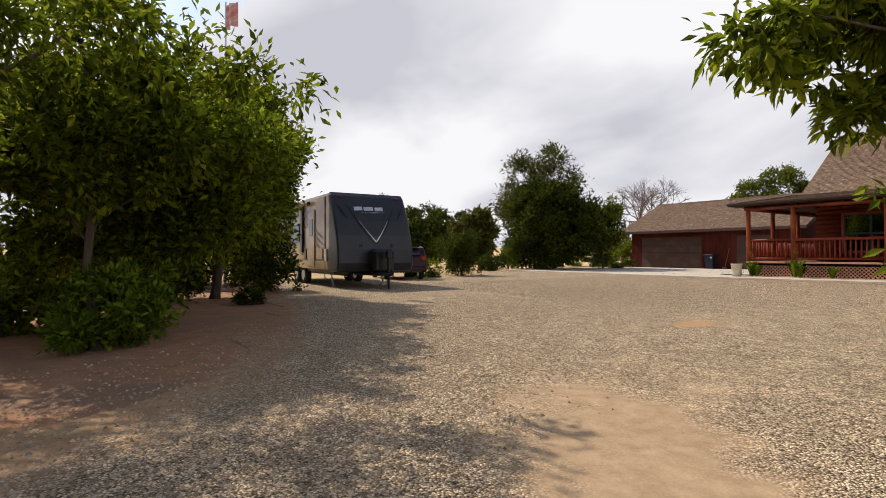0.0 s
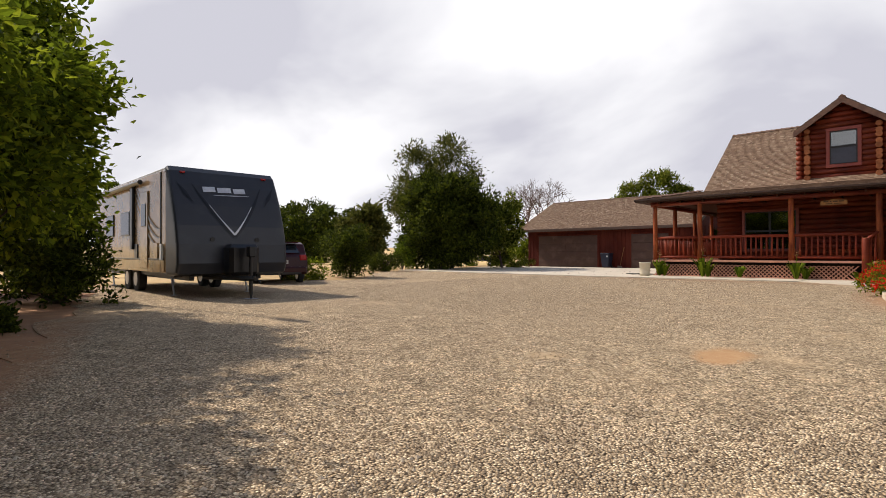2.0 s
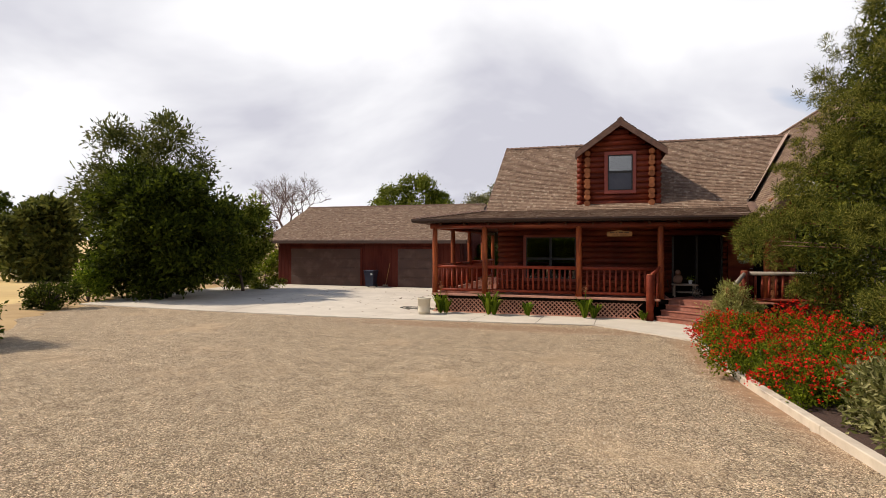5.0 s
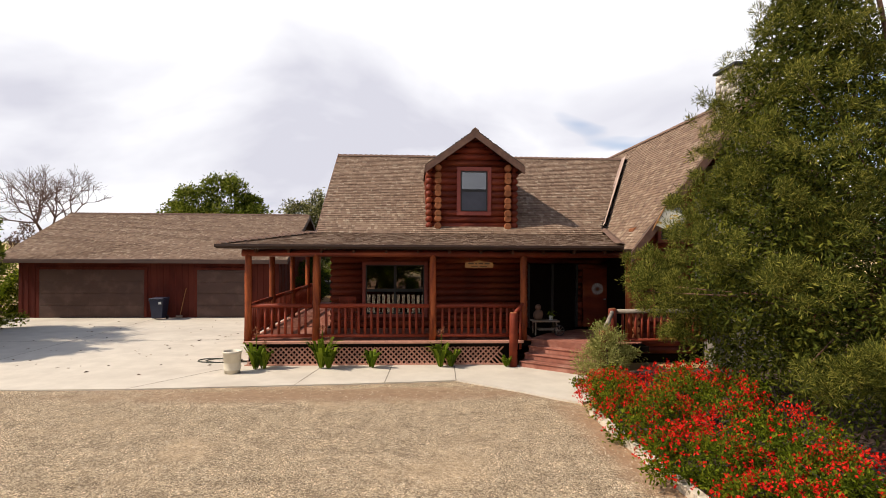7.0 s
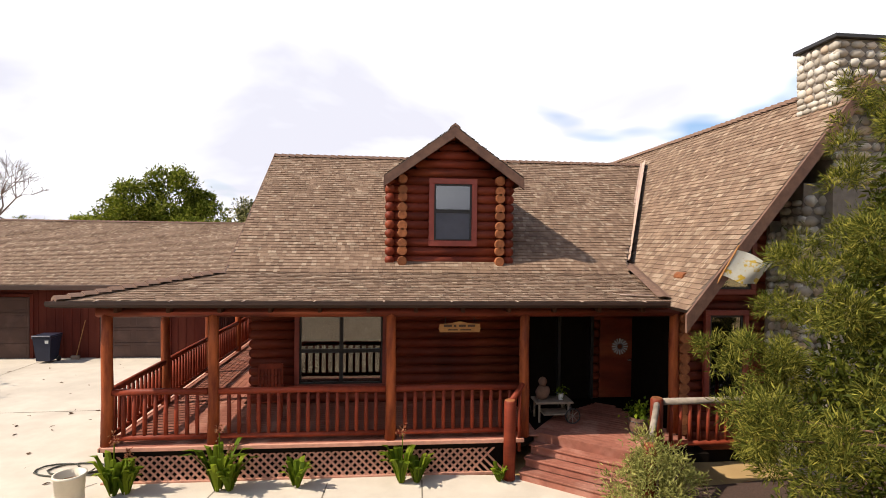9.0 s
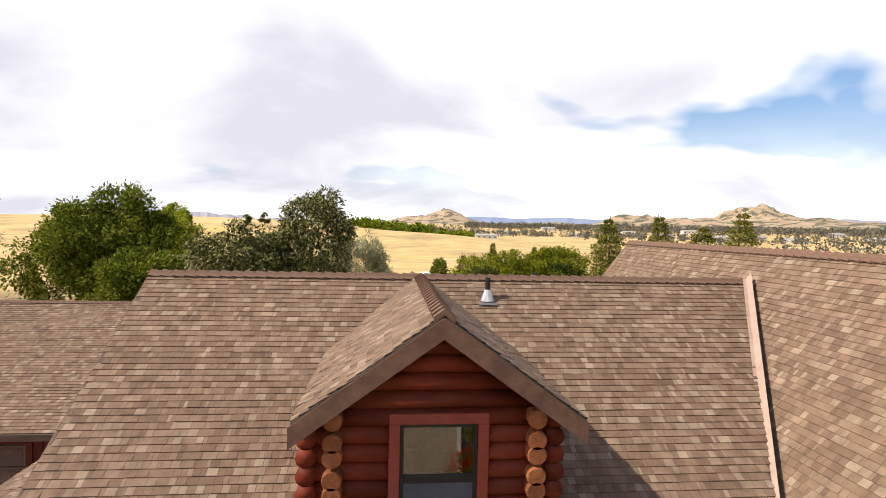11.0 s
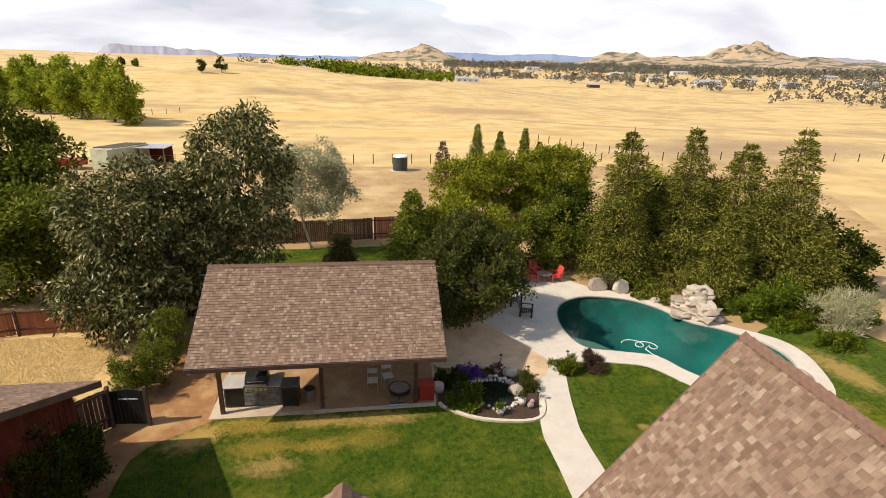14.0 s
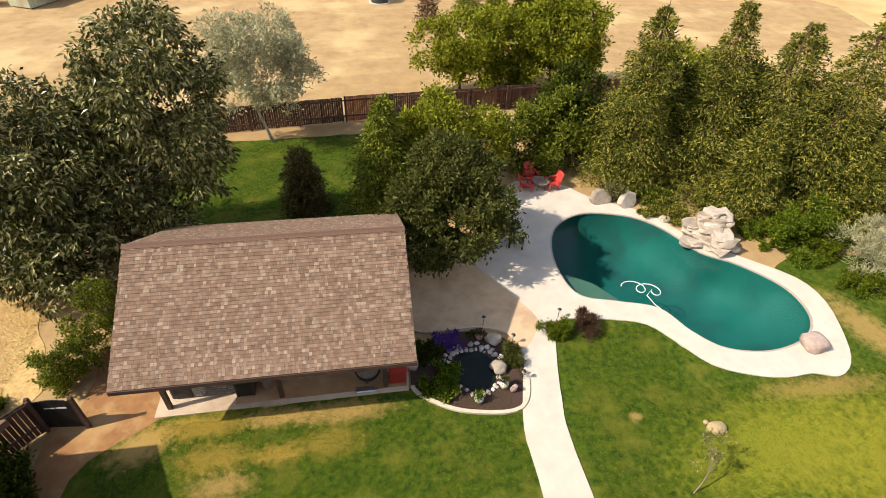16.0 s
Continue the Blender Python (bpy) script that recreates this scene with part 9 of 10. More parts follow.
part("branch", g, M_twig, bt, local=True)
bush("bush", -44.5, 78, 5, 4, 8.6, 0.3, 4200, "brown dry brush below the bare tree", L_dry, 51)
bush("bush", -38.5, 76, 3.0, 3, 9.6, 0.3, 3000, "leafy green tree-like bush behind the garage", L_wind, 52)
bush("bush", -50, 76, 4.5, 4, 5, 0.3, 2500, "green brush behind the garage", L_yard, 53)

# flower bed by the porch
r_ = np.random.default_rng(61)
boughs = []
for i in range(92):
    u = (i + 0.5) / 92
    q, a, k = 3.95 * (1 - u) ** 0.85, i * 2.4, 0.36 + 0.5 * (1 - u)
    q = max(0.1, q * r_.uniform(0.74, 1.08) * min(1, 0.72 + 1.9 * u) - 0.45 * k)
    if u < 0.16 and q * math.cos(a) < -1.7:
        continue
    boughs.append((q * math.cos(a), q * math.sin(a), 0.75 + 9.7 * u, k * 1.15, k * 1.15, k * 0.5))
redwood = tree("redwood", 8.35, 20.7, 10.6, boughs, 0.088, 7600, 24, "dense young redwood with feathery drooping boughs by the porch", M_bark_red, L_redwood, 60, 0.075, 0.09, 0.115, droop=-0.3, hollow=0.25, category="conifer", limb_count=34)
# inner fill whose darker leaf colour paints the shade inside the crown
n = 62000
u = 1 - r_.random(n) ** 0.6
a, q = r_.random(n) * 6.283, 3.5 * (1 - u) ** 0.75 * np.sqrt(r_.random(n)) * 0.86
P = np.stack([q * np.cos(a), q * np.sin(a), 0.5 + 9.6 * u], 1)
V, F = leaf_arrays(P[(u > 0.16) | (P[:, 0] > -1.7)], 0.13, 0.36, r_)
part("inner_crown", fast_mesh("inner_crown", V, F), L_inner_shade, redwood, "inner sprays coloured darker for the crown's shade")
bush("lavender", 5.4, 24.0, 1.0, 0.9, 1.65, 0.10, 8000, "grey-green rounded lavender bush by the steps", L_lav, 61, aspect=0.22)
bush("bush", 5.9, 14.7, 1.15, 1.5, 1.35, 0.10, 8000, "cream-flecked olive bush behind the edging", L_fleck, 62)


def flowering(x, y, rx, ry, h, seed):
    t = bush("flower_bush", x, y, rx, ry, h, 0.065, 5200, "green bush covered in small red flowers", L_yard, seed, group="red flower bushes", category="flowers")
    r = np.random.default_rng(seed + 500)
    n = 230
    a, q = r.random(n) * 6.283, np.sqrt(r.random(n))
    z = h * (0.95 - 0.55 * q ** 2.2) * r.uniform(0.72, 1.08, n)
    P = np.stack([rx * 1.02 * q * np.cos(a), ry * 1.02 * q * np.sin(a), z], 1)
    P = np.repeat(P, 5, 0) + r.normal(size=(n * 5, 3)) * 0.018
    V, F = leaf_arrays(P, 0.042, 0.75, r)
    part("bloom", fast_mesh("bloom", V, F), L_red, t, "small bright red flowers")


for i, (x, y, rx, ry, h) in enumerate(((4.75, 22.3, 0.7, 0.75, 0.7), (4.55, 20.9, 0.95, 1.0, 1.0), (4.45, 19.4, 0.95, 1.0, 1.1), (4.5, 17.8, 0.95, 1.0, 1.0), (5.9, 21.7, 1.0, 0.95, 1.0), (5.9, 20.2, 1.1, 1.1, 1.35), (5.9, 18.5, 1.1, 1.1, 1.2), (4.75, 16.5, 0.8, 0.85, 0.75), (6.0, 17.0, 0.9, 0.9, 0.85))):
    flowering(x, y, rx, ry, h, 70 + i)


def canna(x, y, h, seed):
    r = np.random.default_rng(seed)
    t = thing("canna_lily", (x, y, 0.055), "green canna lily with faded blooms in front of the lattice", "plant", "canna lilies")
    g = Geo()
    for k in range(int(12 + 14 * h)):
        a = r.random() * 6.283
        lean = r.uniform(0.15, 0.5)
        L, w = h * r.uniform(0.55, 0.95), 0.055
        d, s = Vector((math.cos(a), math.sin(a), 0)), Vector((-math.sin(a), math.cos(a), 0))
        base = d * 0.06
        pts = [base + Vector((0, 0, 0.02)), base + d * L * lean * 0.4 + Vector((0, 0, L * 0.55)), base + d * L * lean * 0.9 + Vector((0, 0, L * 0.85)), base + d * L * lean * 1.4 + Vector((0, 0, L * 0.86))]
        ws = (0.012, w, w * 0.9, 0.004)
        vs = []
        for p, q in zip(pts, ws):
            vs += [p + s * q, p - d * q * 0.3, p - s * q]
        g.add(vs, [(3 * i + j, 3 * i + j + 1, 3 * i + j + 4, 3 * i + j + 3) for i in range(3) for j in range(2)])
    part("leaves", g, L_bright, t, local=True)
    if h > 0.6:
        part("stalk", Geo().tube([(0, 0, 0), (0.02, 0, h * 1.05)], 0.012, 6), L_bright, t, local=True)
        P = r.normal(size=(40, 3)) * [0.035, 0.035, 0.07] + [0.02, 0, h * 1.1]
        V, F = leaf_arrays(P, 0.06, 0.6, r)
        part("bloom", fast_mesh("bloom", V, F), L_terra, t, "faded orange bloom")


L_terra = leaf_mat("faded blooms", (0.22, 0.06, 0.03), (0.34, 0.14, 0.07), (0.42, 0.25, 0.14))
for i, (x, y, h) in enumerate(((-4.05, 25.45, 0.75), (-3.85, 25.5, 0.55), (-2.25, 25.5, 0.85), (-2.05, 25.5, 0.6), (-0.85, 25.55, 0.5), (1.1, 25.6, 0.75), (1.4, 25.6, 0.5), (3.0, 25.55, 0.35))):
    canna(x, y, h * 1.2, 90 + i)


def sago(x, y, h, seed):
    r = np.random.default_rng(seed)
    t = thing("sago_palm", (x, y, 0.045), "low sago palm with arching fronds", "palm", "sago palms")
    for k in range(20):
        a = k * 2.4
        el = 0.35 + 0.9 * (k / 20)
        d = Vector((math.cos(a), math.sin(a), 0))
        s = Vector((-math.sin(a), math.cos(a), 0))
        g = Geo()
        P = []
        for i in range(15):
            u = i / 14
            P.append(d * (h * u * math.cos(el)) + Vector((0, 0, 0.3 + h * (u * math.sin(el) - 0.45 * u * u))))
        for i in range(1, 15):
            w = 0.17 * math.sin(3.0 * (i / 15) + 0.12) + 0.02
            for sg_ in (-1, 1):
                p = P[i]
                g.add([p, p + s * sg_ * w + d * 0.06 + Vector((0, 0, 0.03)), p + d * 0.022], [(0, 1, 2)])
        part("frond", g, L_yard, t, local=True)
    part("trunk", Geo().tube([(0, 0, 0), (0, 0, 0.35)], [0.16, 0.12], 10), M_bark, t, local=True)


sago(8.2, 17.2, 1.15, 3)
sago(7.6, 15.6, 0.95, 4)

# ---- back garden planting ----
tree("magnolia", -5.9, 58.6, 11, [(2.6, -0.4, 7.5, 2.4, 2.3, 3.0), (2.5, 0.2, 4.4, 2.0, 2.0, 2.1), (-2.2, -1.2, 5.0, 3.0, 3.0, 3.0), (-2.8, -2.6, 2.6, 2.4, 2.0, 2.0), (0.2, -0.4, 4.0, 2.6, 2.4, 2.6), (0.4, 0.6, 6.6, 1.8, 1.8, 1.6), (0.6, -1.2, 1.8, 2.6, 1.8, 1.6), (-1.2, -3.4, 1.8, 1.8, 1.4, 1.5), (-2.6, -3.4, 1.5, 1.7, 1.3, 1.4), (-0.6, -4.0, 2.6, 1.4, 1.1, 1.6)],
     0.20, 5400, 11, "large glossy dark-leaved tree with hanging pale leaf backs and painted glints", M_bark, L_gloss, 101, 0.20, 0.22, 0.40, droop=1.0, hollow=0.45, limb_count=8, lead=0.66)
tree("windy_tree", -18.8, 66.0, 11.5, [(0, 0, 7.2, 2.6, 2.6, 3.6), (2.0, 0.4, 5.8, 2.0, 2.0, 3.2), (-3.0, -0.6, 6.2, 2.8, 2.4, 3.8), (0.6, -1.0, 3.2, 3.2, 2.6, 2.4), (-5.0, 0.0, 4.4, 2.8, 2.6, 3.4)],
     0.24, 2600, 13, "tall leafy tree blown by the wind behind the straw yard", M_bark, L_wind, 102, 0.36, 0.18, 0.5)
tree("windy_tree", -13.6, 60.4, 6.4, [(0, 0, 3.4, 2.4, 2.0, 2.4), (-2.6, 0.4, 3.8, 2.2, 2.0, 2.4), (1.0, 0.2, 1.6, 2.0, 1.6, 1.5), (-3.0, 0, 1.6, 2.2, 1.6, 1.5)],
     0.22, 1300, 13, "leafy green tree behind the side-yard fence", M_bark, L_wind, 152, 0.34, 0.12, 0.5)
tree("silver_tree", -1.1, 68.4, 8.0, [(0, 0, 5.0, 2.4, 2.2, 2.3), (1.2, 0.2, 4.0, 1.7, 1.7, 1.5), (-1.4, 0, 5.6, 1.7, 1.5, 1.8), (-1.7, 0, 3.8, 1.6, 1.5, 1.4), (1.2, 0, 6.2, 1.3, 1.3, 1.5)], 0.16, 1250, 13, "silvery grey-leaved tree in front of the fence", M_bark_pale, L_silver, 103, 0.26, 0.09, 0.4)
conifer("conifer", 1.3, 60.8, 3.7, 1.15, "small bronze-green columnar conifer behind the pavilion", M_bark_red, L_bronze, 104, whorls=22, per=11, sprays=26, leaf=0.17, fill=3200, taper=0.45)
conifer("conifer", 5.1, 60.4, 6.4, 2.1, "mid-green conifer behind the pavilion", M_bark_red, L_hedge, 105, whorls=30, per=10, sprays=30, leaf=0.19, fill=3500)
tree("olive_tree", 8.05, 56.8, 6.3, [(0.2, 0.3, 3.9, 1.7, 1.5, 1.4), (1.2, -1.2, 3.1, 1.2, 1.1, 1.0), (-1.3, -0.6, 3.3, 1.4, 1.2, 1.2), (0.4, -2.0, 2.3, 1.3, 1.0, 0.9), (-0.5, 0.9, 4.6, 1.2, 1.1, 0.9), (0.7, 0.6, 4.2, 0.9, 0.9, 0.8), (2.0, -2.0, 2.4, 0.7, 0.6, 0.5), (-1.5, -2.0, 2.1, 1.2, 1.0, 0.9), (-1.9, -0.6, 2.4, 1.1, 1.1, 1.1), (-0.6, -1.4, 1.4, 1.3, 1.0, 0.8)],
     0.16, 2500, 13, "dense dark-green tree shading the patio", M_bark, L_olive, 106, 0.24, 0.14, 0.45, hollow=0.4)
tree("garden_tree", 8.3, 61.5, 5.6, [(0, 0, 3.5, 1.9, 1.8, 1.9), (1.7, 0.3, 2.9, 1.5, 1.3, 1.6), (-1.5, 0, 3.2, 1.2, 1.2, 1.6)], 0.17, 1100, 13, "bright yellow-green leafy tree behind the patio", M_bark, L_sunlit, 107, 0.26, 0.1, 0.5)
tree("garden_tree", 11.4, 74.0, 7.0, [(0, 0, 3.9, 2.6, 2.2, 2.3), (1.8, 0.2, 4.6, 1.6, 1.6, 1.6), (-1.8, 0, 3.4, 1.9, 1.7, 2.0), (3.2, 0.6, 3.6, 1.9, 1.7, 2.0), (0.4, -0.3, 1.6, 3.0, 1.8, 1.5), (3.4, 0.2, 1.5, 2.2, 1.6, 1.4)], 0.2, 1300, 13, "leafy mid-green tree at the back of the garden", M_bark, L_sunlit, 108, 0.3, 0.13, 0.5)
tree("garden_tree", 18.3, 74.4, 7.0, [(0, 0, 3.9, 2.7, 2.2, 2.4), (1.6, 0, 4.7, 1.9, 1.7, 1.6), (-1.9, 0.3, 4.2, 1.8, 1.6, 1.8), (-3.4, 0.3, 3.2, 1.7, 1.5, 1.8), (-0.6, -0.3, 1.6, 3.4, 1.8, 1.5), (2.2, 0.2, 2.0, 2.0, 1.6, 1.6)], 0.2, 2200, 13, "bright green leafy tree at the back of the garden", M_bark, L_sunlit, 109, 0.3, 0.13, 0.5)
conifer("conifer", 11.0, 89.7, 5.1, 1.25, "reddish dying conifer at the back of the garden", M_bark_red, L_dry, 110, whorls=26, per=7, sprays=16, leaf=0.2)
for i, (x, y, h, r) in enumerate(((15.5, 92.8, 6.7, 1.5), (18.0, 92.0, 6.0, 1.5), (21.3, 93.0, 6.3, 1.3), (23.2, 93.4, 4.6, 1.3), (18.7, 62.0, 9.9, 3.1), (22.5, 61.6, 10.1, 3.3), (25.0, 60.4, 9.3, 3.9), (27.2, 58.8, 10.4, 3.7), (20.4, 62.6, 6.6, 2.4), (23.4, 58.2, 5.6, 2.2), (28.6, 57.4, 5.0, 2.2))):
    conifer("conifer", x, y, h, r, "tall feathery redwood in the row behind the pool" if r > 2 else "slim conifer at the back of the garden", M_bark_red, L_hedge if r < 2 else L_sequoia, 120 + i, whorls=21 if r > 2 else 24, per=9 if r > 2 else 11, sprays=120 if r > 2 else 34, fill=7000 if r > 2 else 2000, leaf=0.155 if r > 2 else 0.18, aspect=0.32 if r > 2 else 0.24, taper=0.80 if r > 2 else 0.9, uneven=0.78, group="garden conifers")
for x, y, h, sd in ((20.3, 63.4, 6.2, 171), (24.4, 62.8, 6.6, 172), (27.8, 61.0, 6.0, 173), (30.4, 58.6, 5.0, 174), (16.4, 65.2, 5.4, 175)):
    tree("garden_tree", x, y, h, [(0, 0, h * 0.55, 2.0, 1.8, h * 0.42), (1.5, 0.2, h * 0.4, 1.7, 1.5, h * 0.36), (-1.5, -0.2, h * 0.4, 1.7, 1.5, h * 0.36), (0, -0.6, h * 0.22, 2.2, 1.4, h * 0.22)], 0.18, 900, 13, "dense dark green leafy tree filling the row behind the pool", M_bark, L_shade, sd, 0.26, 0.1, 0.5, group="row behind the pool")
tree("garden_tree", 22.6, 65.0, 7.4, [(0, 0, 4.2, 2.0, 1.7, 2.3), (1.4, 0, 3.8, 1.6, 1.4, 1.8), (-1.3, 0.3, 3.4, 1.5, 1.3, 1.7)], 0.2, 800, 13, "yellow-green leafy tree behind the conifers", M_bark, L_sunlit, 146, 0.3, 0.12, 0.5)
tree("garden_tree", 16.6, 63.0, 4.6, [(-1.8, 0.6, 2.5, 1.9, 1.0, 2.2), (0.6, 0.4, 1.9, 1.5, 1.0, 1.7), (-3.6, 0.8, 2.2, 1.6, 1.0, 1.9), (-2.0, 0.3, 1.0, 2.6, 0.9, 1.0)], 0.14, 1500, 13, "dense green clipped hedge behind the pool", M_bark, L_hedge, 132, 0.22, 0.06, 0.55, hollow=0.6, category="hedge")
bush("bush", 25.4, 56.0, 2.4, 1.5, 2.5, 0.15, 9000, "broad bright green shrub behind the pool rocks", L_bright, 133, lumps=10)
bush("bush", 21.6, 58.4, 2.0, 1.2, 1.9, 0.13, 5200, "olive-green shrub above the rocks", L_sequoia, 134)
bush("bush", 19.5, 59.6, 1.0, 0.8, 0.9, 0.12, 3600, "yellow-green low shrub beside the deck", L_bright, 135)
bush("bush", 27.6, 53.6, 1.9, 1.7, 3.2, 0.3, 5000, "grey-green feathery grass clump", L_silver, 136, aspect=0.1, droop=-1.2)
bush("bush", 25.9, 52.2, 1.2, 1.0, 1.0, 0.12, 3000, "low green shrub at the lawn's edge", L_yard, 137)
bush("bush", 24.3, 54.2, 1.0, 0.8, 0.8, 0.12, 2200, "low green shrub at the lawn's edge", L_bright, 138)
for i, (x, y, rx, ry, h) in enumerate(((-6.55, 50.9, 0.7, 0.85, 2.4), (-6.1, 52.0, 0.72, 0.95, 2.9), (-5.65, 53.3, 0.75, 1.0, 3.2))):
    bush("hedge", x, y, rx, ry, h, 0.10, 5200, "narrow leafy green hedge beside the earth path", L_hedge, 139 + 20 * i, group="hedge by the path", category="hedge", lumps=9)
bush("bush", 11.35, 51.1, 0.85, 0.75, 0.95, 0.10, 3400, "green rounded shrub by the pool path", L_yard, 140)
bush("bush", 12.6, 51.25, 0.8, 0.65, 1.0, 0.18, 3600, "dark maroon grass clump by the pool", L_dry, 141, aspect=0.12, droop=-1.0)
bush("bush", 17.35, 59.85, 0.7, 0.6, 1.2, 0.30, 2600, "yucca with upright leaves behind the deck", L_fleck, 142, aspect=0.14, droop=-1.0)
bush("bush", -6.3, 46.0, 1.1, 1.3, 2.7, 0.12, 8000, "dark green shrub in the garage's shade", L_shade, 143)
bush("bush", -8.8, 50.0, 0.9, 0.9, 1.2, 0.12, 2000, "green shrub beside the gate", L_yard, 144)
bush("bush", -17.5, 59.0, 2.2, 1.4, 2.0, 0.16, 3000, "bright green shrub behind the straw yard fence", L_bright, 145)

for i, (x, y, rx, ry, h, L) in enumerate(((19.9, 59.2, 1.2, 0.9, 0.9, L_sequoia), (19.0, 58.6, 0.8, 0.5, 0.4, L_sequoia), (19.9, 57.9, 1.0, 0.7, 0.8, L_sequoia), (22.6, 57.6, 1.3, 1.1, 1.6, L_sequoia), (23.2, 56.1, 1.0, 0.8, 1.0, L_bright), (23.7, 55.3, 0.9, 0.7, 0.8, L_bright), (25.9, 54.6, 1.2, 0.9, 1.1, L_yard), (27.6, 55.0, 1.3, 1.0, 1.4, L_sequoia), (29.4, 54.4, 1.3, 1.1, 1.3, L_yard), (18.6, 60.6, 0.7, 0.6, 0.7, L_bright), (14.4, 63.6, 1.4, 0.8, 1.9, L_yard), (12.0, 64.0, 1.3, 0.8, 2.0, L_shade))):
    bush("bush", x, y, rx, ry, h, 0.12, 3000, "leafy green shrub in the planting behind the pool", L, 160 + i, group="poolside shrubs")

for i, (x, y, rx, ry, h) in enumerate(((-5.95, 44.4, 0.9, 1.9, 3.7), (-7.3, 47.7, 1.0, 0.9, 1.9), (-5.9, 41.9, 0.8, 1.8, 3.9), (-6.35, 46.9, 0.95, 1.0, 2.2))):
    bush("bush", x, y, rx, ry, h, 0.13, 5000, "dark green shrub in the shade beside the garage", L_shade, 190 + i, group="shrubs beside the garage")

# ---- distance ----
M_hill = mat("dry hill", (0.42, 0.31, 0.19), (0.30, 0.22, 0.14), scale=0.03, rough=0.95, c3=(0.10, 0.095, 0.058), scale3=0.035, w3=(0.49, 0.56), detail=10)
# aerial haze is painted into the colours of the far ranges
M_range = mat("haze-tinted blue range", (0.20, 0.25, 0.36), (0.23, 0.28, 0.38), scale=0.004, rough=1.0, spec=0.0)
M_range2 = mat("haze-tinted grey range", (0.33, 0.32, 0.36), (0.28, 0.27, 0.30), scale=0.006, rough=1.0, spec=0.0)


def hill(name, x, y, rx, ry, h, seed, material, label, craggy=0.25, n=42, base=-3):
    V = []
    for j in range(n + 1):
        for i in range(n + 1):
            u, v = 2 * i / n - 1, 2 * j / n - 1
            r = math.hypot(u, v)
            k = max(0.0, 1 - r) ** 1.25 * (1 + 0.5 * r)
            q = Vector((u * 2.2 + seed, v * 2.2, seed * 0.7))
            V.append((x + u * rx, y + v * ry, base + h * k * (1 + craggy * noise.fractal(q, 1.0, 2.0, 4))))
    F = [(j * (n + 1) + i, j * (n + 1) + i + 1, (j + 1) * (n + 1) + i + 1, (j + 1) * (n + 1) + i) for j in range(n) for i in range(n)]
    me = fast_mesh(name, V, F, True)
    me.materials.append(material)
    return tagged(new(name, me), label, "hill", kind="structure")


def at_px(bearing, dist):
    """A place at a bearing (degrees right of +y) and distance from the garden."""
    return 3 + dist * math.sin(radians(bearing)), 27 + dist * math.cos(radians(bearing))


for name, b, d, rx, ry, h, sd in (("hill_peak", 35.8, 1500, 170, 190, 78, 1.3), ("hill_peak_skirt", 35.0, 1500, 330, 260, 50, 2.3), ("hill_low", 26.6, 1460, 210, 230, 42, 4.1), ("hill_saddle", 30.2, 1440, 260, 230, 34, 7.7),
                                 ("hill_shoulder", 41.5, 1480, 330, 260, 36, 6.7), ("hill_left", 5.6, 1700, 240, 220, 44, 8.2), ("hill_far_right", 49, 1700, 420, 300, 34, 3.3), ("hill_mid", 18, 1600, 420, 250, 16, 9.3)):
    x, y = at_px(b, d)
    hill(name, x, y, rx, ry, h, sd, M_hill, "dry golden hill dotted with scrub", 0.5, base=13)


def far_range(name, b0, b1, d, h0, h1, seed, material):
    """A long even-topped mountain range between two bearings, its crest height going from h0 to h1."""
    V, n = [], 90
    for i in range(n + 1):
        u = i / n
        end = min(1.0, 6 * u, 6 * (1 - u))
        crest = (h0 + (h1 - h0) * u) * math.sin(end * math.pi / 2) * (0.92 + 0.13 * noise.fractal(Vector((u * 9 + seed, seed, 0.3)), 1.0, 2.0, 5))
        for q, k in ((-420, 0.0), (-230, 0.42), (-90, 0.8), (0, 1.0), (160, 0.5), (400, 0.0)):
            x, y = at_px(b0 + (b1 - b0) * u, d + q + 60 * noise.noise(Vector((u * 22, q * 0.01, seed))))
            V.append((x, y, 2 + crest * k * (1 + (0.16 * noise.noise(Vector((u * 30, q * 0.02, seed))) if 0 < k < 1 else 0))))
    F = [(i * 6 + j, (i + 1) * 6 + j, (i + 1) * 6 + j + 1, i * 6 + j + 1) for i in range(n) for j in range(5)]
    me = fast_mesh(name, V, F, True)
    me.materials.append(material)
    tagged(new(name, me), "hazy distant mountain range", "hill", kind="structure")


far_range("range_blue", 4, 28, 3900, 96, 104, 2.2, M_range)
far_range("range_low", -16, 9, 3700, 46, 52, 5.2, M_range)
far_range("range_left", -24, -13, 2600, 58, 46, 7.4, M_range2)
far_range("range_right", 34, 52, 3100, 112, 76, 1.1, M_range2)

# scattered scrub and woods, far off
rng = np.random.default_rng(21)


def far_wood(name, places, size, foliage, label):
    Ps, S = [], []
    for x, y, s in places:
        n = 18
        d = rng.normal(size=(n, 3))
        d /= np.linalg.norm(d, axis=1, keepdims=True)
        z = height(x, y)
        Ps.append(np.array([x, y, z + s * 0.5]) + d * s * [0.5, 0.5, 0.5] * rng.uniform(0.5, 1, (n, 1)))
        S += [s * 0.42] * n
    P = np.concatenate(Ps)
    V, F = leaf_arrays(P, 1.0, 0.7, rng)
    base = np.repeat(P, 4, 0)
    V = base + (V - base) * np.repeat(np.array(S), 4)[:, None]
    me = fast_mesh(name, V, F)
    me.materials.append(foliage)
    return tagged(new(name, me), label, "trees", kind="stuff")


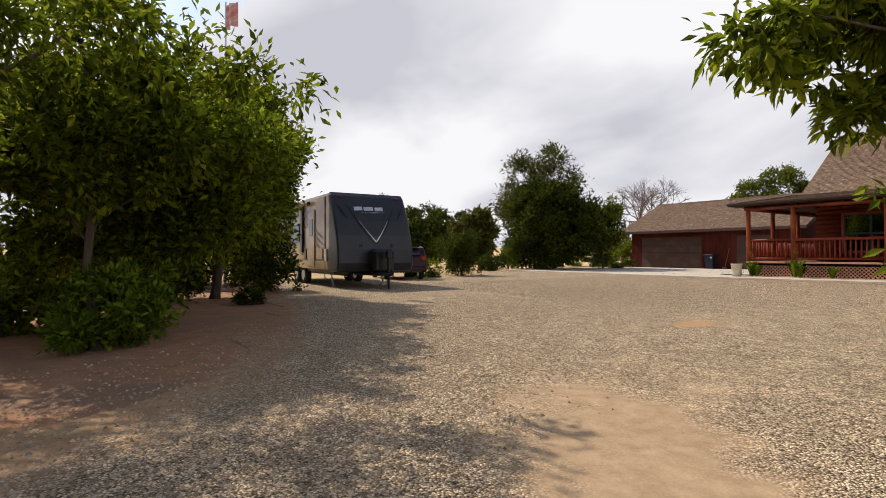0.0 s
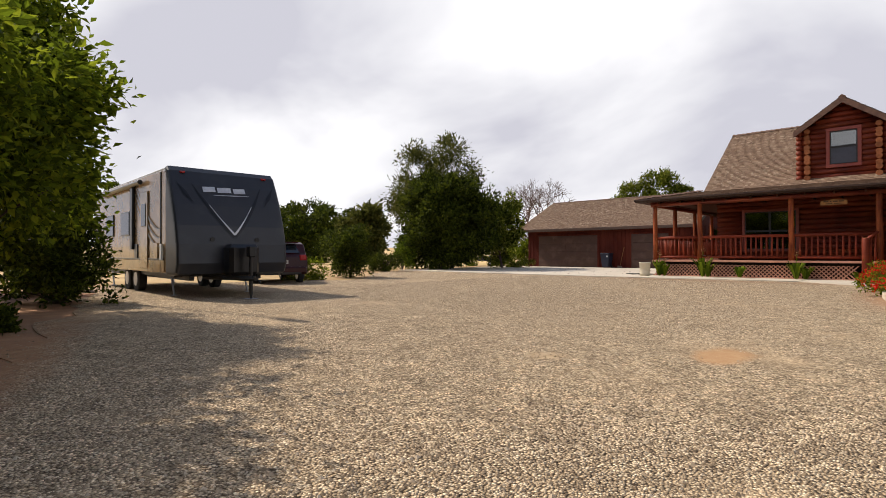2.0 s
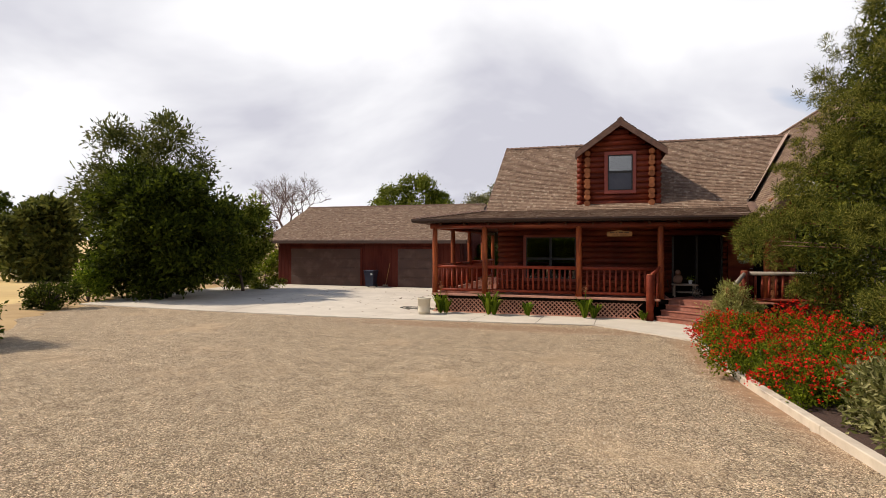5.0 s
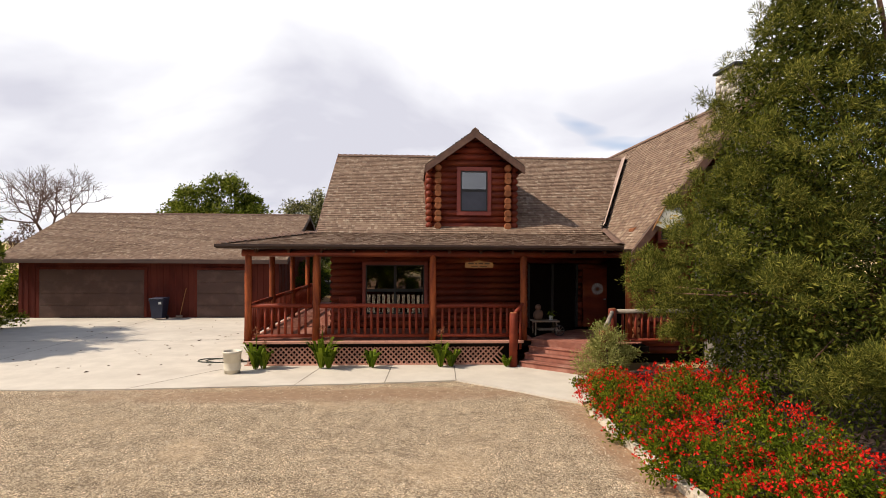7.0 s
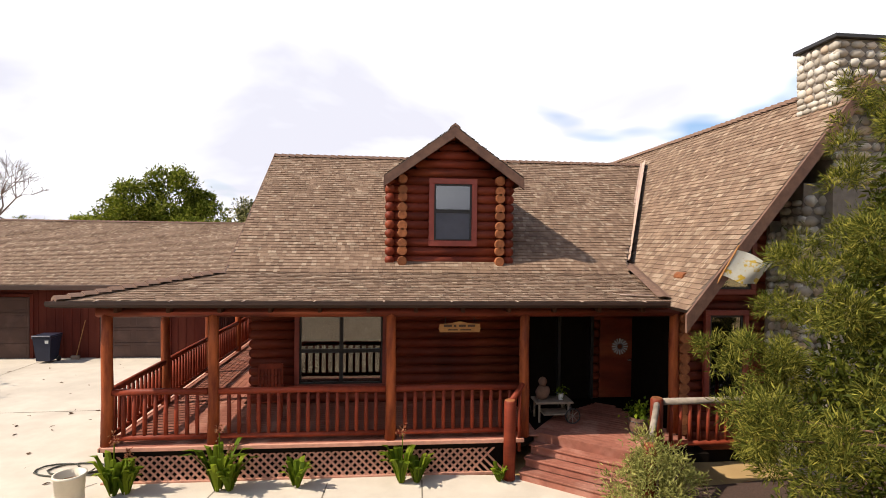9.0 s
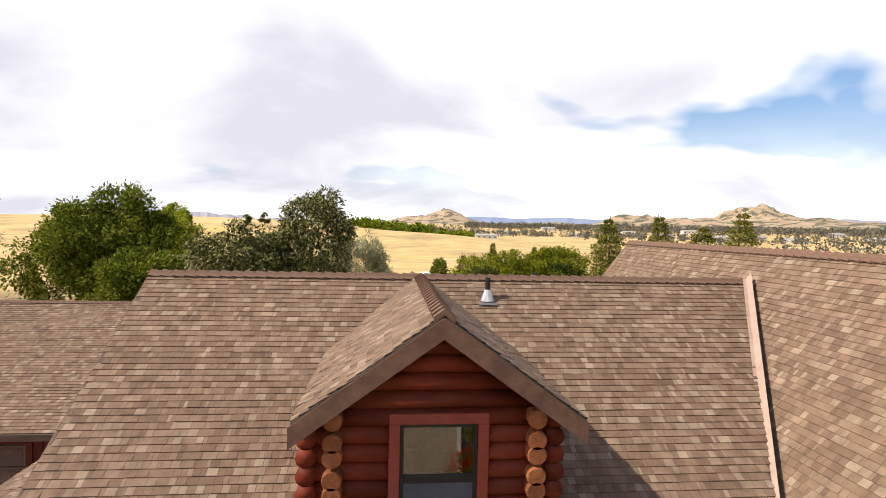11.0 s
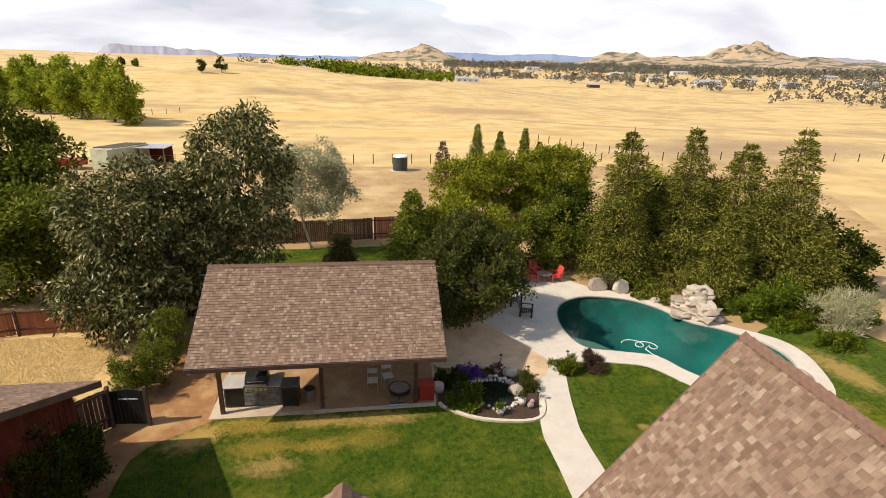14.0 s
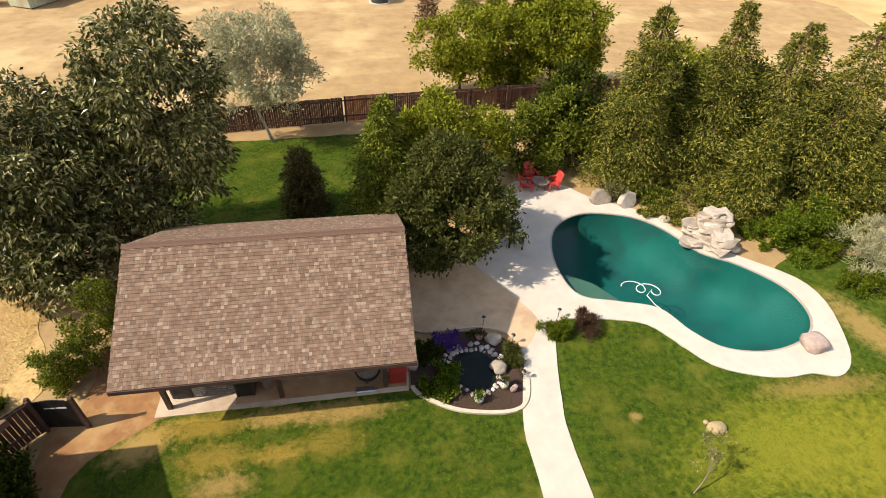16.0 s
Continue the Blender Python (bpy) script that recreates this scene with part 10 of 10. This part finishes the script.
def band(b0, b1, d0, d1, n, s0, s1):
    o = []
    for _ in range(n):
        x, y = at_px(rng.uniform(b0, b1), rng.uniform(d0, d1))
        o.append((x, y, rng.uniform(s0, s1)))
    return o


far_wood("far_woods", band(-8, 3.5, 330, 480, 130, 3, 7) + band(-4, 4.5, 300, 360, 90, 3, 6.5) + band(3, 9, 430, 620, 110, 3, 7), 1, L_yard, "dark band of distant trees across the dry field")
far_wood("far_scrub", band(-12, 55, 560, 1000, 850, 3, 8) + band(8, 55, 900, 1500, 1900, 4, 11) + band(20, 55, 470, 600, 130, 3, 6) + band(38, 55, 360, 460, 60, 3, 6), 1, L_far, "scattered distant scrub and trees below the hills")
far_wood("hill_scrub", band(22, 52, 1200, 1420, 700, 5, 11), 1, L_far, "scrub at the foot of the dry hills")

M_barn = mat("white metal barn", (0.62, 0.60, 0.56), (0.55, 0.53, 0.50), scale=0.5, rough=0.7)
for b, d, w, dep, h, lab in ((10.2, 470, 19, 10, 4.6, "long white barn far across the field"), (33.0, 560, 22, 12, 6, "pale house among trees below the hill"), (22.8, 430, 8, 6, 3, "small dark shed in the field")) + tuple((b_, d_, w_, 9, 5.5, "pale house among scrub below the hills") for b_, d_, w_ in ((12.5, 760, 18), (16.8, 900, 22), (19.6, 700, 16), (25.0, 820, 20), (28.4, 690, 18), (30.6, 900, 24), (36.4, 760, 20), (39.5, 640, 22), (42.3, 900, 20), (45.0, 720, 18), (-5.5, 640, 16))):
    x, y = at_px(b, d)
    z = height(x, y)
    t = thing("far_building", (x, y, z), lab, "building", "far buildings")
    part("wall", Geo().box((-w / 2, -dep / 2, -1), (w / 2, dep / 2, h * 0.7)), M_barn if w > 10 else M_fascia, t, local=True)
    part("roof", Geo().prism([(-dep / 2 - 0.4, h * 0.7), (dep / 2 + 0.4, h * 0.7), (0, h)], "x", -w / 2 - 0.4, w / 2 + 0.4), M_roofw, t, local=True)
    for k in range(4):
        part("window", Geo().box((-w / 2 + w * (k + 0.4) / 4, -dep / 2 - 0.05, h * 0.25), (-w / 2 + w * (k + 0.7) / 4, -dep / 2 + 0.02, h * 0.5)), M_glass, t, local=True)

# row of trees along the lane on the left
for i in range(13):
    x, y, h = -44 - i * 4.3, 146 + i * 3.4 + (i % 3) * 2.0, 11.4 + 1.3 * math.sin(i * 1.9)
    tree("lane_tree", x, y, h, [(0, 0, h * 0.60, 3.3, 3.3, h * 0.40), (1.4, 0.6, h * 0.40, 2.8, 2.6, h * 0.32), (-1.4, -0.5, h * 0.42, 2.8, 2.6, h * 0.32), (0, -0.6, h * 0.2, 3.0, 2.4, h * 0.2)], 0.46, 520, 12, "rounded green tree in the row along the lane", M_bark, L_lane, 200 + i, 0.45, 0.2, 0.5, group="lane trees", z=height(x, y))
for x, y, h, L in ((-61, 262, 4.8, L_olive), (-54, 266, 6.4, L_olive), (-97, 280, 3.2, L_olive), (-90, 276, 3.0, L_yard)):
    tree("field_tree", x, y, h, [(0, 0, h * 0.55, h * 0.33, h * 0.33, h * 0.42)], 0.45, 110, 12, "lone tree in the dry field", M_bark, L, int(300 + x), 0.4, 0.12, 0.5, group="far trees", z=height(x, y))

# post-and-wire fences in the field
M_fpost = mat("dark fence post", (0.06, 0.045, 0.035), (0.04, 0.03, 0.025), rough=0.9)


def wire_fence(pts, step, label, h=1.25, wires=True):
    t = thing("wire_fence", (*pts[0], 0), label, "fence", "field fences")
    me = shared(("post", h), lambda: Geo().tube([(0, 0, -0.2), (0, 0, h)], 0.07, 6), M_fpost)
    tops = []
    for a, b in zip(pts, pts[1:]):
        a, b = Vector(a), Vector(b)
        k = max(1, int((b - a).length / step))
        for i in range(k + 1):
            p = a.lerp(b, i / k)
            z = height(p.x, p.y) + 0.03
            piece("post", me, t, Matrix.Translation((p.x, p.y, z)))
            tops.append((p.x, p.y, z))
    for zz in (0.45, 0.85, 1.15):
        part("wire", Geo().tube([(x, y, z + zz) for x, y, z in tops], 0.008, 3, caps=False), M_metal, t)


wire_fence([(-30, 101.5), (14, 103.8), (60, 108)], 2.5, "row of dark posts with wire behind the yard")
wire_fence([(33, 130), (44, 108.5)], 2.6, "dark posts running up the field")
wire_fence([(-120, 150), (-62, 148), (-42, 172)], 3.2, "pale fence along the lane", 1.2)
wire_fence([(60, 108), (110, 105)], 4, "thin wire fence across the far field")
